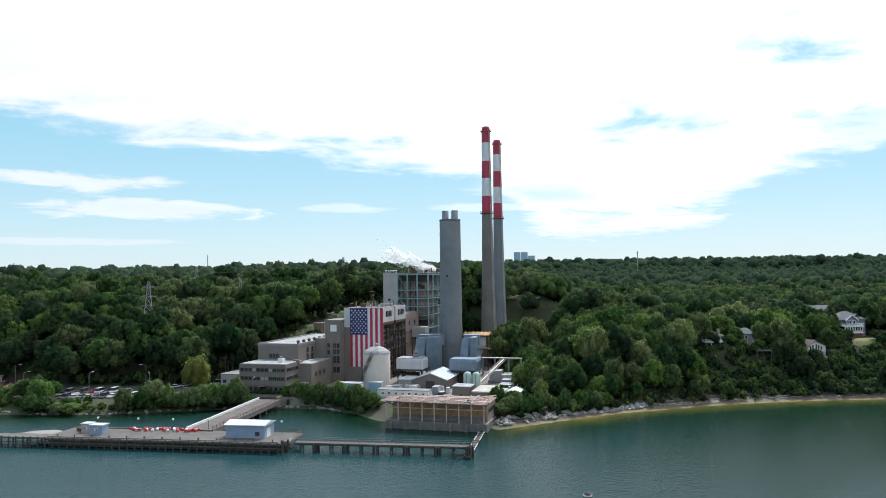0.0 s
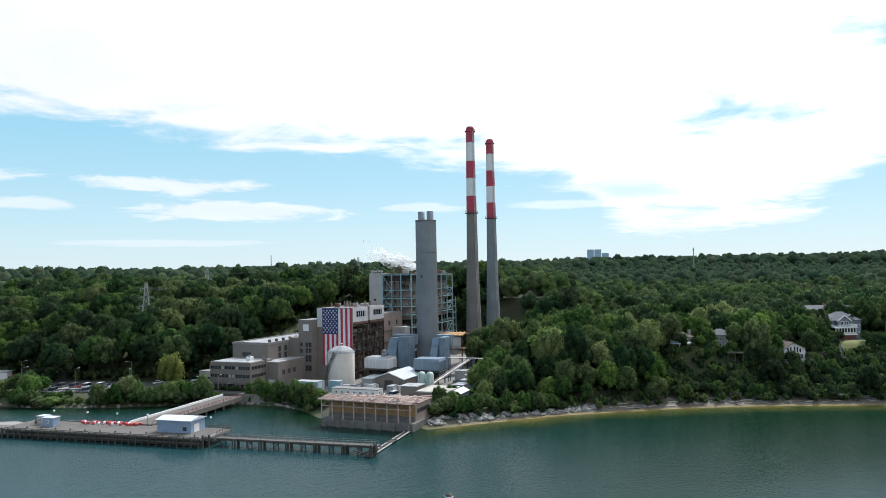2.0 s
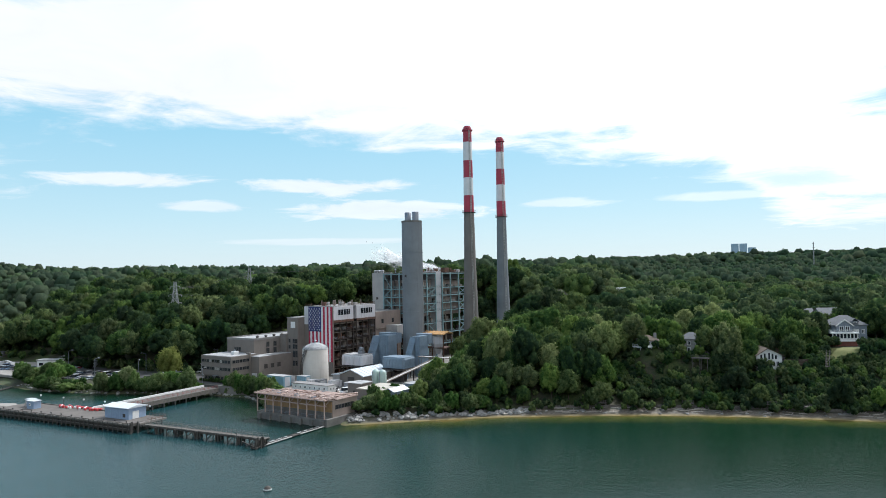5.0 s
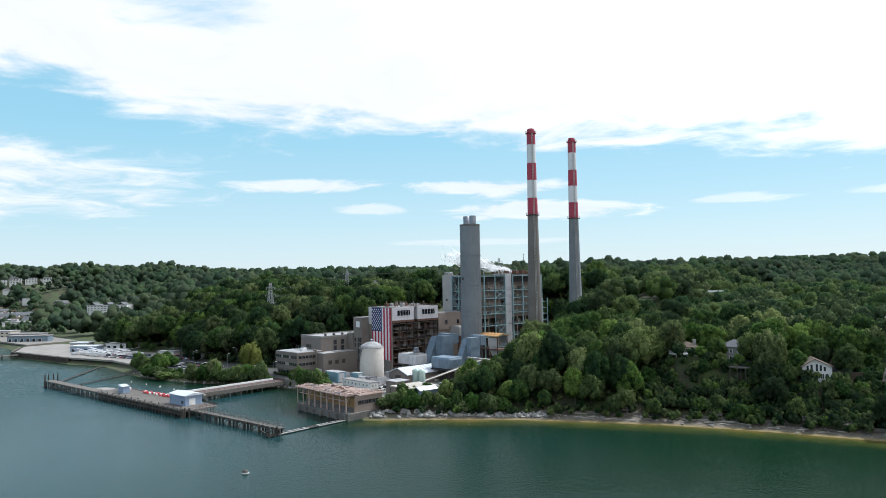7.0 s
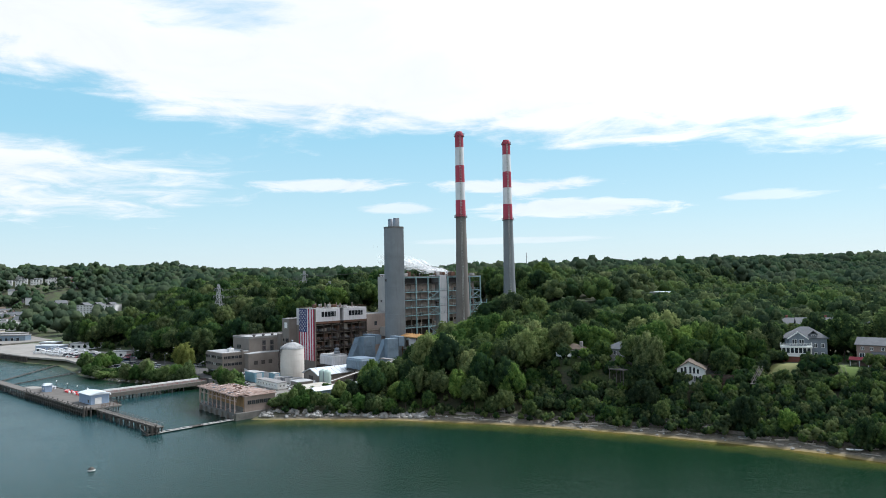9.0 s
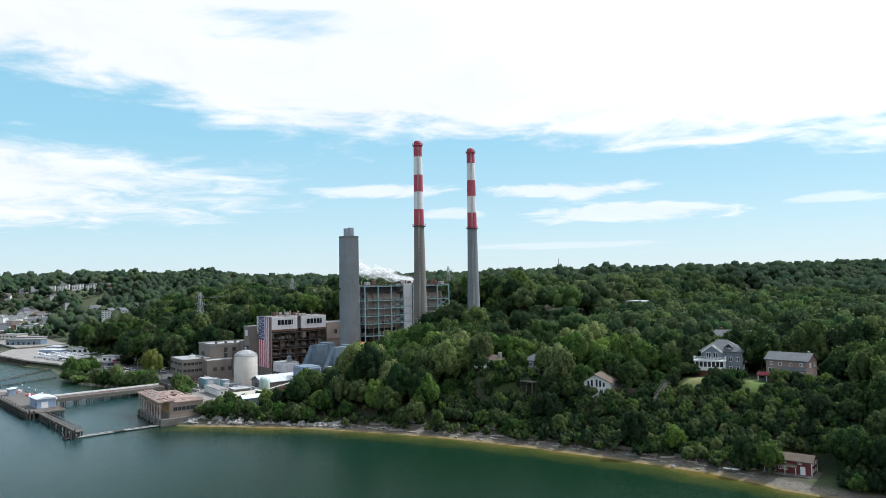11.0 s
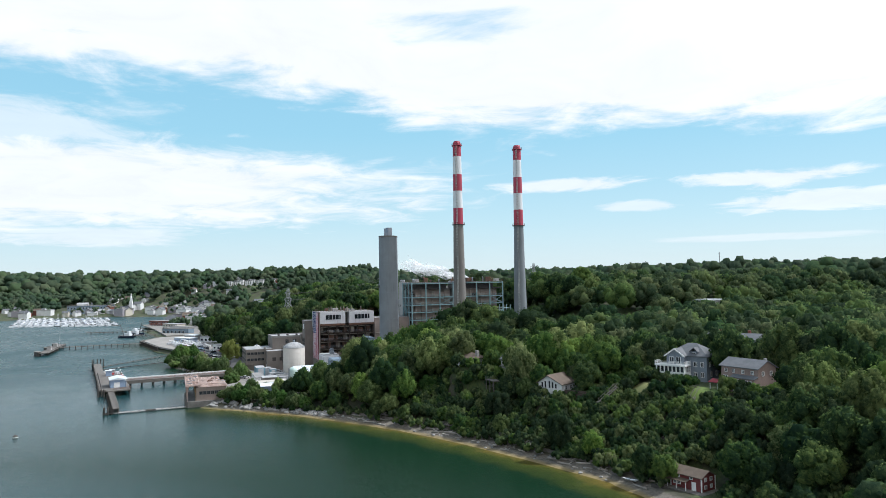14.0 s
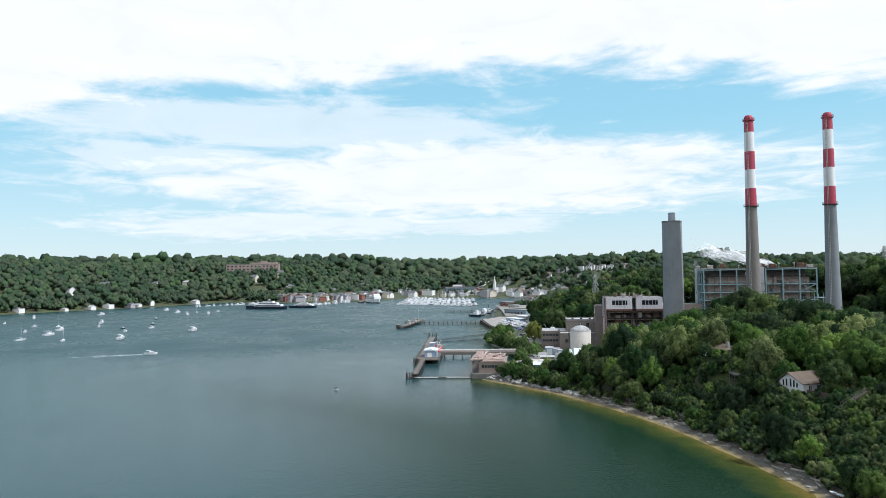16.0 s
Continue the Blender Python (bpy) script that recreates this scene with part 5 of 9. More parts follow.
tank = thing("storage_tank", at_plan(18.7, -14.1), "large white steel storage tank with a domed roof", "tank")
TANK = surface("cream_tank_paint", (0.54, 0.505, 0.46), (0.48, 0.445, 0.405), 0.3, 0.6, streaks=0.25)
part("shell", Geo().turned([(5.75, 0), (5.75, 14.4), (5.68, 14.5)], 48), TANK, tank, "cream painted shell", True)
part("dome", Geo().turned([(5.85, 14.4), (5.85, 14.65), (4.9, 15.6), (3.6, 16.5), (1.9, 17.2), (0.1, 17.45)], 48), ROOF_PALE, tank, "pale domed roof", True)
for z in (2.9, 5.8, 8.7, 11.6):
    part("seam", Geo().turned([(5.75, z), (5.79, z + 0.03), (5.79, z + 0.1), (5.75, z + 0.13)], 48), TANK, tank)
g, g2 = Geo(), Geo()
for k in range(30):
    a = -2.75 + 1.25 * k / 29
    z = 0.4 + 14.0 * k / 29
    p = (6.3 * math.cos(a), 6.3 * math.sin(a), z)
    g.box(p[0] - 0.5, p[1] - 0.35, z, p[0] + 0.5, p[1] + 0.35, z + 0.15)
    if k % 3 == 0:
        g2.beam((6.75 * math.cos(a), 6.75 * math.sin(a), z), (6.75 * math.cos(a), 6.75 * math.sin(a), z + 1.1), 0.08)
    if k < 29:
        b = -2.75 + 1.25 * (k + 1) / 29
        for off in (0.0, 1.1):
            g2.beam((6.75 * math.cos(a), 6.75 * math.sin(a), z + off), (6.75 * math.cos(b), 6.75 * math.sin(b), z + 0.48 + off), 0.1, 0.2)
part("tread", g, STEEL_DARK, tank, "spiral stair treads")
part("stair_rail", g2, STEEL_DARK, tank)
part("roof_vent", Geo().turned([(0.4, 17.4), (0.4, 18.1), (0.7, 18.2), (0.2, 18.6)], 14), STEEL_GREY, tank)
g = Geo()
for k in range(24):
    a, b = 6.2832 * k / 24, 6.2832 * (k + 1) / 24
    g.beam((5.6 * math.cos(a), 5.6 * math.sin(a), 14.6), (5.6 * math.cos(a), 5.6 * math.sin(a), 15.6), 0.06)
    g.beam((5.6 * math.cos(a), 5.6 * math.sin(a), 15.6), (5.6 * math.cos(b), 5.6 * math.sin(b), 15.6), 0.06)
part("roof_rail", g, STEEL_GREY, tank)

WHITE_METAL = surface("white_metal_roof", (0.62, 0.65, 0.68), (0.5, 0.53, 0.56), 0.3, 0.4, streaks=0.15)
shed = thing("workshop_shed", at_plan(36.9, -18), "tan workshop shed with a white metal gable roof", "shed")
SW = 13.2
part("wall", Geo().prism([(0, 0), (SW, 0), (SW, 19), (0, 19)], 0, 4.6), BRICK_TAN, shed)
part("gable", Geo().add([(0.1, 0, 4.6), (SW - 0.1, 0, 4.6), (SW / 2, 0, 7.0), (0.1, 19, 4.6), (SW - 0.1, 19, 4.6), (SW / 2, 19, 7.0)], [(0, 1, 2), (5, 4, 3), (0, 2, 5, 3), (2, 1, 4, 5), (0, 3, 4, 1)]), BRICK_TAN, shed)
part("roof", Geo().gable(0, 0, SW, 19, 4.7, 2.6, 0.8, 0.25, "y"), WHITE_METAL, shed, "white metal roof")
# flat panel on the wall, dark like the shade inside an open doorway
part("big_door", Geo().box(4.6, -0.06, 0, 8.4, 0.02, 4.0), STEEL_DARK, shed, "dark panel painted as the shade of an open doorway")
for k in range(9):
    part("roof_seam", Geo().beam((-0.7, -0.7 + 2.5 * k, 4.78), (SW / 2, -0.7 + 2.5 * k, 7.38), 0.1).beam((SW + 0.7, -0.7 + 2.5 * k, 4.78), (SW / 2, -0.7 + 2.5 * k, 7.38), 0.1), WHITE_METAL, shed)
for x in (-3.4, -1.6, 1.4, 9.6, 11.4):
    part("roller_bin", Geo().chamfer(x, -3.2, 0, x + 1.5, -1.4, 2.5, 0.1), PANEL_WHITE, shed, "white equipment cabinet")
lean = thing("lean_to", at_plan(31.2, -13), "low lean-to with a white roof beside the shed", "shed")
part("wall", Geo().box(-3.2, 0, 0, 2.2, 11, 3.4), PANEL_GREY, lean)
part("roof", Geo().box(-3.6, -0.5, 3.4, 2.4, 11.5, 3.65), WHITE_METAL, lean)


def container(u, v, w, d, h, mat, label, name="storage_container", turn=0.0, group="yard containers"):
    t = thing(name, at_plan(u, v, YARD, turn), label, "container", group)
    part("body", Geo().chamfer(0, 0, 0.15, w, d, h, 0.06), mat, t)
    part("roof", Geo().box(-0.06, -0.06, h, w + 0.06, d + 0.06, h + 0.1), ROOF_PALE, t)
    for k in range(int(w / 1.2)):
        part("rib", Geo().box(0.5 + 1.2 * k, -0.08, 0.3, 0.65 + 1.2 * k, 0.0, h - 0.2), mat, t)
    part("door", Geo().box(w, d * 0.2, 0.3, w + 0.06, d * 0.8, h - 0.4), PANEL_WHITE, t)
    part("skid", Geo().box(0.1, 0.1, 0, w - 0.1, d - 0.1, 0.15), STEEL_DARK, t)
    return t


TEAL_BOX = surface("teal_container_paint", (0.22, 0.36, 0.44), (0.17, 0.29, 0.37), 0.4, 0.5, streaks=0.25)
container(8.6, -34.0, 10.6, 4.6, 4.6, TEAL_BOX, "faded teal metal store beside the tank", "metal_store")
container(9.6, -29.2, 8.0, 3.4, 3.8, PANEL_WHITE, "white metal store beside the tank", "metal_store")
container(20.4, -27.5, 5.4, 3.0, 4.2, TEAL_BOX, "faded teal container below the tank")
for k, (u, v) in enumerate(((27.6, -28.5), (30.4, -26.6), (37.0, -25.4), (46.6, -26.2))):
    container(u, v, 2.4, 5.0, 2.9, PANEL_WHITE if k % 2 == 0 else STEEL_GREY, "pale site container in the yard", turn=0)
tr = thing("office_trailer", at_plan(28.0, -37.4), "long white office trailer with a grey roof", "trailer")
part("body", Geo().chamfer(0, 0, 0.5, 20.5, 4.4, 3.1, 0.08), FRAME_WHITE, tr)
part("roof", Geo().box(-0.2, -0.2, 3.1, 20.7, 4.6, 3.35), ROOF_GREY, tr, "grey roof")
part("skirting", Geo().box(0.1, 0.1, 0, 20.4, 4.3, 0.5), PANEL_GREY, tr)
for k in range(7):
    window(tr, 2.2 + 2.7 * k, -0.02, 1.4, 1.1, 1.0, FRONT, FRAME_WHITE)
for y in (1.4, 3.0):
    window(tr, 20.52, y, 1.3, 0.9, 1.1, RIGHT, FRAME_WHITE)
con = thing("pump_house", at_plan(57.6, -36), "small tan concrete pump house with a flat roof", "pump house")
part("wall", Geo().chamfer(0, 0, 0, 7.0, 7.0, 4.9, 0.1), BRICK_TAN, con)
part("roof", Geo().box(-0.2, -0.2, 4.9, 7.2, 7.2, 5.15), ROOF_PALE, con)
part("door", Geo().box(2.8, -0.06, 0, 4.0, 0.02, 2.2), STEEL_DARK, con)
VESSEL = surface("pale_green_vessel", (0.42, 0.52, 0.47), (0.35, 0.45, 0.41), 0.5, 0.5, streaks=0.2)
for k in range(2):
    ves = thing("pressure_vessel", at_plan(60.0 + 3.6 * k, -21.5), "pale green upright pressure vessel", "vessel", "green vessels")
    part("shell", Geo().turned([(1.5, 0.8), (1.6, 1.2), (1.6, 7.4), (1.2, 8.3), (0.3, 8.7)], 24), VESSEL, ves, smooth=True)
    part("skirt", Geo().turned([(1.3, 0), (1.3, 0.9)], 20), STEEL_DARK, ves)
    part("pipe", Geo().beam((0, -1.9, 0), (0, -1.9, 8.2), 0.25, sides=8), STEEL_GREY, ves)
slab = thing("flat_shed", at_plan(66.0, -40.5), "low shed with a pale stained flat roof", "shed")
SLAB = surface("stained_pale_roof", (0.5, 0.47, 0.41), (0.32, 0.29, 0.24), 0.35, 0.85)
part("wall", Geo().box(0.3, 0.3, 0, 11.5, 14.5, 3.8), BRICK_TAN, slab)
part("roof", Geo().chamfer(0, 0, 3.8, 12, 15, 4.2, 0.08), SLAB, slab, "pale stained roof")
bs = thing("blue_shed", at_plan(78.4, -39.0), "small blue-grey metal shed by the bank", "shed")
part("wall", Geo().box(0, 0, 0, 4.8, 9, 3.6), BLUE_STEEL, bs)
part("roof", Geo().gable(0, 0, 4.8, 9, 3.7, 1.2, 0.3, 0.15, "y"), WHITE_METAL, bs)
for k, (u, v, w, d, h) in enumerate(((69, 2, 6, 8, 4.2), (71, -8, 6, 6, 3.6), (62.5, 8, 5, 6, 5.0), (72, -19, 5, 7, 3.4))):
    container(u, v, w, d, h, BLUE_STEEL if k % 2 else PANEL_GREY, "blue-grey equipment shed in the yard", "equipment_shed", group="equipment sheds")
rack = thing("pipe_rack", at_plan(58.5, 10.0), "white pipe rack crossing the yard", "pipe rack")
for k in range(4):
    part("pipe", Geo().beam((0, 0.5 * k, 10.4), (18, 0.5 * k, 10.4), 0.35, sides=8), FRAME_WHITE if k % 2 else DRUM, rack)
for x in (0.5, 6, 12, 17.5):
    part("trestle", Geo().beam((x, -0.3, 0), (x, -0.3, 10.2), 0.3).beam((x, 1.9, 0), (x, 1.9, 10.2), 0.3).beam((x, -0.5, 10.1), (x, 2.1, 10.1), 0.3), STEEL_GREY, rack)
for k in range(3):
    part("branch_pipe", Geo().beam((9 + 1.0 * k, 0, 10.0), (4 + 1.0 * k, -32, 3.2), 0.4, sides=8), FRAME_WHITE if k == 1 else DRUM, rack)
ry = random.Random(31)
for k in range(26):
    u, v = ry.uniform(24, 76), ry.uniform(-32, 14)
    crate = thing("equipment_crate", at_plan(u, v, YARD, ry.uniform(-8, 8)), "small equipment crate in the power station yard", "crate", "yard crates")
    w, d, h = ry.uniform(1.0, 2.6), ry.uniform(1.0, 2.6), ry.uniform(0.8, 2.4)
    m = ry.choice((RUST_STEEL, STEEL_GREY, PANEL_WHITE, BLUE_STEEL, STACK_RED))
    part("body", Geo().chamfer(0, 0, 0.12, w, d, h, 0.08), m, crate)
    part("pallet", Geo().box(-0.1, -0.1, 0, w + 0.1, d + 0.1, 0.12), TIMBER_GREY, crate)

# ---- intake house on the water ----
RUST_ROOF = surface("rust_stained_roof", (0.20, 0.125, 0.10), (0.34, 0.27, 0.235), 0.9, 0.85, streaks=0.0)
OCHRE = surface("ochre_screen_panel", (0.36, 0.225, 0.105), (0.24, 0.15, 0.08), 0.5, 0.85, streaks=0.35)
FRAME_PINK = surface("pale_rusty_steel", (0.56, 0.45, 0.40), (0.40, 0.27, 0.22), 0.8, 0.7)
intake = thing("intake_house", at_plan(43.2, -69.5, 0), "rusty steel-framed water intake house on a concrete quay", "building")
IW = 34.4
part("quay", Geo().chamfer(0, 0, -3, IW + 0.6, 16.5, 2.6, 0.15), CONCRETE_DARK, intake, "stained concrete quay")
for k in range(7):
    part("pier", Geo().chamfer(1.5 + 5.2 * k, -0.9, -3, 2.7 + 5.2 * k, 0.02, 2.0, 0.1), CONCRETE_DARK, intake)
part("rear_house", Geo().chamfer(13.0, 3.6, 2.6, IW, 16.2, 8.2, 0.1), BRICK_PINK, intake, "pinkish brick house")
part("screen_wall", Geo().box(1.5, 3.4, 2.6, IW - 0.2, 3.58, 8.0), OCHRE, intake, "ochre screen wall")
part("lower_wall", Geo().box(1.5, 3.2, 2.6, IW - 0.2, 3.4, 4.3), CONCRETE_DARK, intake)
part("roof", Geo().add([(-0.6, -0.8, 9.2), (IW + 0.4, -0.8, 9.0), (IW + 0.4, 5.5, 9.5), (-0.6, 5.5, 9.7)] + [(-0.6, -0.8, 8.95), (IW + 0.4, -0.8, 8.75), (IW + 0.4, 5.5, 9.25), (-0.6, 5.5, 9.45)],
                       [(0, 1, 2, 3), (7, 6, 5, 4), (0, 4, 5, 1), (1, 5, 6, 2), (2, 6, 7, 3), (3, 7, 4, 0)]), RUST_ROOF, intake, "rust-stained canopy roof")
part("rear_roof", Geo().chamfer(12.6, 5.3, 8.2, IW + 0.4, 16.6, 8.6, 0.1), RUST_ROOF, intake, "rust-stained flat roof")
part("rear_deck", Geo().box(0.2, 5.3, 8.3, 12.5, 14.8, 8.6), RUST_ROOF, intake)
for k in range(9):
    x = 0.5 + 4.18 * k
    part("post", Geo().beam((x, 0.0, 2.6), (x, 0.0, 9.0), 0.34), FRAME_PINK, intake, "pale steel post")
    part("strut", Geo().beam((x, 0.4, 7.2), (x + 1.9, 0.4, 8.9), 0.16), FRAME_PINK, intake)
    part("rafter", Geo().beam((x, -0.6, 9.25), (x, 5.4, 9.75), 0.22), FRAME_PINK, intake)
for z in (8.75, 6.9):
    part("rail_beam", Geo().beam((0, 0.4, z), (IW, 0.4, z), 0.2, 0.3), FRAME_PINK, intake)
g = Geo()
railing(g, (0.2, 0.15, 2.6), (IW, 0.15, 2.6), 1.1, 1.6, 0.07)
part("handrail", g, STEEL_GREY, intake)
for k in range(6):
    window(intake, IW + 0.02, 5.6 + 1.6 * k, 5.2, 1.45, 1.5, RIGHT)
part("side_door", Geo().box(IW, 14.8, 2.6, IW + 0.07, 15.8, 4.8), STEEL_DARK, intake)
rr = random.Random(9)
for k in range(5):
    y = -0.5 + 1.35 * k
    part("roof_pipe", Geo().beam((-0.5, y, 9.5 + 0.085 * y), (IW + 0.3, y, 9.3 + 0.085 * y), 0.22, sides=6), FRAME_PINK, intake, "pale pipe along the roof")
for k in range(4):
    part("roof_pipe", Geo().beam((IW - 8.4 + 2.6 * k, 5.6, 8.95), (IW - 8.4 + 2.6 * k, 16.4, 8.95), 0.24, sides=6), FRAME_PINK, intake, "pale pipe across the roof")
for k in range(70):
    x, y = rr.uniform(0, IW - 3), rr.uniform(-0.4, 15)
    if x < 12 and y > 14:
        continue
    z = 9.32 + 0.08 * y if y < 5 else 8.62
    w, d = (rr.uniform(0.3, 0.8), rr.uniform(1.0, 2.6)) if k % 2 else (rr.uniform(1.0, 4.2), rr.uniform(0.2, 0.6))
    if y < 5 < y + d:
        d = 5 - y
    part("roof_plank", Geo().box(x, y, z, x + w, y + d, z + rr.uniform(0.1, 0.4)), (FRAME_PINK, RUST_STEEL, FRAME_PINK, STEEL_GREY)[k % 4], intake)
part("pipe_run", Geo().beam((IW - 5, 10, 9.2), (IW + 0.3, 16.4, 9.2), 0.45, sides=8), FRAME_PINK, intake)


# ---- paving, lawn, roads ----
LAWN = surface("mown_lawn", (0.115, 0.17, 0.03), (0.085, 0.13, 0.028), 0.3, 0.95, grain=5.0, bump=0.3)
CONC_PAVE = surface("pale_concrete_paving", (0.29, 0.27, 0.245), (0.21, 0.195, 0.175), 0.12, 0.92, grain=3.0)
DRY_GRASS = surface("dry_grass", (0.2, 0.19, 0.07), (0.12, 0.14, 0.04), 0.3, 0.95, grain=5.0, bump=0.3)


def paving(name, outline, z0, z1, mat, label, category, plan_axes=True):
    pts = [plan(*p) for p in outline] if plan_axes else outline
    ob = part(name, Geo().prism(pts, z0, z1), mat)
    return tagged(ob, label, category, kind="structure")


paving("pavement", [(-12, -43.5), (14, -40.5), (36, -45), (44, -54), (80, -53), (86, -40), (84, -5), (77, 18), (60, 60), (45, 60), (45, 128), (-5, 128), (-5, 40), (-12, 40)], 0.3, YARD, GRAVEL_YARD, "worn grey paving of the power station yard", "pavement")
paving("road", [(-160, -34), (-160, -46), (-70, -50), (-40, -50), (-14, -43.4), (-12, -43.4), (-12, -38), (-33, -38.4), (-35, -20), (-46, 0), (-58, 0), (-52, -28)], 0.3, YARD + 0.004, ASPHALT, "grey asphalt access road and parking", "road")
paving("parking_lot", [(-160, -48), (-100, -56), (-72, -52), (-72, -50.2), (-160, -46.2)], 0.3, YARD - 0.02, CONC_PAVE, "pale concrete parking lot", "parking lot")
paving("lawn", [(-11, -42.5), (6, -41), (6.5, -35), (-4, -33.5), (-9, -37)], YARD, YARD + 0.06, LAWN, "bright green mown lawn before the office", "lawn")
paving("waterside_lot", [(-268, 288), (-348, 295), (-384, 320), (-380, 345), (-300, 352), (-230, 330), (-180, 318), (-150, 300), (-180, 278), (-226, 290)], 2.6, 3.75, CONC_PAVE, "pale concrete lot behind a timber bulkhead", "lot", False)
paving("town_lot", [(-400, 330), (-530, 352), (-640, 366), (-640, 400), (-520, 400), (-400, 372)], 2.6, 3.7, GRAVEL_YARD, "grey waterfront lots of the town", "lot", False)
bulk = thing("bulkhead", pose(-268, 286.4, 0, 0, 0, 0), "dark timber bulkhead along the waterside lot", "bulkhead")
pts = [(0, 0), (-81, 6.2), (-118, 31.5)]
for (x0, y0), (x1, y1) in zip(pts, pts[1:]):
    n = int(math.hypot(x1 - x0, y1 - y0) / 2.5)
    part("sheeting", Geo().beam((x0, y0, 1.2), (x1, y1, 1.2), 0.3, 4.4), TIMBER_DARK, bulk)
    part("cap", Geo().beam((x0, y0, 3.55), (x1, y1, 3.55), 0.6, 0.3), TIMBER_GREY, bulk)
    for k in range(n + 1):
        f = k / n
        part("post", Geo().beam((x0 + (x1 - x0) * f, y0 + (y1 - y0) * f - 0.35, -2), (x0 + (x1 - x0) * f, y0 + (y1 - y0) * f - 0.35, 3.6), 0.4, sides=6), TIMBER_DARK, bulk)

# ---- dock, trestle pier, bridge ----
DECK = surface("worn_dock_concrete", (0.140, 0.124, 0.108), (0.09, 0.08, 0.072), 0.25, 0.9, grain=3.0)
DOCK = pose(-44.2, 199.6, 0, 0, 0, -9.42)
dock = thing("dock", DOCK, "long concrete dock on dark timber piles", "dock")
part("deck", Geo().chamfer(-76, 0.4, 2.1, 0, 14, 3.0, 0.1), DECK, dock, "worn concrete deck")
part("narrow_deck", Geo().chamfer(-136, 0.4, 2.3, -76.05, 4.6, 2.9, 0.1), TIMBER_GREY, dock, "silvered timber walkway")
part("end_pad", Geo().prism([(-88, 4.62), (-76.1, 4.62), (-76.1, 9), (-80, 10.5), (-86, 8.5)], 2.3, 2.95), CONC_PAVE, dock, "pale concrete pad")
part("platform", Geo().chamfer(0.05, 3, 2.3, 2.0, 14, 2.9, 0.1), TIMBER_GREY, dock)
part("stringer", Geo().box(-136, -0.1, 2.55, 0.6, 0.38, 3.0), TIMBER_GREY, dock, "timber rubbing strake")
part("low_strake", Geo().box(-136, 0.0, 1.25, 0.6, 0.3, 1.5), TIMBER_GREY, dock, "weathered lower strake")
pile_m = Geo().turned([(0.22, -4), (0.22, 3.1), (0.15, 3.2)], 8).mesh("post", TIMBER_DARK)
for k in range(55):
    part("post", pile_m, None, dock, at=(-135.5 + 2.5 * k, 0.05, 0))
for k in range(31):
    part("post", pile_m, None, dock, at=(-75 + 2.5 * k, 13.6, -0.3))
for k in range(12):
    part("post", pile_m, None, dock, at=(-135 + 5.0 * k, 4.3, -0.3))
# dark board added under the deck to stand in for its shade
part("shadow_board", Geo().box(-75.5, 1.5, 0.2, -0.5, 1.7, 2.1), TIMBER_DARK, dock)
for x, y in ((-136, 0.5), (-136, 4.5), (-134.5, 6), (-137, 2.5), (-133, -0.5), (1.5, -0.4), (0.5, 1), (2, 2)):
    part("dolphin_post", Geo().turned([(0.35, -4), (0.32, 3.6 if x > 0 else 5.8), (0.2, 3.8 if x > 0 else 6.0)], 8, x, y), TIMBER_DARK, dock)
for k in range(13):
    part("bollard", Geo().turned([(0.22, 2.95), (0.18, 3.5), (0.3, 3.6), (0.25, 3.75)], 10, -72 + 5.8 * k, 1.1), STEEL_DARK, dock)
part("kerb", Geo().box(-75, 0.5, 3.0, -0.5, 0.8, 3.25).box(-75, 13.6, 3.0, -36, 13.9, 3.3), TIMBER_GREY, dock)
g = Geo()
railing(g, (-6.5, 13.8, 2.9), (1.9, 13.8, 2.9), 1.1, 1.6, 0.1)
railing(g, (1.9, 6.2, 2.9), (1.9, 13.8, 2.9), 1.1, 1.6, 0.1)
part("handrail", g, RUST_STEEL, dock)

pier = thing("trestle_pier", DOCK, "narrow timber trestle pier with railings", "pier")
part("deck", Geo().chamfer(3.3, 3.6, 2.2, 56, 6.0, 2.5, 0.05), TIMBER_GREY, pier, "silvered plank deck")
part("girder", Geo().box(3.3, 3.7, 1.75, 56, 4.0, 2.2).box(3.3, 5.6, 1.75, 56, 5.9, 2.2), TIMBER_DARK, pier)
g = Geo()
railing(g, (3.5, 3.65, 2.5), (55.5, 3.65, 2.5), 1.1, 2.2, 0.09)
railing(g, (3.5, 5.95, 2.5), (55.5, 5.95, 2.5), 1.1, 2.2, 0.09)
part("handrail", g, TIMBER_GREY, pier)
bent = Geo()
for x, y in ((0, 0.5), (0, 3.3)):
    bent.beam((x, y, -4), (x, y, 2.2), 0.4, sides=6)
bent.beam((0, 0.2, 1.7), (0, 3.6, 1.7), 0.35).beam((0, 0.5, 0.1), (0, 3.3, 1.6), 0.2)
bent_m = bent.mesh("bent", TIMBER_DARK)
pile_one = Geo().beam((0, 0, -4), (0, 0, 2.3), 0.5, sides=6).mesh("timber_post", TIMBER_DARK)
for k in range(12):
    if k % 2 == 0:
        part("bent", bent_m, None, pier, at=(5.2 + 4.5 * k, 2.9, 0))
        continue
    for a in range(7):
        part("timber_post", pile_one, None, pier, at=(5.2 + 4.5 * k + 0.75 * math.cos(0.9 * a), 4.4 + 1.5 * math.sin(0.9 * a), 0))
for k in range(6):
    part("end_post", Geo().beam((55.5 + 0.9 * math.cos(k), 1.8 + 1.8 * math.sin(k), -4), (55.5 + 0.7 * math.cos(k), 1.8 + 1.6 * math.sin(k), 3.2), 0.45, sides=6), TIMBER_DARK, pier)
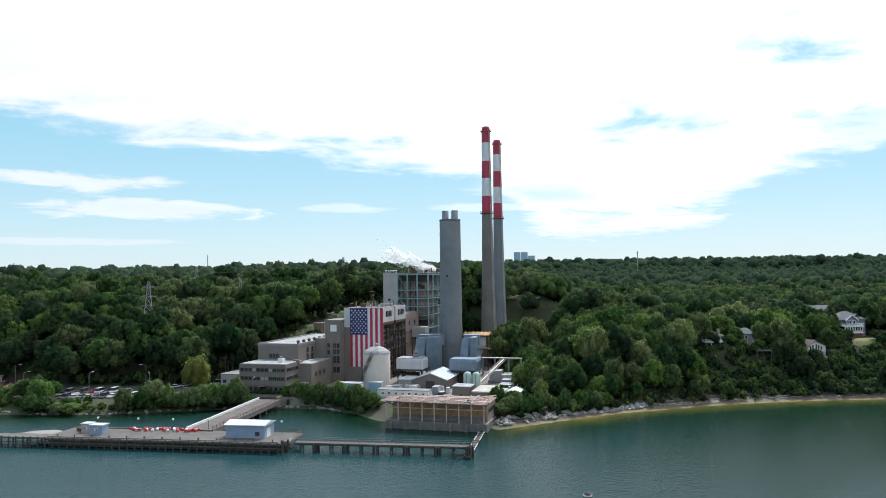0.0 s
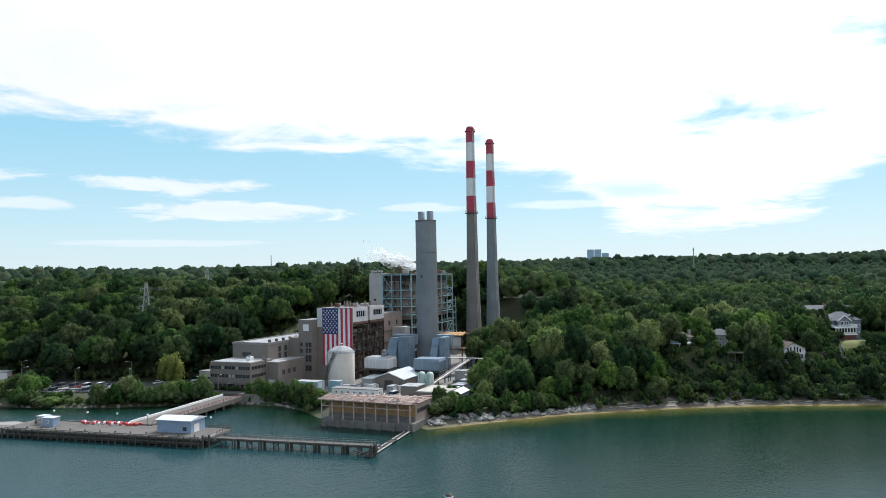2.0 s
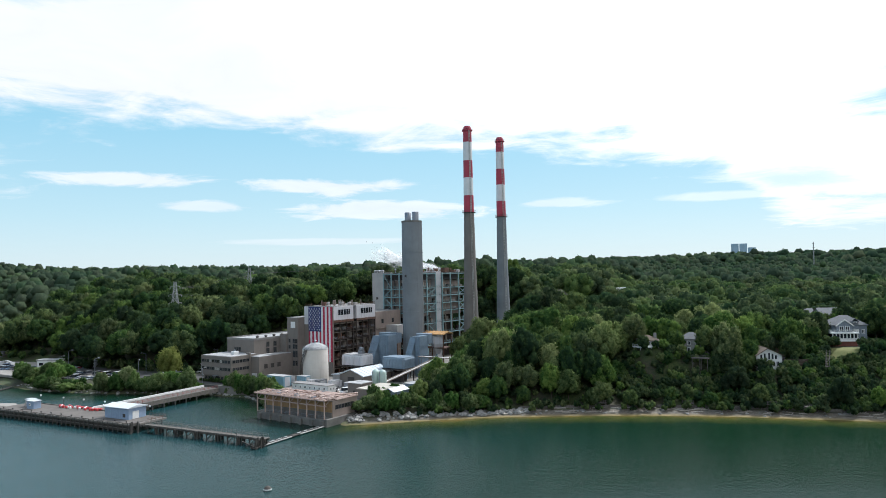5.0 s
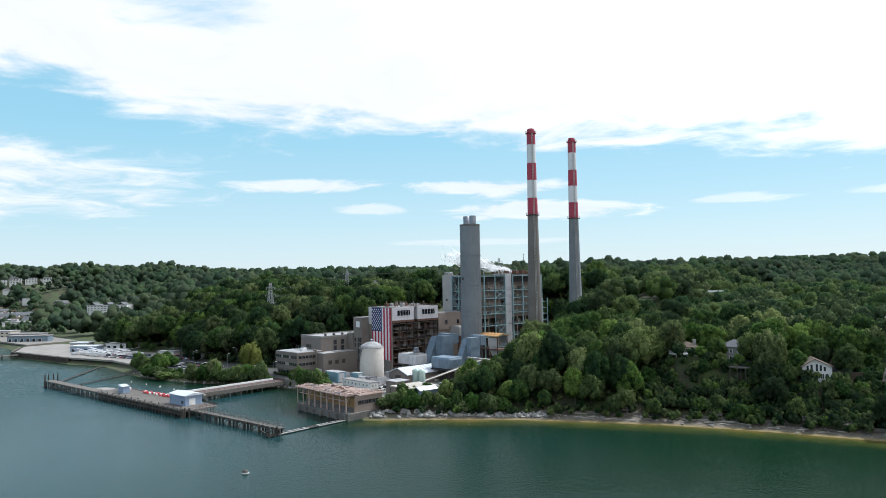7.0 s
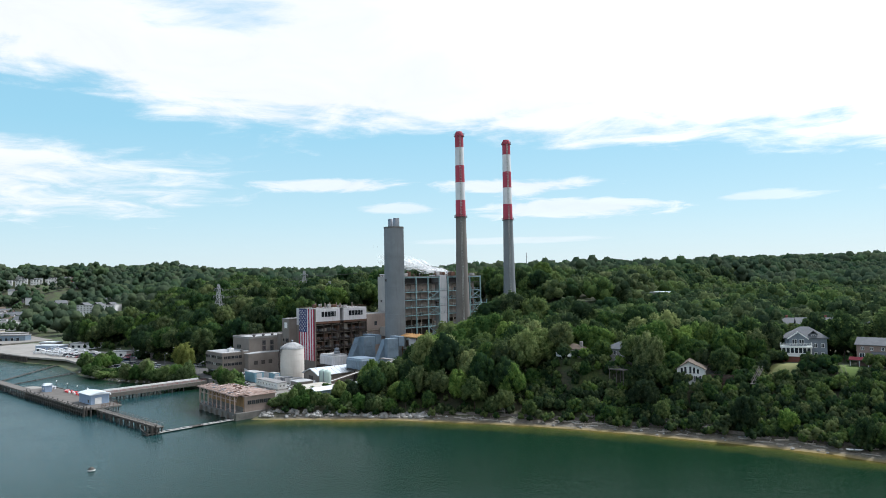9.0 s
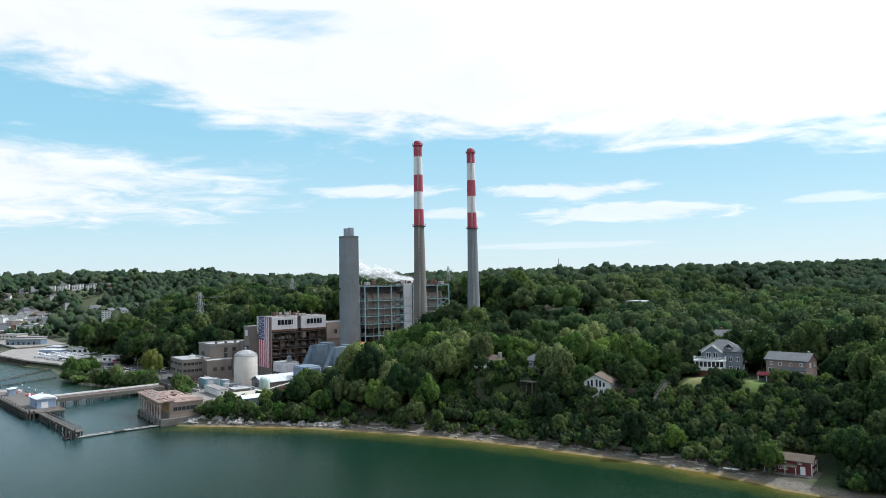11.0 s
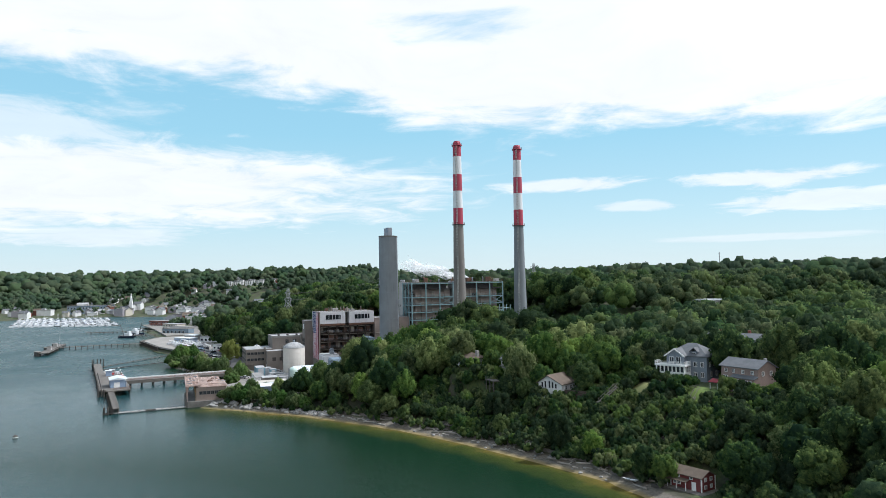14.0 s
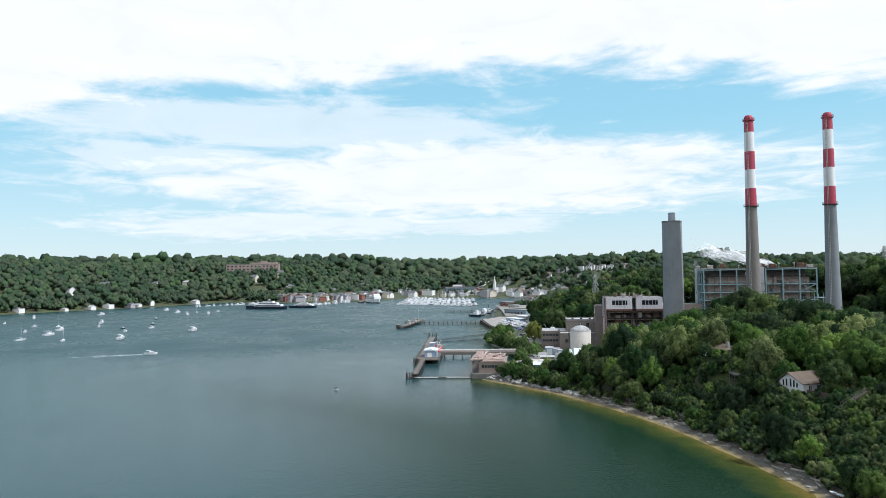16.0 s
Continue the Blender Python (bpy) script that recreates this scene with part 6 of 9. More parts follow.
part("end_brace", Geo().beam((51, 0.6, 0.3), (56, 0.6, 2.2), 0.3).beam((56, 0.5, 0.2), (50, 0.5, 1.8), 0.3), TIMBER_DARK, pier)

boom = thing("floating_boom", pose(9.6, 190.6, 0), "narrow floating boom of pale pipes closing off the intake", "boom")
BX, BY = 6.9, 36.0
part("walk", Geo().beam((0, 0, 0.35), (BX, BY, 0.35), 1.2, 0.2), TIMBER_DARK, boom, "dark plank walk")
for side in (-0.85, 0.85):
    for k in range(9):
        a, b = k / 9, (k + 0.97) / 9
        part("float", Geo().beam((BX * a + side, BY * a, 0.4), (BX * b + side, BY * b, 0.4), 0.42, sides=8), PANEL_GREY if k % 4 else TIMBER_DARK, boom, "pale float pipe" if k % 4 else "dark float pipe")
for k in range(12):
    f = (k + 0.5) / 12
    part("crossbar", Geo().beam((BX * f - 1.0, BY * f, 0.62), (BX * f + 1.0, BY * f, 0.62), 0.16), STEEL_DARK, boom)
for (x0, y0), (x1, y1) in (((-160, 221), (-178, 269)), ((-176, 224), (-229, 286))):
    b = thing("catwalk_boom", pose(x0, y0, 0), "thin dark catwalk from the dock to the shore", "boom")
    part("walk", Geo().beam((0, 0, 0.5), (x1 - x0, y1 - y0, 0.5), 1.0, 0.3), TIMBER_DARK, b)
    for k in range(10):
        f = (k + 0.5) / 10
        part("post", Geo().beam(((x1 - x0) * f, (y1 - y0) * f, -3), ((x1 - x0) * f, (y1 - y0) * f, 1.1), 0.3, sides=6), TIMBER_DARK, b)

FADED_RED = surface("faded_red_rail_paint", (0.24, 0.075, 0.07), (0.16, 0.06, 0.055), 0.8, 0.75)
bridge = thing("access_bridge", pose(-77.4, 218.2, 0, 0, 0, -99.5 + 180), "concrete access bridge from shore to dock", "bridge")
BL = 54.0
# local x runs from the dock to the shore, y to the left of that
part("deck", Geo().chamfer(0, -8.6, 2.6, BL, 0.4, 3.4, 0.1), DECK, bridge, "worn concrete deck")
part("parapet", Geo().chamfer(0, 0.0, 3.4, BL, 0.4, 4.2, 0.08), FRAME_WHITE, bridge, "white concrete parapet")
part("edge_girder", Geo().box(0, -8.8, 1.8, BL, -8.4, 3.5), TIMBER_GREY, bridge)
g = Geo()
railing(g, (0.5, -8.4, 3.4), (BL - 0.5, -8.4, 3.4), 1.1, 2.4, 0.12)
part("handrail", g, FADED_RED, bridge, "faded red railing")
for k in range(8):
    for y in (-8.0, -4.2, -0.4):
        part("post", Geo().beam((3 + 5.6 * k, y, -4), (3 + 5.6 * k, y, 2.6), 0.6, sides=8), CONCRETE_DARK, bridge)
    part("cap_beam", Geo().box(2.5 + 5.6 * k, -8.6, 1.9, 3.5 + 5.6 * k, 0.2, 2.6), CONCRETE_DARK, bridge)

SHED_BLUE = surface("pale_blue_siding", (0.27, 0.35, 0.48), (0.22, 0.29, 0.40), 0.5, 0.6, streaks=0.2)
ds = thing("dock_shed", DOCK @ pose(-19.0, 5.2, 3.0), "pale blue metal shed with a white roof on the dock", "shed")
part("wall", Geo().chamfer(0, 0, 0, 12.4, 7.2, 3.9, 0.06), SHED_BLUE, ds)
part("roof", Geo().add([(-0.4, -0.5, 3.95), (12.8, -0.5, 3.95), (12.8, 3.6, 4.75), (-0.4, 3.6, 4.75), (12.8, 7.7, 3.95), (-0.4, 7.7, 3.95), (-0.4, -0.5, 3.75), (12.8, -0.5, 3.75), (12.8, 7.7, 3.75), (-0.4, 7.7, 3.75)],
                       [(0, 1, 2, 3), (3, 2, 4, 5), (9, 8, 7, 6), (0, 6, 7, 1), (5, 4, 8, 9), (1, 7, 8, 4, 2), (0, 3, 5, 9, 6)]), WHITE_METAL, ds, "white low-pitched roof")
part("door", Geo().box(12.4, 1.6, 0.05, 12.46, 4.2, 2.6), FRAME_WHITE, ds)
part("vent", Geo().box(9.4, -0.06, 0.7, 10.8, 0.0, 1.9), STEEL_DARK, ds)
for k in range(10):
    part("seam", Geo().box(0.6 + 1.2 * k, -0.04, 0, 0.68 + 1.2 * k, 0.0, 3.6), SHED_BLUE, ds)
# faded mark as plain bars
part("faded_mark", Geo().box(1.2, -0.06, 2.2, 3.4, -0.03, 2.4).box(1.6, -0.06, 1.8, 3.0, -0.03, 2.0), TEAL_BOX, ds)
for x, y, w, d, h, m in ((-64, 5.0, 4.4, 3.0, 2.8, SHED_BLUE), (-68.5, 7.2, 3.0, 2.6, 2.7, PANEL_GREY)):
    b = thing("dock_booth", DOCK @ pose(x, y, 3.0), "small metal booth on the dock", "booth", "dock booths")
    part("wall", Geo().chamfer(0, 0, 0, w, d, h, 0.05), m, b)
    part("roof", Geo().box(-0.2, -0.2, h, w + 0.2, d + 0.2, h + 0.2), WHITE_METAL, b)
    window(b, w / 2, -0.02, 1.1, 1.0, 0.9, FRONT, FRAME_WHITE)
BUOY_RED = surface("red_plastic_float", (0.5, 0.05, 0.06), (0.4, 0.05, 0.05), 1.0, 0.5, rand=0.2)
float_red = Geo().turned([(0.1, 0), (0.45, 0.15), (0.45, 0.75), (0.1, 0.95)], 10).mesh("body", BUOY_RED)
float_white = Geo().turned([(0.1, 0), (0.45, 0.15), (0.45, 0.75), (0.1, 0.95)], 10).mesh("body", FRAME_WHITE)
rf = random.Random(5)
for k in range(40):
    x, y = -55 + 0.6 * k + rf.uniform(-0.4, 0.4), 12.0 + rf.uniform(-1.3, 1.3)
    f = thing("boom_float", DOCK @ pose(x, y, 3.0, 0, 0, rf.uniform(0, 360)), "stacked red and white boom float on the dock", "float", "boom floats")
    part("body", float_white if rf.random() < 0.3 else float_red, None, f)
for k in range(7):
    x, y = -70 + rf.uniform(-2, 6), 9 + rf.uniform(-1, 2)
    b = thing("dock_crate", DOCK @ pose(x, y, 3.0, 0, 0, rf.uniform(0, 90)), "small crate on the dock", "crate", "dock crates")
    part("body", Geo().chamfer(0, 0, 0, rf.uniform(0.8, 1.6), 1.2, rf.uniform(0.6, 1.3), 0.06), rf.choice((BUOY_RED, PANEL_WHITE, RUST_STEEL)), b)


def lamp_post(m, h, label, arm=1.8):
    t = thing("street_lamp", m, label, "street lamp", "street lamps")
    part("pole", Geo().beam((0, 0, 0), (0, 0, h), 0.2, sides=8), STEEL_GREY, t)
    part("arm", Geo().beam((0, 0, h), (arm, 0, h + 0.35), 0.13, sides=6), STEEL_GREY, t)
    part("lamp_head", Geo().chamfer(arm - 0.2, -0.2, h + 0.25, arm + 0.8, 0.2, h + 0.5, 0.08), PANEL_WHITE, t)


for k, x in enumerate((-66, -52, -40, -28, -4)):
    t = thing("dock_lamp", DOCK @ pose(x, 11.9, 3.0), "small white globe lamp on the dock", "lamp", "dock lamps")
    part("pole", Geo().beam((0, 0, 0), (0, 0, 3.4), 0.12, sides=6), STEEL_DARK, t)
    part("globe", Geo().turned([(0.05, 3.35), (0.3, 3.5), (0.36, 3.75), (0.25, 4.0), (0.05, 4.1)], 12), FRAME_WHITE, t, smooth=True)
for x, y, h, r in ((-173, 292, 8.5, 40), (-141, 283, 9, 80), (-190, 314, 9, 20), (-118, 287, 8, 120), (-72, 275, 7, 90), (-125, 300, 10, 200)):
    lamp_post(pose(x, y, YARD - 0.1, 0, 0, r), h, "grey street lamp beside the access road")

# ---- cars ----
TYRE = surface("tyre_rubber", (0.018, 0.018, 0.018), None, 2.0, 0.85)


def car(paint, van=False):
    t = thing("parked_car", pose(0, 0, -50), "", "car", "parked cars")
    L, W, H = (5.2, 1.95, 2.1) if van else (4.5, 1.8, 1.45)
    g = Geo()
    low = [(0, 0.3), (0.05, 0.75), (0.9, 0.92), (L - 0.6, 0.95), (L, 0.8), (L, 0.3)]
    def side(pts):
        n = len(pts)
        return g.add([(x - L / 2, -W / 2, z) for x, z in pts] + [(x - L / 2, W / 2, z) for x, z in pts],
                     [tuple(range(n)), tuple(range(2 * n - 1, n - 1, -1))] + [(i, n + i, n + (i + 1) % n, (i + 1) % n) for i in range(n)])
    side(low)
    part("body", g, paint, t)
    g = Geo()
    a0, a1, b0, b1 = (0.8, 1.3, L - 0.5, L - 0.15) if van else (1.0, 1.75, L - 1.2, L - 0.45)
    w = W / 2 - 0.12
    v = [(x - L / 2, s * (W / 2 - 0.03 if z < 1 else w), z) for s in (-1, 1) for x, z in ((a0, 0.93), (a1, H - 0.06), (b0, H - 0.06), (b1, 0.93))]
    g.add(v, [(0, 1, 2, 3), (7, 6, 5, 4), (0, 4, 5, 1), (1, 5, 6, 2), (2, 6, 7, 3)])
    part("glazing", g, GLASS_DARK, t, "dark glazing")
    part("roof", Geo().chamfer(a1 - L / 2 - 0.05, -w - 0.02, H - 0.08, b0 - L / 2 + 0.05, w + 0.02, H, 0.04), paint, t)
    for x in (0.8 - L / 2, L / 2 - 0.8):
        for s in (-1, 1):
            part("wheel", Geo().beam((x, s * (W / 2 - 0.22), 0.32), (x, s * (W / 2 + 0.02), 0.32), 0.64, sides=12), TYRE, t)
    return t


PAINTS = [("white", (0.75, 0.75, 0.75)), ("silver", (0.45, 0.46, 0.48)), ("black", (0.02, 0.02, 0.023)), ("dark red", (0.25, 0.015, 0.03)), ("blue-grey", (0.10, 0.15, 0.22)), ("grey", (0.16, 0.16, 0.17))]
CARS = []
for cname, c in PAINTS:
    paint = surface(cname.replace(" ", "_") + "_car_paint", c, tuple(v * 0.9 for v in c), 0.8, 0.28, metal=0.1, bump=0.02)
    for van in (False, True):
        CARS.append((cname, van, car(paint, van)))
rc = random.Random(21)
spots = []
for k in range(13):
    spots.append((-150 + 3.0 * k, 276.5 + 0.1 * k, 88))
for k in range(11):
    spots.append((-158 + 3.0 * k, 290.0, 90))
for k in range(9):
    spots.append((-112 + 2.9 * k, 300 + 3.2 * k if k < 4 else 308, 60))
for k in range(7):
    spots.append((-104 + 1.2 * k, 306 + 2.9 * k, 20))
spots += [(*plan(-8.5, -31), PTURN), (*plan(-3.5, -29.5), PTURN), (*plan(1.5, -27), PTURN + 20), (*plan(4.5, -21), PTURN + 80), (*plan(52, -31), 70), (*plan(46, -31.5), 10), (*plan(22, -40), PTURN + 85), (*plan(24.5, -42), PTURN + 85)]
COMMON = (0, 0, 0, 1, 1, 2, 2, 2, 3, 4, 4, 5, 8, 10, 10, 11, 6)
used = set()
for n_, (x, y, r) in enumerate(spots):
    if n_ < 40 and rc.random() < 0.16:
        continue
    pick = 3 * 2 + 1 if n_ == len(spots) - 8 else 1 if n_ == len(spots) - 4 else rc.choice(COMMON)
    cname, van, proto = CARS[pick]
    m = pose(x, y, YARD + 0.01, 0, 0, r + rc.uniform(-3, 3) + (180 if rc.random() < 0.5 else 0))
    if pick not in used:
        used.add(pick)
        proto.matrix_basis = m
        ob = proto
    else:
        ob = copy_thing(proto, m)
    tagged(ob, f"{cname} {'van' if van else 'saloon car'} parked on the asphalt")
for k, (cname, van, proto) in enumerate(CARS):
    if k not in used:
        proto.matrix_basis = pose(-200 - 3.2 * k, 308, 3.76, 0, 0, 90)
        tagged(proto, f"{cname} {'van' if van else 'saloon car'} parked on the waterside lot")
for k in range(30):
    cname, van, proto = CARS[rc.randrange(len(CARS))]
    x, y = (-176 - 3.1 * (k % 23), 300 + 13 * (k // 23)) if k < 30 else (-420 - 4 * (k - 30), 366)
    tagged(copy_thing(proto, pose(x, y, 3.76, 0, 0, 90 + rc.uniform(-4, 4))), f"{cname} {'van' if van else 'saloon car'} parked on the waterside lot")

def along(points, f):
    """A place along a polyline, f from 0 to 1, and its direction."""
    lens = [math.dist(a, b) for a, b in zip(points, points[1:])]
    s = f * sum(lens)
    for a, b, l in zip(points, points[1:], lens):
        if s <= l:
            return a[0] + (b[0] - a[0]) * s / l, a[1] + (b[1] - a[1]) * s / l, math.atan2(b[1] - a[1], b[0] - a[0])
        s -= l
    return (*points[-1], 0.0)


# ---- shrubs and single trees by the plant ----
SHRUB = leaf_material("shore_shrub_leaves", (0.034, 0.070, 0.024), (0.090, 0.150, 0.048), (0.22, 0.29, 0.10), 0.42)
shrub_crowns = [raw_mesh("crown", v, f, SHRUB, None, w) for v, f, w in NEAR[:5]]
pale_crown = raw_mesh("crown", *NEAR[2][:2], LEAF_PALE, None, NEAR[2][2])
dark_crown = crowns[4]
rsb = random.Random(17)


def shrub(x, y, r, tall, label, mesh=None, z=None, name="shrub", cat="shrub", group="shore shrubs"):
    t = thing(name, pose(x, y, ground_z(x, y) - 0.15 if z is None else z, 0, 0, rsb.uniform(0, 360)), label, cat, group)
    t.scale = (r, r, tall / 1.85)
    part("trunk", trunks[rsb.randrange(4)], None, t)
    part("crown", mesh or shrub_crowns[rsb.randrange(5)], None, t, at=(0, 0, 0.08))


for k in range(34):
    x = -156 + 2.6 * k + rsb.uniform(-1, 1)
    if -135 < x < -121 or x > -71 or k % 5 == 4:
        continue
    shrub(x, float(np.interp(x, [-156, -133, -114, -95, -80], [264.5, 263, 264, 267.5, 270.5])) + (rsb.uniform(-0.6, 0.8) if k % 2 else rsb.uniform(1.5, 5.0)), rsb.uniform(2.4, 5.0), rsb.uniform(4.5, 12.0), "bushy green shrub on the harbour bank")
for k in range(12):
    shrub(-185 + 5 * k * 0.6 + rsb.uniform(-2, 2), 276 + rsb.uniform(-2, 5), rsb.uniform(3.2, 5.0), rsb.uniform(6, 9.5), "bushy green shrub on the harbour bank")
for k in range(17):
    f = k / 16
    shrub(-57 + 33 * f + rsb.uniform(-1, 1), 271.5 - 14 * f * f + rsb.uniform(-0.5, 3.0), rsb.uniform(2.8, 4.6), rsb.uniform(6.0, 9.5), "bushy green shrub on the stony bank by the intake")
bx_, by_ = [], []
SCRUB_LINE = [(-24, 250), (-30, 258), (-42, 267), (-60, 270.5), (-80, 270), (-95, 267), (-114, 263.5), (-133, 262.5), (-153, 264), (-178, 272)]
for k in range(190):
    x, y, a = along(SCRUB_LINE, rsb.random())
    o = rsb.uniform(1.2, 7.5)
    if not (-76 < x < -58 or (-134 < x < -123 and o > 3)):
        bx_.append(x + rsb.uniform(-1, 1)), by_.append(y + o)
forest("bank_scrub", (np.array(bx_), np.array(by_), np.array(by_)), MID, (0.9, 2.3), 33, SHRUB, "low green scrub and grasses on the harbour bank", (-0.1, 0.1))
shrub(-97.8, 284, 6.3, 16.0, "spreading pale yellow-green tree beside the parking", pale_crown, name="broadleaf_tree", cat="tree", group="single trees")
shrub(-27.5, 258, 3.6, 10.2, "dark green tree beside the intake house", dark_crown, name="broadleaf_tree", cat="tree", group="single trees")
for u in range(11):
    shrub(*plan(-32 + 1.9 * u, -37.6), rsb.uniform(0.8, 1.3), rsb.uniform(1.2, 2.2), "low green shrub before the office", z=YARD - 0.05, group="office shrubs")
for k in range(9):
    shrub(*plan(79 + rsb.uniform(-3, 6), -52 + 3.2 * k), rsb.uniform(2.2, 3.6), rsb.uniform(4, 7.5), "bushy green shrub on the bank beside the yard", group="bank shrubs")
for k in range(16):
    shrub(24 + 2.6 * k + rsb.uniform(-1, 1), 235.5 + 1.25 * k + rsb.uniform(0, 3), rsb.uniform(2.2, 3.6), rsb.uniform(4, 7.5), "bushy green shrub above the stony shore", group="bank shrubs")

# ---- stones of the bank, driftwood, bulkhead on the beach ----
ROCK = surface("grey_shore_rock", (0.30, 0.29, 0.275), (0.2, 0.195, 0.185), 1.5, 0.9, rand=0.3, bump=0.5)


def rock_mesh(seed):
    r = random.Random(seed)
    g = Geo()
    n = 7
    rings = [(0.25, 0), (0.55, 0.15), (0.5, 0.4), (0.2, 0.6)]
    pts = [(q * r.uniform(0.75, 1.3) * math.cos(6.283 * j / n), q * r.uniform(0.75, 1.3) * math.sin(6.283 * j / n), z * r.uniform(0.8, 1.2)) for q, z in rings for j in range(n)]
    g.add(pts, [tuple(range(n - 1, -1, -1)), tuple(range(3 * n, 4 * n))] + [(k * n + i, k * n + (i + 1) % n, (k + 1) * n + (i + 1) % n, (k + 1) * n + i) for k in range(3) for i in range(n)])
    return g.mesh("stone", ROCK)


rocks = [rock_mesh(k) for k in range(8)]


rip = thing("stone_revetment", pose(0, 0, 0), "grey boulders heaped along the bank", "revetment")
BANK = [(22, 228.5), (45, 241), (68, 252.5), (80, 257)]
for k in range(230):
    x, y, a = along(BANK, rsb.random())
    o = rsb.uniform(0.5, 4.6)
    x, y = x - math.sin(a) * o, y + math.cos(a) * o
    s = rsb.uniform(0.7, 1.9)
    ob = part("stone", rocks[rsb.randrange(8)], None, rip, at=pose(x, y, ground_z(x, y) - 0.15, 0, 0, rsb.uniform(0, 360)))
    ob.scale = (s, s, s)
rip2 = thing("stone_revetment", pose(0, 0, 0), "pale stones along the harbour bank", "revetment")
BANK2 = [(-30, 257.5), (-42, 266.5), (-60, 270), (-80, 269.5), (-95, 266.5), (-114, 263), (-133, 262), (-153, 263.5), (-178, 272)]
for k in range(90):
    x, y, a = along(BANK2, rsb.random())
    o = rsb.uniform(0.1, 2.2)
    x, y = x + math.sin(a) * -o, y + o
    s = rsb.uniform(0.6, 1.4)
    ob = part("stone", rocks[rsb.randrange(8)], None, rip2, at=pose(x, y, ground_z(x, y) - 0.15, 0, 0, rsb.uniform(0, 360)))
    ob.scale = (s, s, s)
BEACH = [(60, 247.6), (68, 251), (97, 260), (120, 266), (150, 270), (180, 271), (208, 271), (220, 268)]
WOOD = surface("bleached_driftwood", (0.36, 0.33, 0.29), (0.24, 0.21, 0.18), 1.5, 0.9, rand=0.3)
for k in range(70):
    x, y, a = along(BEACH, rsb.random())
    o = rsb.uniform(2.2, 6.5)
    x, y = x - math.sin(a) * o, y + math.cos(a) * o
    t = thing("driftwood_log", pose(x, y, ground_z(x, y) + 0.05, 0, 0, math.degrees(a) + rsb.uniform(-35, 35)), "bleached driftwood log lying on the beach", "log", "driftwood")
    l, r = rsb.uniform(1.2, 5.0), rsb.uniform(0.12, 0.3)
    part("log", Geo().beam((-l / 2, 0, r * 0.6), (l / 2, rsb.uniform(-0.3, 0.3), r * 0.8), 2 * r, sides=7), WOOD, t)
    if l > 2.5:
        part("branch", Geo().beam((0.2 * l, 0, r * 0.7), (0.35 * l, 0.8, r + 0.5), r * 0.8, sides=5), WOOD, t)
for k in range(60):
    x, y, a = along(BEACH, rsb.random())
    o = rsb.uniform(0.6, 6.0)
    x, y = x - math.sin(a) * o, y + math.cos(a) * o
    s = rsb.uniform(0.4, 1.1)
    t = thing("beach_stone", pose(x, y, ground_z(x, y) - 0.08, 0, 0, rsb.uniform(0, 360)), "grey stone lying on the sandy beach", "stone", "beach stones")
    t.scale = (s, s, s * 0.8)
    part("stone", rocks[rsb.randrange(8)], None, t)
wall_b = thing("beach_bulkhead", pose(0, 0, 0), "weathered timber bulkhead at the back of the beach", "bulkhead")
for a, b in zip(np.linspace(0.12, 0.97, 40)[:-1], np.linspace(0.12, 0.97, 40)[1:]):
    x0, y0, t0 = along(BEACH, float(a))
    x1, y1, t1 = along(BEACH, float(b))
    p, q = (x0 - math.sin(t0) * 6.8, y0 + math.cos(t0) * 6.8), (x1 - math.sin(t1) * 6.8, y1 + math.cos(t1) * 6.8)
    part("panel", Geo().beam((*p, 1.5), (*q, 1.5), 0.22, 1.9), TIMBER_GREY, wall_b)
    part("post", Geo().beam((p[0], p[1] - 0.25, 0), (p[0], p[1] - 0.25, 2.7), 0.28, sides=6), TIMBER_GREY, wall_b)

# ---- pylons and wires ----
PYLON = surface("galvanised_lattice", (0.36, 0.37, 0.37), (0.28, 0.29, 0.29), 1.0, 0.6, metal=0.3)


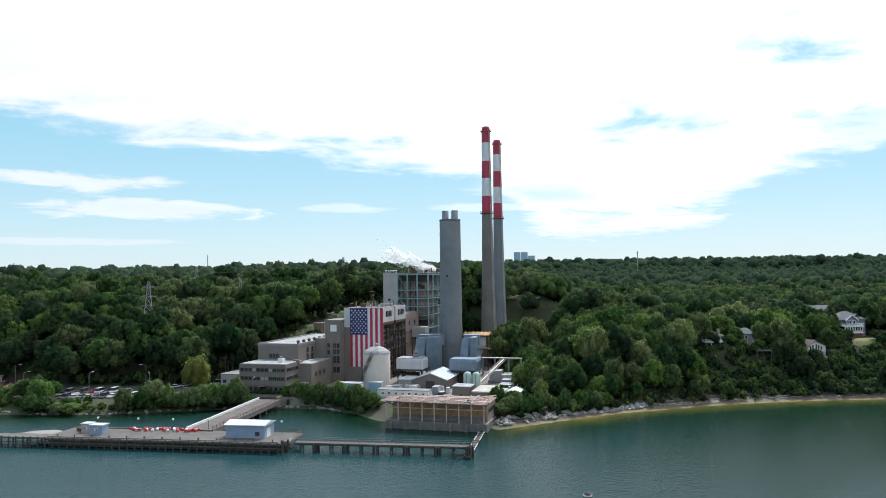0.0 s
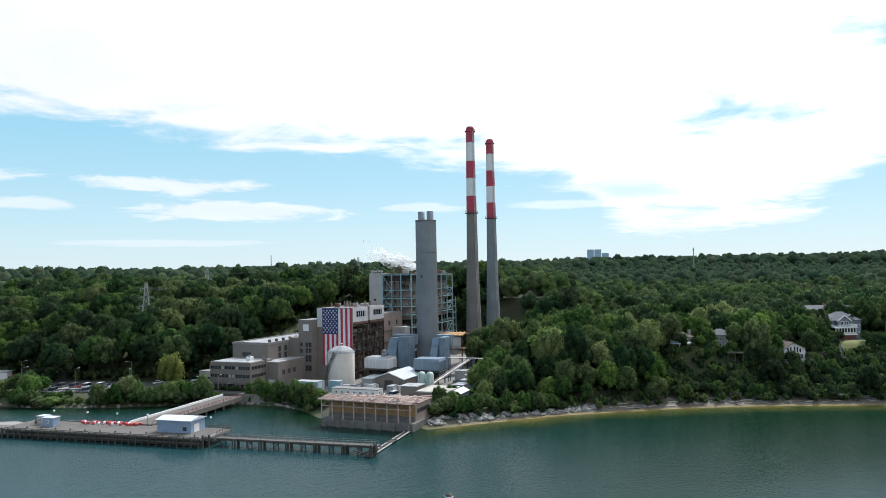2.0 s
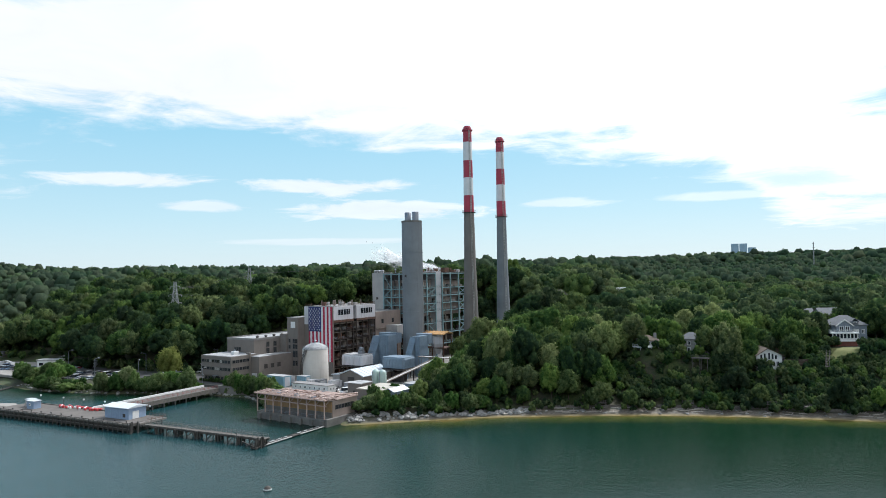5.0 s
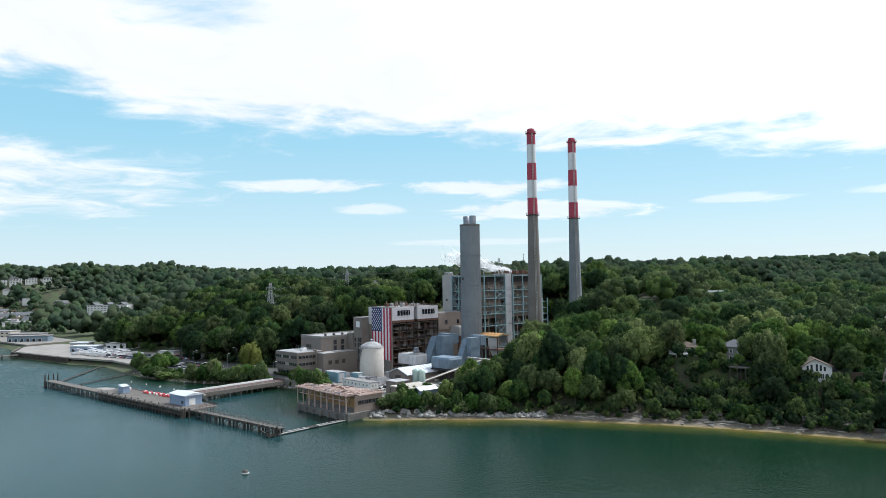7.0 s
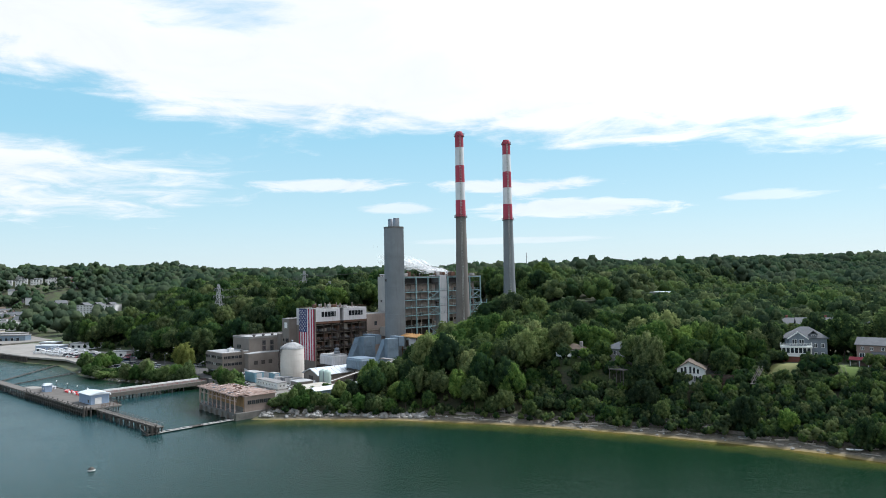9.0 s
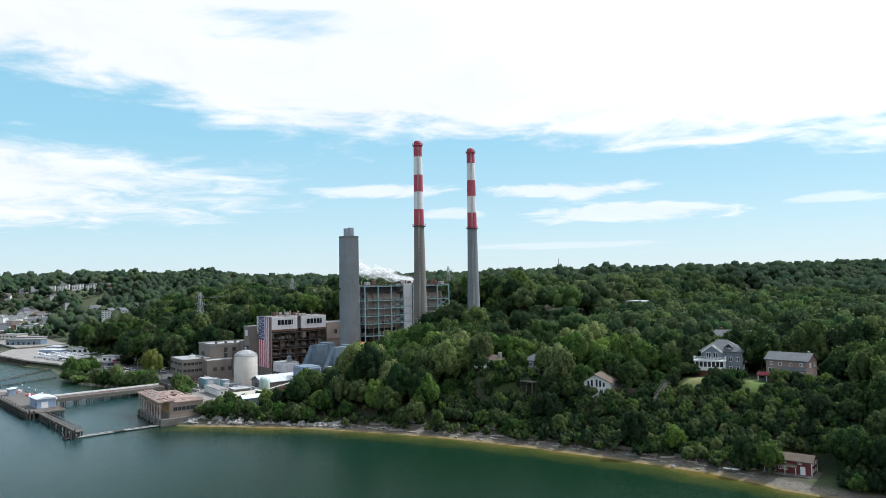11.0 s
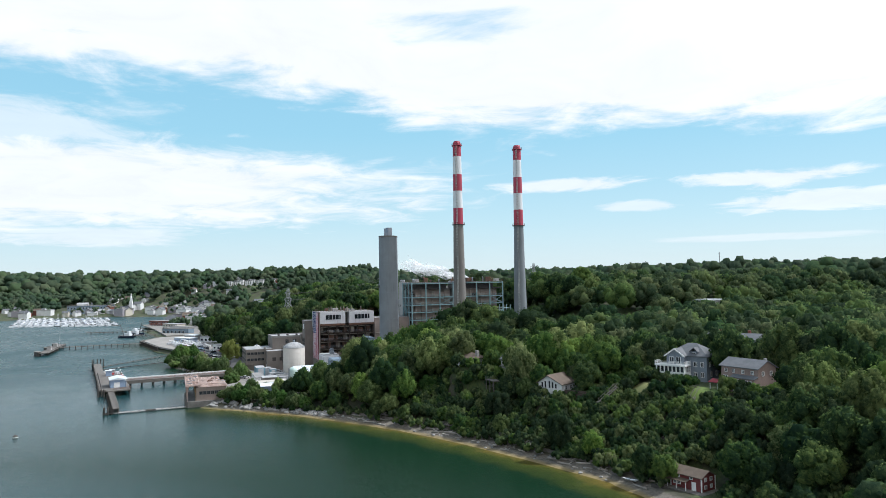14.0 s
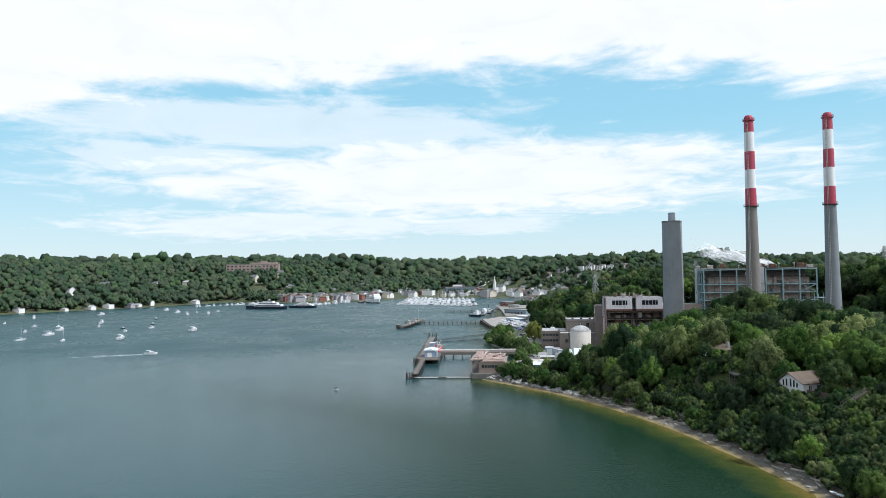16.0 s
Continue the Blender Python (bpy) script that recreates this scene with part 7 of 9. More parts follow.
def pylon(x, y, base, top, w):
    t = thing("transmission_tower", pose(x, y, base, 0, 0, 20), "grey steel lattice transmission tower among the trees", "pylon", "transmission towers")
    h = top - base
    def r(f):
        return w * ((1 - f) ** 1.25 * 0.5 + 0.07)
    br = Geo()
    n = 9
    corners = ((1, 1), (-1, 1), (-1, -1), (1, -1))
    for i in range(4):
        (c0, s0), (c1, s1) = corners[i], corners[(i + 1) % 4]
        g = Geo()
        for k in range(n + 1):
            x0, y0, z0 = c0 * r(k / n), s0 * r(k / n), h * k / n
            g.v += [(x0 - 0.1, y0 - 0.1, z0), (x0 + 0.1, y0 - 0.1, z0), (x0 + 0.1, y0 + 0.1, z0), (x0 - 0.1, y0 + 0.1, z0)]
            if k:
                m = 4 * k - 4
                g.f += [(m + j, m + (j + 1) % 4, m + 4 + (j + 1) % 4, m + 4 + j) for j in range(4)]
        for k in range(n):
            a, b = k / n, (k + 1) / n
            br.beam((c0 * r(a), s0 * r(a), a * h), (c1 * r(b), s1 * r(b), b * h), 0.12)
            br.beam((c1 * r(a), s1 * r(a), a * h), (c0 * r(b), s0 * r(b), b * h), 0.12)
            br.beam((c0 * r(b), s0 * r(b), b * h), (c1 * r(b), s1 * r(b), b * h), 0.08)
        part("leg", g, PYLON, t)
    part("lattice", br, PYLON, t)
    for f in (0.66, 0.79, 0.92):
        arm = Geo()
        l = 3.6 if f < 0.9 else 2.8
        for s in (-1, 1):
            arm.beam((0, 0, f * h), (s * l, 0, f * h), 0.18).beam((0, 0, f * h + 1.1), (s * l, 0, f * h), 0.12)
            arm.beam((s * l, 0, f * h), (s * l, 0, f * h - 1.2), 0.16)
        part("cross_arm", arm, PYLON, t)


PY = [(-142, 343, 14, 50, 7.5), (-147, 425, 24, 58.5, 7.5), (-119, 422, 22, 50.5, 6.5), (-70, 520, 30, 66, 7.0)]
for p in PY:
    pylon(*p)
WIRE = surface("dark_wire", (0.06, 0.06, 0.06), None, 1.0, 0.6)
wires = thing("power_line", pose(0, 0, 0), "thin dark power lines between the towers", "power line")
for f in (0.66, 0.79, 0.92):
    for s in (-3.2, 3.2):
        for a, b in ((0, 1), (1, 3)):
            p0, p1 = PY[a], PY[b]
            za, zb = p0[2] + (p0[3] - p0[2]) * f - 1.2, p1[2] + (p1[3] - p1[2]) * f - 1.2
            g, n = Geo(), 10
            for k in range(n + 1):
                q = k / n
                x, y, z = p0[0] + (p1[0] - p0[0]) * q + s, p0[1] + (p1[1] - p0[1]) * q + 0.35 * s, za + (zb - za) * q - 12 * q * (1 - q) * 0.5
                g.v += [(x - 0.045, y, z), (x + 0.045, y, z), (x, y, z + 0.08)]
                if k:
                    m = 3 * k - 3
                    g.f += [(m + i, m + (i + 1) % 3, m + 3 + (i + 1) % 3, m + 3 + i) for i in range(3)]
            part("wire", g, WIRE, wires)
for x, y, base, top in ((-500, 1500, 58, 104), (330, 1150, 55, 88)):
    t = thing("radio_mast", pose(x, y, base), "thin distant radio mast above the woods", "mast", "radio masts")
    part("mast", Geo().beam((0, 0, 0), (0, 0, top - base), 1.1), PYLON, t)
    for k in range(4):
        part("antenna", Geo().box(-1.2, -1.2, (top - base) - 3 - 6 * k, 1.2, 1.2, (top - base) - 2.2 - 6 * k), PYLON, t)
wz = ground_z(92, 500)
wt = thing("store_building", pose(92, 500, wz, 0, 0, -4), "low pale building with a flat white roof among the trees", "building")
part("wall", Geo().chamfer(-6.5, -6, -1, 6.5, 6, 38.6 - wz, 0.1), PANEL_GREY, wt)
part("roof", Geo().chamfer(-7.4, -6.8, 38.6 - wz, 7.4, 6.8, 39.4 - wz, 0.1), WHITE_METAL, wt, "flat white roof")
# blue of distant haze put into the towers' wall colour
HAZE_BLUE = surface("haze_blue_tower_wall", (0.30, 0.42, 0.54), (0.26, 0.37, 0.48), 0.05, 0.6)
ft = thing("tower_block", pose(545, 4450, 60), "far tower blocks on the horizon with blue haze painted in", "tower block")
for k in range(3):
    part("tower", Geo().chamfer(-70 + 46 * k, 0, 0, -30 + 46 * k, 30, 138 - 24 * (k == 2), 1.0), HAZE_BLUE, ft)
by = thing("mooring_buoy", pose(36, 157, 0), "small dark mooring buoy on the water", "buoy")
part("float", Geo().turned([(0.3, -0.6), (0.9, -0.2), (1.0, 0.3), (0.6, 0.9), (0.15, 1.1)], 16), TIMBER_DARK, by, smooth=True)
part("ring", Geo().turned([(0.96, 0.1), (1.04, 0.2), (1.0, 0.4)], 16), FRAME_WHITE, by)

# low annex and switch yard behind the parking
annex = thing("annex_building", at_plan(-50, -24), "low grey annex beside the office", "building")
part("wall", Geo().chamfer(0, 0, 0, 15.5, 13, 5.2, 0.08), PANEL_GREY, annex)
part("roof", Geo().box(-0.2, -0.2, 5.2, 15.7, 13.2, 5.5), ROOF_GREY, annex)
for k in range(4):
    window(annex, 2 + 3.6 * k, -0.02, 1.6, 1.6, 1.4, FRONT)
part("overhead_door", Geo().box(12.4, -0.06, 0, 15.0, 0.0, 3.2), PANEL_WHITE, annex)
rk = random.Random(31)
for k in range(9):
    u, v = -60 + 2.9 * k + rk.uniform(-0.6, 0.6), -8 + rk.uniform(-1, 9)
    t = thing("switchgear_frame", at_plan(u, v, ground_z(*plan(u, v)) - 0.1), "grey steel switchgear frame in the switch yard", "switchgear", "switch yard frames")
    h = rk.uniform(5.5, 8.5)
    for x in (0, 2.4):
        part("post", Geo().beam((x, 0, 0), (x, 0, h), 0.28), STEEL_GREY, t)
    part("crossbar", Geo().beam((-0.5, 0, h - 0.6), (2.9, 0, h - 0.6), 0.3), STEEL_GREY, t)
    for x in (0.2, 1.2, 2.2):
        part("insulator", Geo().turned([(0.12, h - 2.0), (0.2, h - 1.7), (0.12, h - 1.4), (0.2, h - 1.1), (0.12, h - 0.75)], 8, x, 0.0), TIMBER_DARK, t)
for k in range(3):
    u, v = -46 + 5.0 * k, -2.0
    t = thing("power_transformer", at_plan(u, v, ground_z(*plan(u, v)) - 0.1), "grey power transformer with cooling fins", "transformer", "transformers")
    part("tank", Geo().chamfer(0, 0, 0.3, 3.2, 2.4, 3.6, 0.12), PANEL_GREY, t)
    for j in range(5):
        part("fin", Geo().box(0.3 + 0.6 * j, -0.5, 0.8, 0.55 + 0.6 * j, -0.02, 3.0), STEEL_GREY, t)
    part("conservator", Geo().beam((0.3, 1.2, 4.2), (2.9, 1.2, 4.2), 0.8, sides=10), PANEL_GREY, t)


# ---- houses on the bluff ----
SHINGLE_BLUE = surface("blue_grey_shingle", (0.20, 0.23, 0.27), (0.15, 0.175, 0.21), 0.6, 0.85, grain=5.0)
SHINGLE_PINK = surface("pinkish_brown_shingle", (0.30, 0.22, 0.19), (0.24, 0.175, 0.155), 0.6, 0.85, grain=5.0)
CLAP_WHITE = surface("white_clapboard", (0.70, 0.70, 0.69), (0.6, 0.6, 0.6), 0.6, 0.7)
CLAP_RED = surface("barn_red_clapboard", (0.17, 0.035, 0.035), (0.12, 0.028, 0.03), 0.6, 0.8)
ROOF_SLATE = surface("grey_roof_shingle", (0.125, 0.13, 0.138), (0.085, 0.09, 0.097), 0.5, 0.85, grain=5.0)
ROOF_BROWN = surface("brown_roof_shingle", (0.12, 0.09, 0.065), (0.085, 0.062, 0.045), 0.5, 0.88, grain=5.0)
BRICK_RED = surface("red_brick", (0.24, 0.09, 0.065), (0.17, 0.065, 0.05), 0.8, 0.9)
GREY_SIDE = surface("grey_siding", (0.36, 0.36, 0.36), (0.3, 0.3, 0.3), 0.6, 0.8)
STONE_GREY = surface("grey_stone", (0.3, 0.29, 0.27), (0.2, 0.19, 0.18), 1.0, 0.9)
AWNING_RED = surface("red_awning", (0.26, 0.03, 0.045), (0.2, 0.025, 0.035), 0.6, 0.8)

# white-fronted house with two tiers of porch
wh = thing("house", pose(189.2, 317.6, 19.6, 0, 0, 10), "blue-grey shingled house with a white two-tier porch", "house", "bluff houses")
part("basement", Geo().box(0.3, 0.4, 0, 9.2, 4.6, 1.9), BRICK_RED, wh, "red brick basement")
part("porch_floor", Geo().chamfer(-0.2, -0.2, 1.9, 9.6, 4.6, 2.2, 0.05), FRAME_WHITE, wh)
part("porch_wall", Geo().box(0, 0.05, 2.2, 9.4, 4.6, 3.1), CLAP_WHITE, wh, "white porch wall")
part("porch_core", Geo().box(0.35, 0.4, 3.1, 9.05, 4.6, 4.9), GLASS_DARK, wh, "dark porch glazing")
for k in range(8):
    part("porch_post", Geo().box(0.0 + 1.3 * k, 0.02, 3.1, 0.28 + 1.3 * k, 0.36, 4.9), FRAME_WHITE, wh)
for k in range(4):
    part("porch_post", Geo().box(9.1, 0.6 + 1.25 * k, 3.1, 9.42, 0.85 + 1.25 * k, 4.9), FRAME_WHITE, wh)
part("porch_roof", Geo().chamfer(-0.3, -0.3, 4.9, 9.7, 4.6, 5.4, 0.06), FRAME_WHITE, wh)
g = Geo()
railing(g, (-0.2, -0.2, 5.4), (9.6, -0.2, 5.4), 1.05, 0.45, 0.08)
railing(g, (9.6, -0.2, 5.4), (9.6, 4.4, 5.4), 1.05, 0.45, 0.08)
railing(g, (-0.2, -0.2, 5.4), (-0.2, 4.4, 5.4), 1.05, 0.45, 0.08)
part("balcony_rail", g, FRAME_WHITE, wh)
part("upper_wall", Geo().box(2.6, 2.4, 5.4, 8.2, 6.2, 8.0), SHINGLE_BLUE, wh)
part("upper_gable", Geo().add([(2.6, 2.4, 8), (8.2, 2.4, 8), (5.4, 2.4, 10.0), (2.6, 6.2, 8), (8.2, 6.2, 8), (5.4, 6.2, 10.0)], [(0, 1, 2), (5, 4, 3), (0, 2, 5, 3), (2, 1, 4, 5)]), SHINGLE_BLUE, wh)
part("upper_roof", Geo().gable(2.6, 2.4, 8.2, 8.5, 8.0, 2.3, 0.5, 0.2, "y"), ROOF_SLATE, wh)
part("barge_board", Geo().beam((2.0, 1.85, 7.75), (5.4, 1.85, 10.2), 0.15, 0.4).beam((8.8, 1.85, 7.75), (5.4, 1.85, 10.2), 0.15, 0.4), FRAME_WHITE, wh)
window(wh, 4.3, 2.38, 5.7, 1.6, 2.0, FRONT, FRAME_WHITE)
window(wh, 6.5, 2.38, 5.7, 1.6, 2.0, FRONT, FRAME_WHITE)
part("main_wall", Geo().chamfer(1.5, 4.65, 0, 14.6, 15.0, 7.9, 0.05), SHINGLE_BLUE, wh, "blue-grey shingle wall")
part("main_roof", Geo().hip(1.5, 4.65, 14.6, 15.0, 8.0, 3.6, 0.6), ROOF_SLATE, wh, "grey hipped roof")
part("dormer", Geo().chamfer(9.3, 5.2, 7.6, 11.6, 7.4, 9.4, 0.05), SHINGLE_BLUE, wh)
part("dormer_roof", Geo().gable(9.3, 5.0, 11.6, 8.6, 9.3, 1.3, 0.3, 0.15, "y"), ROOF_SLATE, wh)
window(wh, 10.45, 5.18, 7.9, 1.3, 1.2, FRONT, FRAME_WHITE)
for x, z in ((11.0, 4.6), (13.2, 4.6), (11.0, 1.4), (13.2, 1.4)):
    window(wh, x, 4.63, z, 1.1, 1.6, FRONT, FRAME_WHITE)
for y, z in ((7, 4.6), (10, 4.6), (13, 4.6), (8, 1.4), (12, 1.4)):
    window(wh, 14.62, y, z, 1.1, 1.6, RIGHT, FRAME_WHITE)

# pinkish house with the red deck
bh = thing("house", pose(211.8, 317.8, 19.4, 0, 0, -9.5), "pinkish shingled two-storey house with a red deck", "house", "bluff houses")
part("wall", Geo().chamfer(0, 0, 0, 12.6, 7.6, 7.0, 0.05), SHINGLE_PINK, bh)
part("gable", Geo().add([(0, 0, 7), (0, 7.6, 7), (0, 3.8, 9.0), (12.6, 0, 7), (12.6, 7.6, 7), (12.6, 3.8, 9.0)], [(0, 2, 1), (3, 4, 5), (0, 3, 5, 2), (1, 2, 5, 4)]), SHINGLE_PINK, bh)
part("roof", Geo().gable(0, 0, 12.6, 7.6, 7.0, 2.2, 0.5, 0.2), ROOF_SLATE, bh, "grey gable roof")
part("mid_roof", Geo().add([(4.4, -1.9, 4.2), (12.8, -1.9, 4.2), (12.8, 0, 4.9), (4.4, 0, 4.9), (4.4, -1.9, 4.05), (12.8, -1.9, 4.05), (12.8, 0, 4.75), (4.4, 0, 4.75)],
                           [(0, 1, 2, 3), (7, 6, 5, 4), (0, 4, 5, 1), (1, 5, 6, 2), (0, 3, 7, 4)]), ROOF_SLATE, bh)
part("bay", Geo().box(4.6, -1.7, 0, 12.6, 0, 4.1), SHINGLE_PINK, bh)
for x in (1.8, 4.4, 7.6, 10.8):
    window(bh, x, -0.02, 5.2, 0.95, 1.1, FRONT, FRAME_WHITE)
for x in (5.6, 7.2, 10.0, 11.4):
    window(bh, x, -1.72, 2.3, 0.95, 1.4, FRONT, FRAME_WHITE)
for x in (5.6, 8.0, 10.6):
    window(bh, x, -1.72, 0.4, 1.0, 1.2, FRONT, FRAME_WHITE)
window(bh, 1.6, -0.02, 2.6, 1.5, 1.7, FRONT, FRAME_WHITE)
for y in (2, 5.4):
    window(bh, 12.62, y, 4.9, 1.0, 1.3, RIGHT, FRAME_WHITE)
part("deck", Geo().box(-1.4, -3.6, 2.0, 4.4, -0.02, 2.2), TIMBER_GREY, bh)
part("awning", Geo().add([(-1.6, -3.8, 2.3), (4.5, -3.8, 2.3), (4.5, -1.9, 3.1), (-1.6, -1.9, 3.1), (-1.6, -3.8, 2.2), (4.5, -3.8, 2.2), (4.5, -1.9, 3.0), (-1.6, -1.9, 3.0)], [(0, 1, 2, 3), (7, 6, 5, 4), (0, 4, 5, 1), (1, 5, 6, 2), (2, 6, 7, 3), (3, 7, 4, 0)]), AWNING_RED, bh, "red awning")
for x in (-1.2, 1.4, 4.0):
    part("deck_post", Geo().beam((x, -3.4, -0.3), (x, -3.4, 2.3), 0.2), FRAME_WHITE, bh)
part("chimney", Geo().chamfer(11.0, 4.5, 7.5, 11.7, 5.2, 9.6, 0.05), STONE_GREY, bh)

# white gabled house with tall windows
hb = thing("house", pose(159.2, 294.6, 13.8, 0, 0, 11), "white gabled house with tall dark windows", "house", "bluff houses")
part("wall", Geo().box(0, 0, 0, 9.0, 9, 4.6), CLAP_WHITE, hb)
part("gable", Geo().add([(0, 0, 4.6), (9.0, 0, 4.6), (3.8, 0, 7.0), (0, 9, 4.6), (9.0, 9, 4.6), (3.8, 9, 7.0)], [(0, 1, 2), (5, 4, 3), (0, 2, 5, 3), (2, 1, 4, 5)]), CLAP_WHITE, hb)
part("roof", Geo().add([(-0.6, -0.8, 4.35), (3.8, -0.8, 7.25), (3.8, 9.6, 7.25), (-0.6, 9.6, 4.35), (9.7, -0.8, 4.45), (9.7, 9.6, 4.45), (-0.6, -0.8, 4.15), (3.8, -0.8, 7.0), (3.8, 9.6, 7.0), (-0.6, 9.6, 4.15), (9.7, -0.8, 4.25), (9.7, 9.6, 4.25)],
                       [(0, 1, 2, 3), (1, 4, 5, 2), (9, 8, 7, 6), (8, 11, 10, 7), (0, 6, 7, 1), (1, 7, 10, 4), (4, 10, 11, 5), (3, 2, 8, 9), (2, 5, 11, 8), (0, 3, 9, 6)]), ROOF_BROWN, hb, "brown low-pitched roof")
for x, h in ((1.6, 2.0), (2.8, 2.4), (4.4, 2.6), (5.6, 2.3), (6.8, 1.7)):
    window(hb, x, -0.02, 2.9, 0.95, h, FRONT, FRAME_WHITE, 0)
for x in (1.8, 3.2, 6.0, 7.4):
    window(hb, x, -0.02, 0.4, 1.1, 1.9, FRONT, FRAME_WHITE)
for y in (2.5, 5.5):
    window(hb, 9.02, y, 2.4, 1.2, 1.4, RIGHT, FRAME_WHITE)
part("terrace", Geo().box(-0.6, -3.0, -0.9, 9.4, -0.02, -0.1), STONE_GREY, hb)
part("terrace_wall", Geo().box(-0.8, -3.4, -3.2, 9.6, -3.02, 0.5), CLAP_WHITE, hb)
part("wing", Geo().chamfer(2.5, 9.05, 0, 13.5, 15, 4.0, 0.05), STONE_GREY, hb)
part("wing_roof", Geo().hip(2.5, 9.05, 13.5, 15, 4.1, 2.2, 0.5), ROOF_BROWN, hb)

# low house with the rounded white deck
ha = thing("house", pose(116.4, 294.8, 20.4, 0, 0, 6) @ Matrix.Scale(0.82, 4), "low grey house with a rounded white deck above the trees", "house", "bluff houses")
part("wall", Geo().chamfer(0, 0, 0, 9.5, 8, 3.6, 0.05), GREY_SIDE, ha)
part("roof", Geo().hip(0, 0, 9.5, 8, 3.7, 2.2, 0.6), ROOF_BROWN, ha, "dark hipped roof")
deck_o = [(-2.5, 0)] + [(3.5 + 6.0 * math.cos(math.pi + math.pi * k / 10), -0.5 + 4.6 * math.sin(math.pi + math.pi * k / 10)) for k in range(11)] + [(10, 0)]
part("deck", Geo().prism(deck_o, 0.9, 1.2), FRAME_WHITE, ha, "rounded white deck")
g = Geo()
for p, q in zip(deck_o, deck_o[1:]):
    railing(g, (*p, 1.2), (*q, 1.2), 1.0, 0.6, 0.09)
    g.beam((*p, 1.0), (*q, 1.0), 0.1, 0.7)
part("deck_rail", g, FRAME_WHITE, ha)
for k in range(5):
    part("deck_post", Geo().beam((-1.5 + 2.5 * k, -3.2 if 0 < k < 4 else -1.5, -2.6), (-1.5 + 2.5 * k, -3.2 if 0 < k < 4 else -1.5, 1), 0.25), FRAME_WHITE, ha)
for x in (1.4, 3.2, 5.0, 6.8, 8.4):
    window(ha, x, -0.02, 1.3, 1.3, 1.8, FRONT, FRAME_WHITE)
part("chimney", Geo().chamfer(7.6, 3, 3.6, 9.0, 4.2, 7.0, 0.05), STONE_GREY, ha)

h2 = thing("house", pose(131.2, 301.2, 18.2, 0, 0, -16), "pale stucco house half hidden by trees", "house", "bluff houses")
part("wall", Geo().chamfer(0, 0, 0, 9, 7.5, 5.4, 0.05), STONE_GREY, h2)
part("roof", Geo().hip(0, 0, 9, 7.5, 5.5, 2.4, 0.5), ROOF_SLATE, h2)
for x in (1.5, 4.5, 7.5):
    for z in (0.7, 3.2):
        window(h2, x, -0.02, z, 1.2, 1.5, FRONT, FRAME_WHITE)
part("terrace", Geo().box(-1, -3.0, -1.2, 9, -0.02, -0.4), CONC_PAVE, h2)
part("wing", Geo().chamfer(9.05, 1.5, 0, 12.4, 7.0, 3.4, 0.05), STONE_GREY, h2)
part("wing_roof", Geo().hip(9.05, 1.5, 12.4, 7.0, 3.5, 1.2, 0.3), ROOF_SLATE, h2)

vp = thing("viewing_platform", pose(136.3, 292.6, 17.4, 0, 0, -14), "pale timber viewing platform at the edge of the bluff", "platform")
part("deck", Geo().chamfer(0, -1.5, -0.25, 6.2, 1.5, 0.05, 0.04), TIMBER_GREY, vp)
for px in (0.3, 3.1, 5.9):
    for py in (-1.3, 1.3):
        part("post", Geo().beam((px, py, -6.5), (px, py, -0.25), 0.2), TIMBER_GREY, vp)
g = Geo()
railing(g, (0, -1.45, 0.05), (6.2, -1.45, 0.05), 1.0, 1.0, 0.06)
part("handrail", g, TIMBER_GREY, vp)
WALL_BROWN = surface("brown_timber_wall", (0.085, 0.06, 0.045), (0.055, 0.04, 0.03), 0.8, 0.9)
rw_ = thing("retaining_wall", pose(168.8, 296.2, 13.2, 0, 0, 10), "brown timber retaining wall below the garden", "wall")
for k in range(7):
    part("sleeper", Geo().chamfer(0, 0.12 * k, 0.5 * k, 10.5, 0.4 + 0.12 * k, 0.5 * k + 0.47, 0.03), WALL_BROWN, rw_)
rh = thing("beach_cottage", pose(223.0, 275.6, 1.7, 0, 0, -3), "barn-red beach cottage with white trim and brown roof", "cottage")
part("wall", Geo().box(0, 0, 0.3, 8.6, 5.2, 3.6), CLAP_RED, rh)
part("gable", Geo().add([(0, 0, 3.6), (0, 5.2, 3.6), (0, 2.6, 4.75), (8.6, 0, 3.6), (8.6, 5.2, 3.6), (8.6, 2.6, 4.75)], [(0, 2, 1), (3, 4, 5), (0, 3, 5, 2), (1, 2, 5, 4)]), CLAP_RED, rh)
part("roof", Geo().gable(0, 0, 8.6, 5.2, 3.6, 1.4, 0.4, 0.16), ROOF_BROWN, rh, "brown shingle roof")
part("porch_roof", Geo().add([(-2.6, -1.6, 2.3), (5.4, -1.6, 2.3), (5.4, 0, 2.7), (-2.6, 0, 2.7), (-2.6, -1.6, 2.18), (5.4, -1.6, 2.18), (5.4, 0, 2.58), (-2.6, 0, 2.58)], [(0, 1, 2, 3), (7, 6, 5, 4), (0, 4, 5, 1), (1, 5, 6, 2), (2, 6, 7, 3), (3, 7, 4, 0)]), ROOF_BROWN, rh)
part("side_roof", Geo().box(-2.6, 0.02, 2.5, -0.4, 3.6, 2.64), ROOF_BROWN, rh)
part("floor_deck", Geo().box(-2.8, -2.0, 0, 10.2, 6, 0.28), TIMBER_GREY, rh)
for x in (-2.4, 0, 2.6, 5.2):
    part("porch_post", Geo().beam((x, -1.4, 0.2), (x, -1.4, 2.3), 0.16), FRAME_WHITE, rh)
for x in (1.2, 2.2, 5.8):
    window(rh, x, -0.02, 2.75, 0.85, 0.75, FRONT, FRAME_WHITE)
for x in (1.2, 2.4):
    window(rh, x, -0.02, 1.0, 0.9, 0.9, FRONT, FRAME_WHITE)
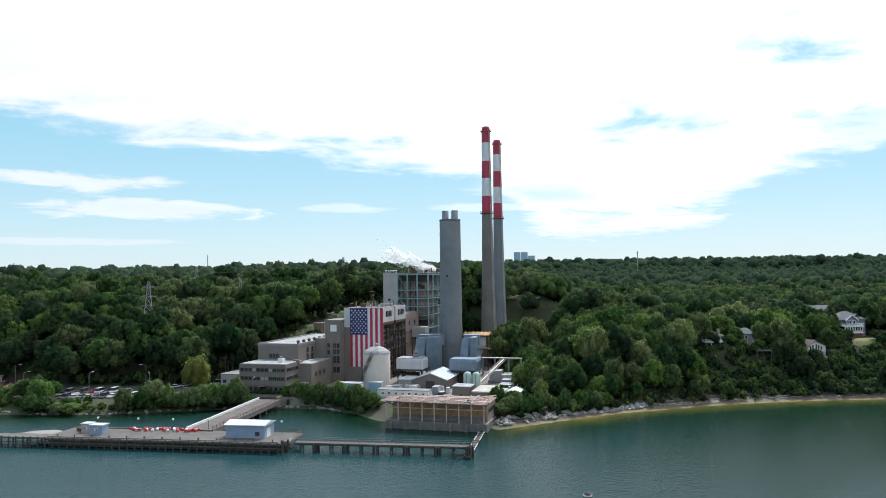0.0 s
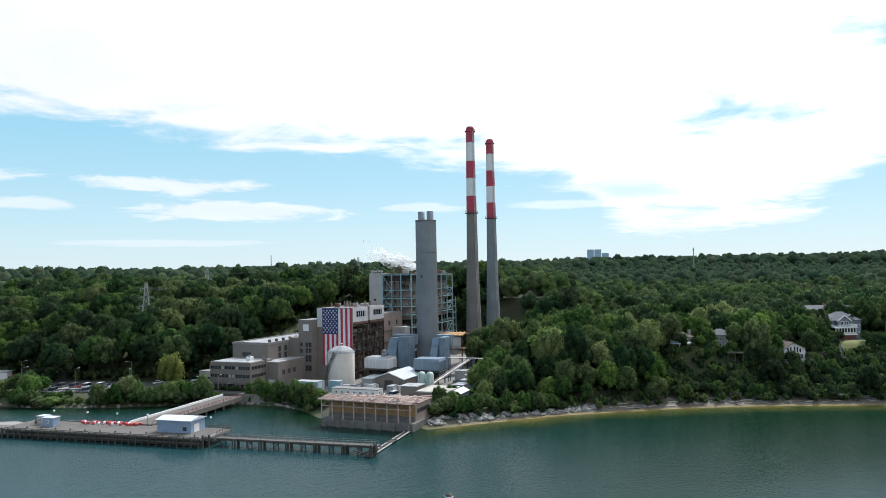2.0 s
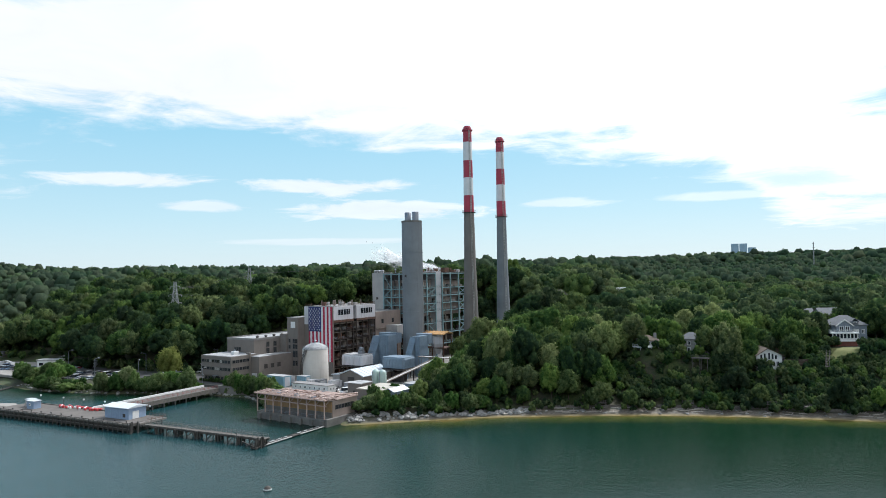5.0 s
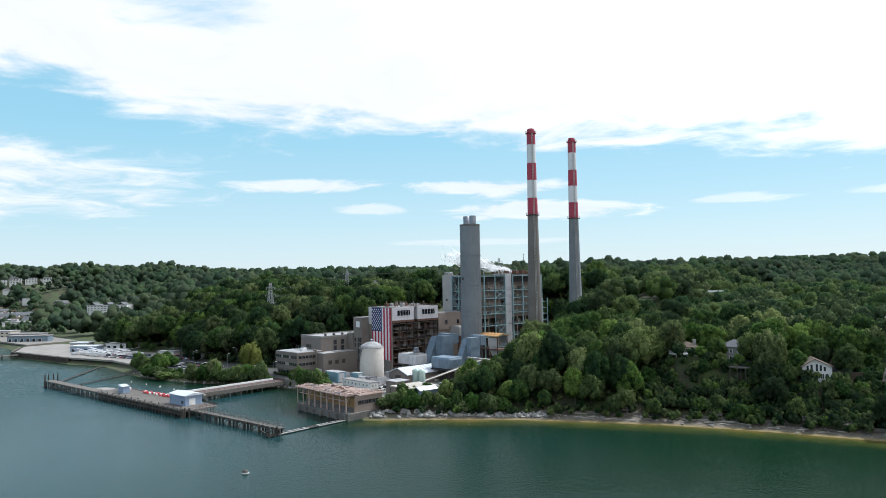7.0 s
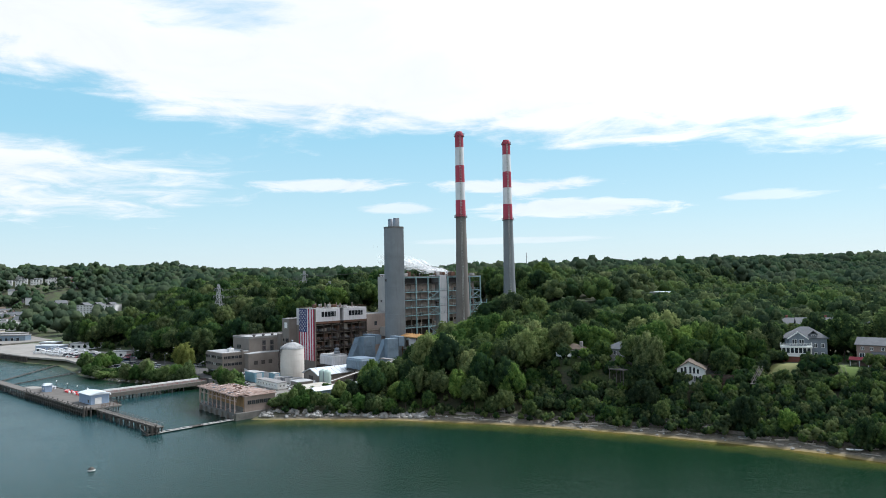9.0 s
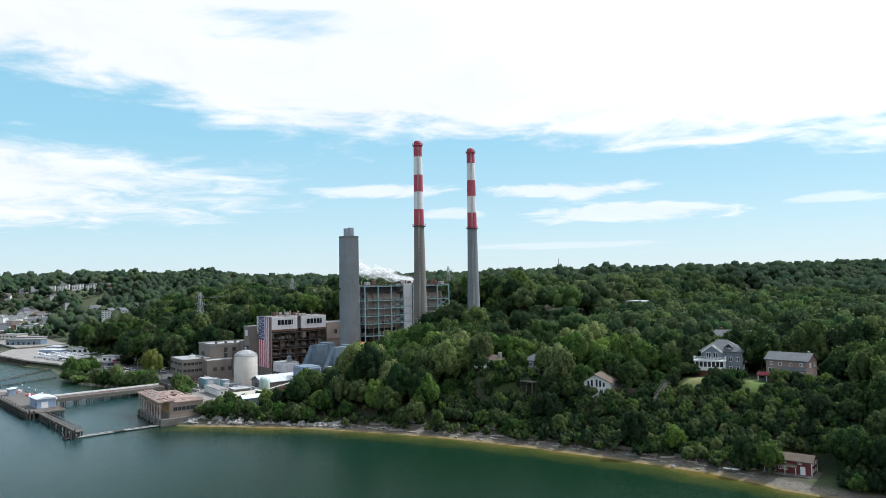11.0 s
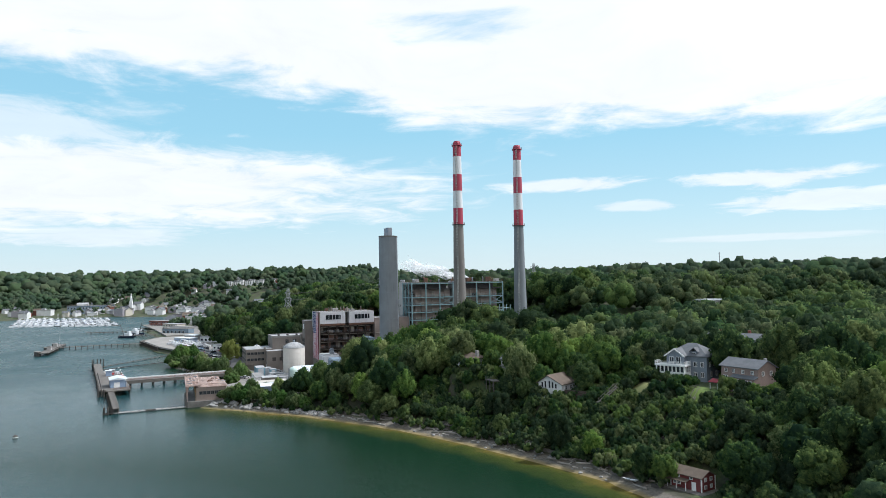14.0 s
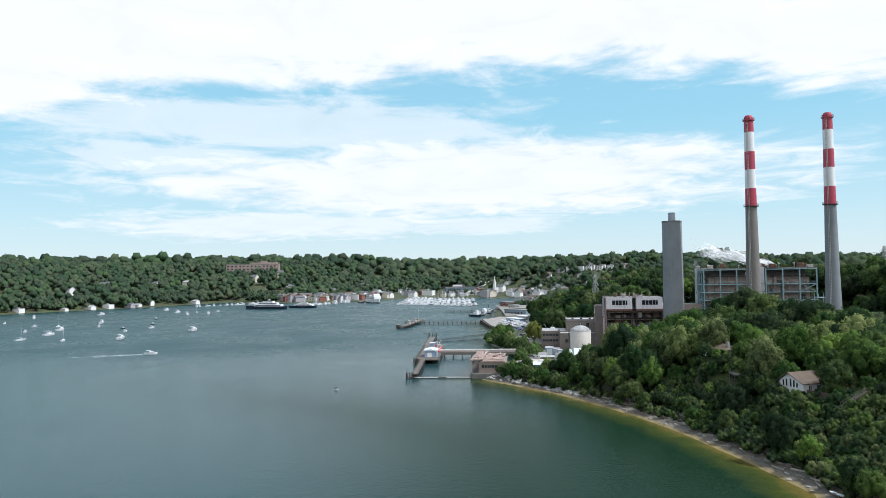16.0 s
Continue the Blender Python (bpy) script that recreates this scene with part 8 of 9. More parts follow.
part("door", Geo().box(5.9, -0.07, 0.3, 7.1, 0.0, 2.3), FRAME_WHITE, rh, "white door")
for y in (1.5, 3.6):
    for z in (0.9, 2.6):
        window(rh, 8.62, y, z, 0.9, 0.9, RIGHT, FRAME_WHITE)
for x, y in ((0, 0), (8.6, 0), (8.6, 5.2)):
    part("corner_board", Geo().box(x - 0.12, y - 0.12, 0.3, x + 0.12, y + 0.12, 3.6), FRAME_WHITE, rh)
part("bulkhead", Geo().box(-4, -2.6, -2.0, 11, -2.05, 0.1), TIMBER_DARK, rh)
canoe = thing("rowing_boat", pose(212.5, 273.4, 1.1, 0, 0, 8), "white rowing boat pulled up on the beach", "boat")
part("hull", Geo().add([(-2.2, 0, 0.45), (-1.2, -0.6, 0.4), (1.0, -0.65, 0.4), (2.3, 0, 0.6), (1.0, 0.65, 0.4), (-1.2, 0.6, 0.4), (-1.4, 0, 0), (1.5, 0, 0)], [(0, 6, 1), (1, 6, 7, 2), (2, 7, 3), (3, 7, 4), (4, 7, 6, 5), (5, 6, 0), (0, 1, 2, 3, 4, 5)]), FRAME_WHITE, canoe)
part("thwart", Geo().box(-0.2, -0.6, 0.42, 0.1, 0.6, 0.48), TIMBER_GREY, canoe)


def bluff_stairs(points, label):
    t = thing("bluff_stairs", pose(0, 0, 0), label, "stairs", "bluff stairs")
    for a, b in zip(points, points[1:]):
        a, b = Vector(a), Vector(b)
        n = int((b - a).length / 0.6)
        side = (b - a).cross(Vector((0, 0, 1))).normalized() * 0.6
        for s in (-1, 1):
            part("stringer", Geo().beam(a + side * s, b + side * s, 0.12, 0.3), TIMBER_GREY, t)
            part("handrail", Geo().beam(a + side * s + Vector((0, 0, 1)), b + side * s + Vector((0, 0, 1)), 0.1), TIMBER_GREY, t)
        for k in range(n + 1):
            p = a.lerp(b, k / n)
            part("tread", Geo().beam(p - side, p + side, 0.3, 0.06), TIMBER_GREY, t)
            if k % 4 == 0:
                part("post", Geo().beam(p + side - Vector((0, 0, 2.2)), p + side + Vector((0, 0, 1.0)), 0.12), TIMBER_GREY, t)
        part("landing", Geo().box(b.x - 0.9, b.y - 0.9, b.z - 0.15, b.x + 0.9, b.y + 0.9, b.z), TIMBER_GREY, t)


bluff_stairs([(207.4, 312.5, 19.6), (209.8, 303.5, 15.5), (212.2, 291, 10.5), (212.7, 285, 6.5), (214.5, 277.6, 2.2)], "long weathered wooden stairs down the bluff")
bluff_stairs([(184.7, 303.2, 18.6), (183.2, 297, 14.5)], "weathered wooden stairs below the lawn")
bluff_stairs([(140, 303, 17.5), (139, 295, 12.5), (138.5, 287, 7.5)], "weathered wooden stairs down through the trees")
for x, y, h in ((134, 275.5, 2.0), (162, 277, 2.4), (104, 269, 2.2), (172, 277.6, 1.8)):
    t = thing("beach_platform", pose(x, y, 1.2), "small weathered wooden platform at the beach", "platform", "beach platforms")
    part("deck", Geo().box(-2, -1.2, h - 0.2, 2, 1.4, h), TIMBER_GREY, t)
    for a, b in ((-1.8, -1), (1.8, -1), (-1.8, 1.2), (1.8, 1.2)):
        part("post", Geo().beam((a, b, -0.4), (a, b, h + 1), 0.16), TIMBER_GREY, t)
    g = Geo()
    railing(g, (-2, -1.2, h), (2, -1.2, h), 1.0, 1.0, 0.08)
    part("handrail", g, TIMBER_GREY, t)
for name, out, mat, lab in (("lawn", [(203, 310), (210, 307), (216, 308), (218, 314), (212, 316), (205, 316)], LAWN, "bright green lawn at the edge of the bluff"),
                            ("lawn", [(181, 304), (188, 304), (196, 307), (203, 311), (192, 315), (184, 311)], DRY_GRASS, "patchy dry lawn at the edge of the bluff")):
    g = Geo()
    cx, cy = sum(p[0] for p in out) / len(out), sum(p[1] for p in out) / len(out)
    ring = []
    for s in (1.0, 0.66, 0.33):
        ring.append([(cx + (x - cx) * s, cy + (y - cy) * s) for p, q in zip(out, out[1:] + out[:1]) for x, y in (p, ((p[0] + q[0]) / 2, (p[1] + q[1]) / 2))])
    k = len(ring[0])
    vs = [(x, y, ground_z(x, y) + 0.12) for r in ring for x, y in r] + [(cx, cy, ground_z(cx, cy) + 0.15)]
    fs = [(r * k + i, r * k + (i + 1) % k, (r + 1) * k + (i + 1) % k, (r + 1) * k + i) for r in range(2) for i in range(k)] + [(2 * k + i, 2 * k + (i + 1) % k, 3 * k) for i in range(k)]
    g.add(vs, fs)
    tagged(part(name, g, mat, smooth=True), lab, "lawn", kind="structure")

# ---- plain houses: on the bluff behind, in the town, on the hills ----
def plain_house(w, d, h, wall, roof, rise, storeys, hip=False):
    t = thing("house", pose(0, 0, -60), "", "house", "bluff houses")
    part("wall", Geo().chamfer(-w / 2, -d / 2, -2.5, w / 2, d / 2, h, 0.05), wall, t)
    if hip:
        part("roof", Geo().hip(-w / 2, -d / 2, w / 2, d / 2, h, rise, 0.5), roof, t)
    else:
        part("gable", Geo().add([(-w / 2, -d / 2, h), (-w / 2, d / 2, h), (-w / 2, 0, h + rise), (w / 2, -d / 2, h), (w / 2, d / 2, h), (w / 2, 0, h + rise)], [(0, 2, 1), (3, 4, 5), (0, 3, 5, 2), (1, 2, 5, 4)]), wall, t)
        part("roof", Geo().gable(-w / 2, -d / 2, w / 2, d / 2, h, rise + 0.15, 0.5, 0.2), roof, t)
    for s in range(storeys):
        for k in range(4):
            window(t, w * (0.25 * k - 0.375), -d / 2 - 0.02, 0.9 + 2.8 * s, 1.1, 1.5, FRONT, FRAME_WHITE, 0)
    part("chimney", Geo().chamfer(w * 0.2, 0.4, h, w * 0.2 + 0.9, 1.3, h + rise + 1.0, 0.05), BRICK_RED, t)
    return t


CREAM = surface("cream_clapboard", (0.55, 0.51, 0.43), (0.48, 0.44, 0.37), 0.6, 0.8)
PROTO = {3: ("grey clapboard house with a dark roof", plain_house(14, 9, 5.6, GREY_SIDE, ROOF_SLATE, 2.6, 2)),
         4: ("red brick house with a grey roof", plain_house(11, 9, 5.8, BRICK_RED, ROOF_SLATE, 2.8, 2, True))}
rt = random.Random(77)
placed = set()


def put_house(k, x, y, turn, z=None, where="in the town", size=1.0):
    label, proto = PROTO[k]
    m = pose(x, y, ground_z(x, y) if z is None else z, 0, 0, turn)
    ob = proto if k not in placed else copy_thing(proto, m)
    placed.add(k)
    ob.matrix_basis = m @ Matrix.Diagonal((size, size, size, 1))
    tagged(ob, f"{label} {where}")
    return ob


for x, y, k, r, z in ((182.5, 360, 3, 10, 24.0), (218, 370, 4, -20, 23.5), (197, 354, 3, 12, 24.6), (240, 352, 3, 30, 25.0)):
    put_house(k, x, y, r, z, "behind the bluff")


def town_house(w, d, h, wall, roof, rise, flat=False):
    """A house far off in the town: walls up to the gables, and the roof."""
    t = thing("house", pose(0, 0, -60), "", "house", "houses of the town")
    g = Geo().chamfer(-w / 2, -d / 2, -2.5, w / 2, d / 2, h, 0.05)
    if flat:
        part("wall", g, wall, t)
        part("roof", Geo().chamfer(-w / 2 - 0.3, -d / 2 - 0.3, h, w / 2 + 0.3, d / 2 + 0.3, h + rise, 0.1).chamfer(-w / 4, -1.5, h + rise, 0, 1.5, h + rise + 1.6, 0.1), roof, t)
        return t
    g.add([(-w / 2, -d / 2, h), (-w / 2, d / 2, h), (-w / 2, 0, h + rise), (w / 2, -d / 2, h), (w / 2, d / 2, h), (w / 2, 0, h + rise)], [(0, 2, 1), (3, 4, 5), (0, 3, 5, 2), (1, 2, 5, 4)])
    part("wall", g, wall, t)
    part("roof", Geo().gable(-w / 2, -d / 2, w / 2, d / 2, h, rise + 0.15, 0.5, 0.2), roof, t)
    return t


MAUVE = surface("mauve_grey_siding", (0.34, 0.32, 0.35), (0.27, 0.255, 0.28), 0.6, 0.8)
TOWN_PROTO = [("white clapboard house with a grey roof", town_house(10, 8, 5.6, CLAP_WHITE, ROOF_SLATE, 2.8)),
              ("white clapboard house with a pale roof", town_house(13, 8, 3.4, CLAP_WHITE, ROOF_PALE, 2.2)),
              ("cream clapboard house with a grey roof", town_house(9, 9, 5.8, CREAM, ROOF_SLATE, 3.0)),
              ("mauve-grey sided house with a dark roof", town_house(14, 9, 5.6, MAUVE, ROOF_SLATE, 2.6)),
              ("red brick house with a brown roof", town_house(11, 9, 5.8, BRICK_RED, ROOF_BROWN, 2.8)),
              ("flat-roofed white shop building", town_house(16, 11, 6.4, CLAP_WHITE, ROOF_PALE, 0.6, True)),
              ("flat-roofed grey shop building", town_house(20, 12, 7.2, MAUVE, ROOF_GREY, 0.6, True))]
town_placed = set()


def put_town(k, x, y, turn, where="in the town", size=1.0, lift=0.0):
    label, proto = TOWN_PROTO[k]
    m = pose(x, y, ground_z(x, y) + lift, 0, 0, turn)
    ob = proto if k not in town_placed else copy_thing(proto, m)
    town_placed.add(k)
    ob.matrix_basis = m @ Matrix.Diagonal((size, size, size, 1))
    tagged(ob, f"{label} {where}")


TOWN = [(-600, 372), (-660, 400), (-760, 455), (-880, 515), (-960, 490), (-1030, 440), (-1090, 330), (-1090, 260), (-1020, 200), (-965, 120), (-1000, 0)]
for k in range(285):
    x, y, a = along(TOWN, rt.random())
    o = 11 + (rt.uniform(0, 60) if k < 150 else rt.uniform(50, 230))
    x, y = x + math.sin(a) * o, y - math.cos(a) * o
    if float(shore_distance(np.array([x]), np.array([y]))[0]) > 9:
        put_town(rt.choice((0, 0, 0, 1, 1, 2, 3, 3, 4, 5, 5, 6)), x, y, rt.choice((0, 90, 60, -30)) + rt.uniform(-10, 10) + 60, size=rt.uniform(1.1, 1.6) if k < 150 else rt.uniform(0.9, 1.25))
for x, y, r in HILL_HOUSES:
    put_town(rt.choice((0, 0, 1, 2)), x, y, 75 + rt.uniform(-30, 30), "on the hillside", 1.5, 2.5)
for x, y, k, s in ((-770, -338, 5, 0.9), (-815, -290, 1, 0.9), (-846, -262, 1, 1.3), (-866, -240, 5, 1.0), (-888, -212, 3, 1.1), (-904, -204, 1, 1.0), (-930, -190, 0, 1.1), (-1000, -130, 1, 1.4)):
    put_town(k, x - 12, y - 10, 60, "on the far shore", s)

# long white blocks: hotel, waterfront stores, hilltop homes, hospital
def long_block(x, y, z, turn, w, d, h, mat, roofmat, label, name="long_building", rows=3, gap=4.0):
    t = thing(name, pose(x, y, z, 0, 0, turn), label, "building")
    part("wall", Geo().chamfer(-w / 2, -d / 2, -10, w / 2, d / 2, h, 0.1), mat, t)
    part("roof", Geo().chamfer(-w / 2 - 0.4, -d / 2 - 0.4, h, w / 2 + 0.4, d / 2 + 0.4, h + 0.6, 0.1), roofmat, t)
    for s in range(rows):
        for k in range(int(w / gap)):
            window(t, -w / 2 + gap * (k + 0.5), -d / 2 - 0.02, 0.8 + (h - 0.4) / rows * s, gap * 0.55, (h / rows) * 0.5, FRONT, FRAME_WHITE, 0)
    return t


hotel = long_block(-568, 512, ground_z(-568, 512) + 11, 26, 48, 14, 10.0, CLAP_WHITE, ROOF_PALE, "long white four-storey waterfront apartment house", "apartment_house", 4)
for k in (-17, 0, 17):
    part("roof_gable", Geo().gable(k - 4, -7.4, k + 4, 4, 10.3, 3.0, 0.4, 0.4, "y"), ROOF_SLATE, hotel)
for k in range(9):
    x, y = -1046 + 8.5 * k * 0.45 + (14 if k % 2 else 0), 630 + 10.5 * k
    long_block(x, y, ground_z(x, y) + 1.5, 62, 13, 10, 7.5, CLAP_WHITE, ROOF_SLATE, "white three-storey terrace block on the hilltop", "terrace_block", 3, 4.2)
hz = ground_z(-1325, -60)
hos = long_block(-1326, -75, hz, 88, 120, 26, 79 - hz, SHINGLE_PINK, ROOF_GREY, "large pinkish brick hospital on the wooded ridge", "hospital", 4, 9.0)
part("upper_block", Geo().chamfer(-5, -10, 79 - hz, 55, 12, 83 - hz, 0.2), BRICK_PINK, hos)
part("penthouse", Geo().chamfer(18, -6, 83 - hz, 32, 6, 86 - hz, 0.2), BRICK_PINK, hos)
for x, y, t_, w, d, h, m, rm, lab in ((-298, 318, 20, 20, 9, 4.5, SHED_BLUE, WHITE_METAL, "blue metal warehouse on the waterside lot"), (-282, 338, 22, 26, 10, 4.0, CLAP_WHITE, ROOF_PALE, "long white shed on the waterside lot"),
                                      (-330, 334, 20, 14, 8, 4.0, GREY_SIDE, WHITE_METAL, "grey metal shed on the waterside lot"), (-178, 316, 10, 8, 4, 3.2, CLAP_WHITE, ROOF_PALE, "white guard house beside the road"),
                                      (-205, 316, 15, 12, 6, 3.6, CLAP_WHITE, ROOF_PALE, "low white shed beside the road"), (-470, 368, 25, 30, 12, 5, GREY_SIDE, ROOF_GREY, "low grey metal waterfront store"),
                                      (-598, 384, 22, 48, 14, 7, BRICK_RED, ROOF_GREY, "red waterfront restaurant with a grey roof"), (-436, 352, 33, 34, 9, 5.5, BLUE_STEEL, ROOF_GREY, "dark grey boat shed at the waterfront"),
                                      (-1125, 395, 75, 80, 18, 13, BLUE_STEEL, ROOF_GREY, "long dark inn with a flat roof"), (-520, 372, 20, 26, 12, 6, CREAM, ROOF_PALE, "low cream building at the waterfront"),
                                      (-1075, 180, 80, 60, 16, 10, GREY_SIDE, ROOF_SLATE, "grey market hall by the ferry dock"), (-1020, 40, 60, 50, 14, 8, CLAP_WHITE, ROOF_SLATE, "white boat club by the harbour"), (-1000, 90, 70, 36, 12, 7, CREAM, ROOF_SLATE, "cream waterfront building by the marina")):
    long_block(x, y, ground_z(x, y), t_, w, d, h, m, rm, lab, "waterfront_building", 1 if h < 6 else 2, 5.0)
ch = thing("church", pose(-1075, 443, ground_z(-1075, 443), 0, 0, 60), "white wooden church with a tall steeple", "church")
cz = 43.0 - ground_z(-1075, 443)
part("nave", Geo().box(-8, -5, -1, 8, 5, 9), CLAP_WHITE, ch)
part("roof", Geo().gable(-8, -5, 8, 5, 9, 4.5, 0.5, 0.25), ROOF_SLATE, ch)
part("tower", Geo().chamfer(8.05, -2.6, -1, 13, 2.6, cz * 0.6, 0.1), CLAP_WHITE, ch)
part("belfry", Geo().chamfer(8.9, -1.8, cz * 0.6, 12.2, 1.8, cz * 0.74, 0.1), CLAP_WHITE, ch)
part("spire", Geo().turned([(1.9, cz * 0.74), (0.1, cz)], 8, 10.5, 0), CLAP_WHITE, ch)

# ---- second dock, boats ----
def simple_dock(pts, w, z, label, name="timber_pier"):
    t = thing(name, pose(*pts[0], 0), label, "pier", "town piers")
    ox, oy = pts[0]
    for (x0, y0), (x1, y1) in zip(pts, pts[1:]):
        part("deck", Geo().beam((x0 - ox, y0 - oy, z), (x1 - ox, y1 - oy, z), w, 0.5), TIMBER_GREY, t)
        n = max(2, int(math.dist((x0, y0), (x1, y1)) / 4.5))
        for k in range(n + 1):
            f = k / n
            dx, dy = (y1 - y0) / math.dist((x0, y0), (x1, y1)) * w * 0.45, -(x1 - x0) / math.dist((x0, y0), (x1, y1)) * w * 0.45
            for s in (-1, 1):
                part("post", pile_m, None, t, at=(x0 - ox + (x1 - x0) * f + dx * s, y0 - oy + (y1 - y0) * f + dy * s, z - 2.4))
    return t


simple_dock([(-300, 209), (-388, 235)], 7, 2.4, "timber pier head reaching into the harbour")
for f in (0.05, 0.5, 0.95):
    x, y = -300 - 88 * f, 209 + 26 * f
    fd_ = thing("fender_dolphin", pose(x, y - 4.5, 0, 0, 0, 16), "dark timber fender dolphin at the pier head", "dolphin", "fender dolphins")
    part("block", Geo().chamfer(-3.2, -1.5, -2, 3.2, 0.9, 3.4, 0.2), TIMBER_DARK, fd_)
    part("cap", Geo().chamfer(-3.4, -1.7, 3.4, 3.4, 1.1, 3.8, 0.1), CONC_PAVE, fd_)
mast_ = thing("pier_light", pose(-372, 231, 2.65), "tall white light mast on the pier head", "light mast")
part("pole", Geo().beam((0, 0, 0), (0, 0, 11), 0.35, sides=8), PANEL_WHITE, mast_)
part("lamp_head", Geo().chamfer(-1.2, -0.3, 11, 1.2, 0.3, 11.5, 0.1), PANEL_WHITE, mast_)
for f in (0.3, 0.62):
    x, y = -300 - 88 * f, 209 + 26 * f
    hut = thing("pier_hut", pose(x, y, 2.65, 0, 0, 163), "small grey hut on the pier head", "hut", "pier huts")
    part("wall", Geo().chamfer(-2.5, -1.5, 0, 2.5, 1.5, 2.8, 0.05), PANEL_GREY, hut)
    part("roof", Geo().gable(-2.5, -1.5, 2.5, 1.5, 2.8, 0.8, 0.3, 0.15), ROOF_GREY, hut)
simple_dock([(-352, 226), (-336, 290)], 4, 2.4, "long timber pier from the waterside lot")
simple_dock([(-555, 285), (-520, 352)], 4, 2.0, "timber pier of the boat yard")
simple_dock([(-470, 302), (-450, 332)], 4, 2.0, "timber pier of the boat yard")
simple_dock([(-900, 172), (-1008, 184)], 8, 2.0, "ferry pier on dark piles")
BOAT_WHITE = surface("white_gelcoat", (0.66, 0.67, 0.69), (0.55, 0.56, 0.58), 0.6, 0.3)
NAVY = surface("navy_hull_paint", (0.015, 0.022, 0.045), (0.012, 0.018, 0.035), 0.6, 0.25)
CANVAS = surface("blue_canvas", (0.05, 0.10, 0.22), None, 1.0, 0.8)


def hull(L, B, D, draft=0.35, flare=0.8):
    """A boat's hull along x, bow at +x, waterline at z = 0."""
    g = Geo()
    st = [(-0.5, 0.85, 0.0), (-0.25, 1.0, 0.0), (0.1, 1.0, 0.0), (0.35, 0.62, 0.1), (0.5, 0.04, 0.25)]
    for f, b, up in st:
        z = D * (1 + up)
        g.v += [(f * L, -b * B / 2, z), (f * L * 0.97, -b * B / 2 * flare, 0.02), (f * L * 0.93, 0, -draft), (f * L * 0.97, b * B / 2 * flare, 0.02), (f * L, b * B / 2, z)]
    for k in range(4):
        a = 5 * k
        g.f += [(a + i, a + i + 1, a + 6 + i, a + 5 + i) for i in range(4)]
        g.f.append((a + 4, a, a + 5, a + 9))
    g.f += [(4, 3, 2, 1, 0), (20, 21, 22, 23, 24)]
    return g


def motorboat(L, label_mat=BOAT_WHITE):
    t = thing("motorboat", pose(0, 0, -70), "", "boat", "harbour boats")
    part("hull", hull(L, L * 0.32, L * 0.13), label_mat, t)
    part("cabin", Geo().chamfer(-L * 0.12, -L * 0.11, L * 0.12, L * 0.2, L * 0.11, L * 0.24, L * 0.03), BOAT_WHITE, t)
    part("windscreen", Geo().box(-L * 0.08, -L * 0.115, L * 0.165, L * 0.21, L * 0.115, L * 0.2), GLASS_DARK, t)
    part("bimini", Geo().chamfer(-L * 0.32, -L * 0.11, L * 0.3, L * 0.02, L * 0.11, L * 0.315, 0.05), BOAT_WHITE, t)
    return t


def sailboat(L):
    t = thing("sailing_boat", pose(0, 0, -70), "", "boat", "harbour boats")
    part("hull", hull(L, L * 0.28, L * 0.1, 0.6), BOAT_WHITE, t)
    part("coachroof", Geo().chamfer(-L * 0.1, -L * 0.07, L * 0.1, L * 0.22, L * 0.07, L * 0.15, L * 0.02), BOAT_WHITE, t)
    part("mast", Geo().beam((L * 0.08, 0, L * 0.1), (L * 0.08, 0, L * 1.25), 0.16, sides=6), BOAT_WHITE, t)
    part("boom", Geo().beam((L * 0.08, 0, L * 0.24), (-L * 0.36, 0, L * 0.24), 0.12, sides=6), BOAT_WHITE, t)
    part("sail_cover", Geo().beam((L * 0.06, 0, L * 0.262), (-L * 0.34, 0, L * 0.255), 0.3, sides=6), CANVAS, t)
    part("forestay", Geo().beam((L * 0.08, 0, L * 1.22), (L * 0.48, 0, L * 0.13), 0.05, sides=3), STEEL_GREY, t)
    return t


BOATS = [(motorboat(8), "white motorboat"), (motorboat(11), "white cabin cruiser"), (sailboat(10), "white sailing boat with lowered sails"), (motorboat(7, NAVY), "dark-hulled motorboat")]
boat_used = set()


def put_boat(k, x, y, turn, where, size=1.0):
    proto, label = BOATS[k]
    m = pose(x, y, 0, 0, 0, turn)
    ob = copy_thing(proto, m) if k in boat_used else proto
    boat_used.add(k)
    ob.matrix_basis = m @ Matrix.Diagonal((size, size, size, 1))
    tagged(ob, f"{label} {where}")


MOORED = [(-522, -246, 0), (-377, -159, 0), (-280, -120, 2), (-631, -261, 1), (-455, -184, 0), (-446, -156, 2), (-389, -131, 1), (-329, -117, 1), (-264, -79, 2), (-680, -192, 1), (-492, -127, 1), (-426, -107, 0),
          (-391, -71, 3), (-350, -56, 0), (-268, -34, 1), (-548, -82, 3), (-448, -58, 3), (-391, -43, 0), (-777, -129, 1), (-701, -94, 1), (-634, -65, 1), (-688, -64, 2), (-641, -38, 1), (-703, -37, 0), (-343, 9, 1)]
for x, y, k in MOORED:
    put_boat(k, x, y, rt.uniform(150, 215), "moored in the harbour", 1.25 if k == 1 else 1.05)
put_boat(1, -138, 27, 98, "under way in the harbour", 0.8)
WAKE = surface("white_wake_foam", (0.62, 0.66, 0.67), (0.28, 0.33, 0.34), 0.5, 0.6)
wake = thing("boat_wake", pose(-138, 22, 0.03, 0, 0, 98), "thin white wake behind the motorboat", "wake")
part("foam", Geo().prism([(0, -0.9), (0, 0.9), (-14, 1.2), (-46, 0.3), (-46, 0.0), (-14, -0.5)], 0.0, 0.04), WAKE, wake)
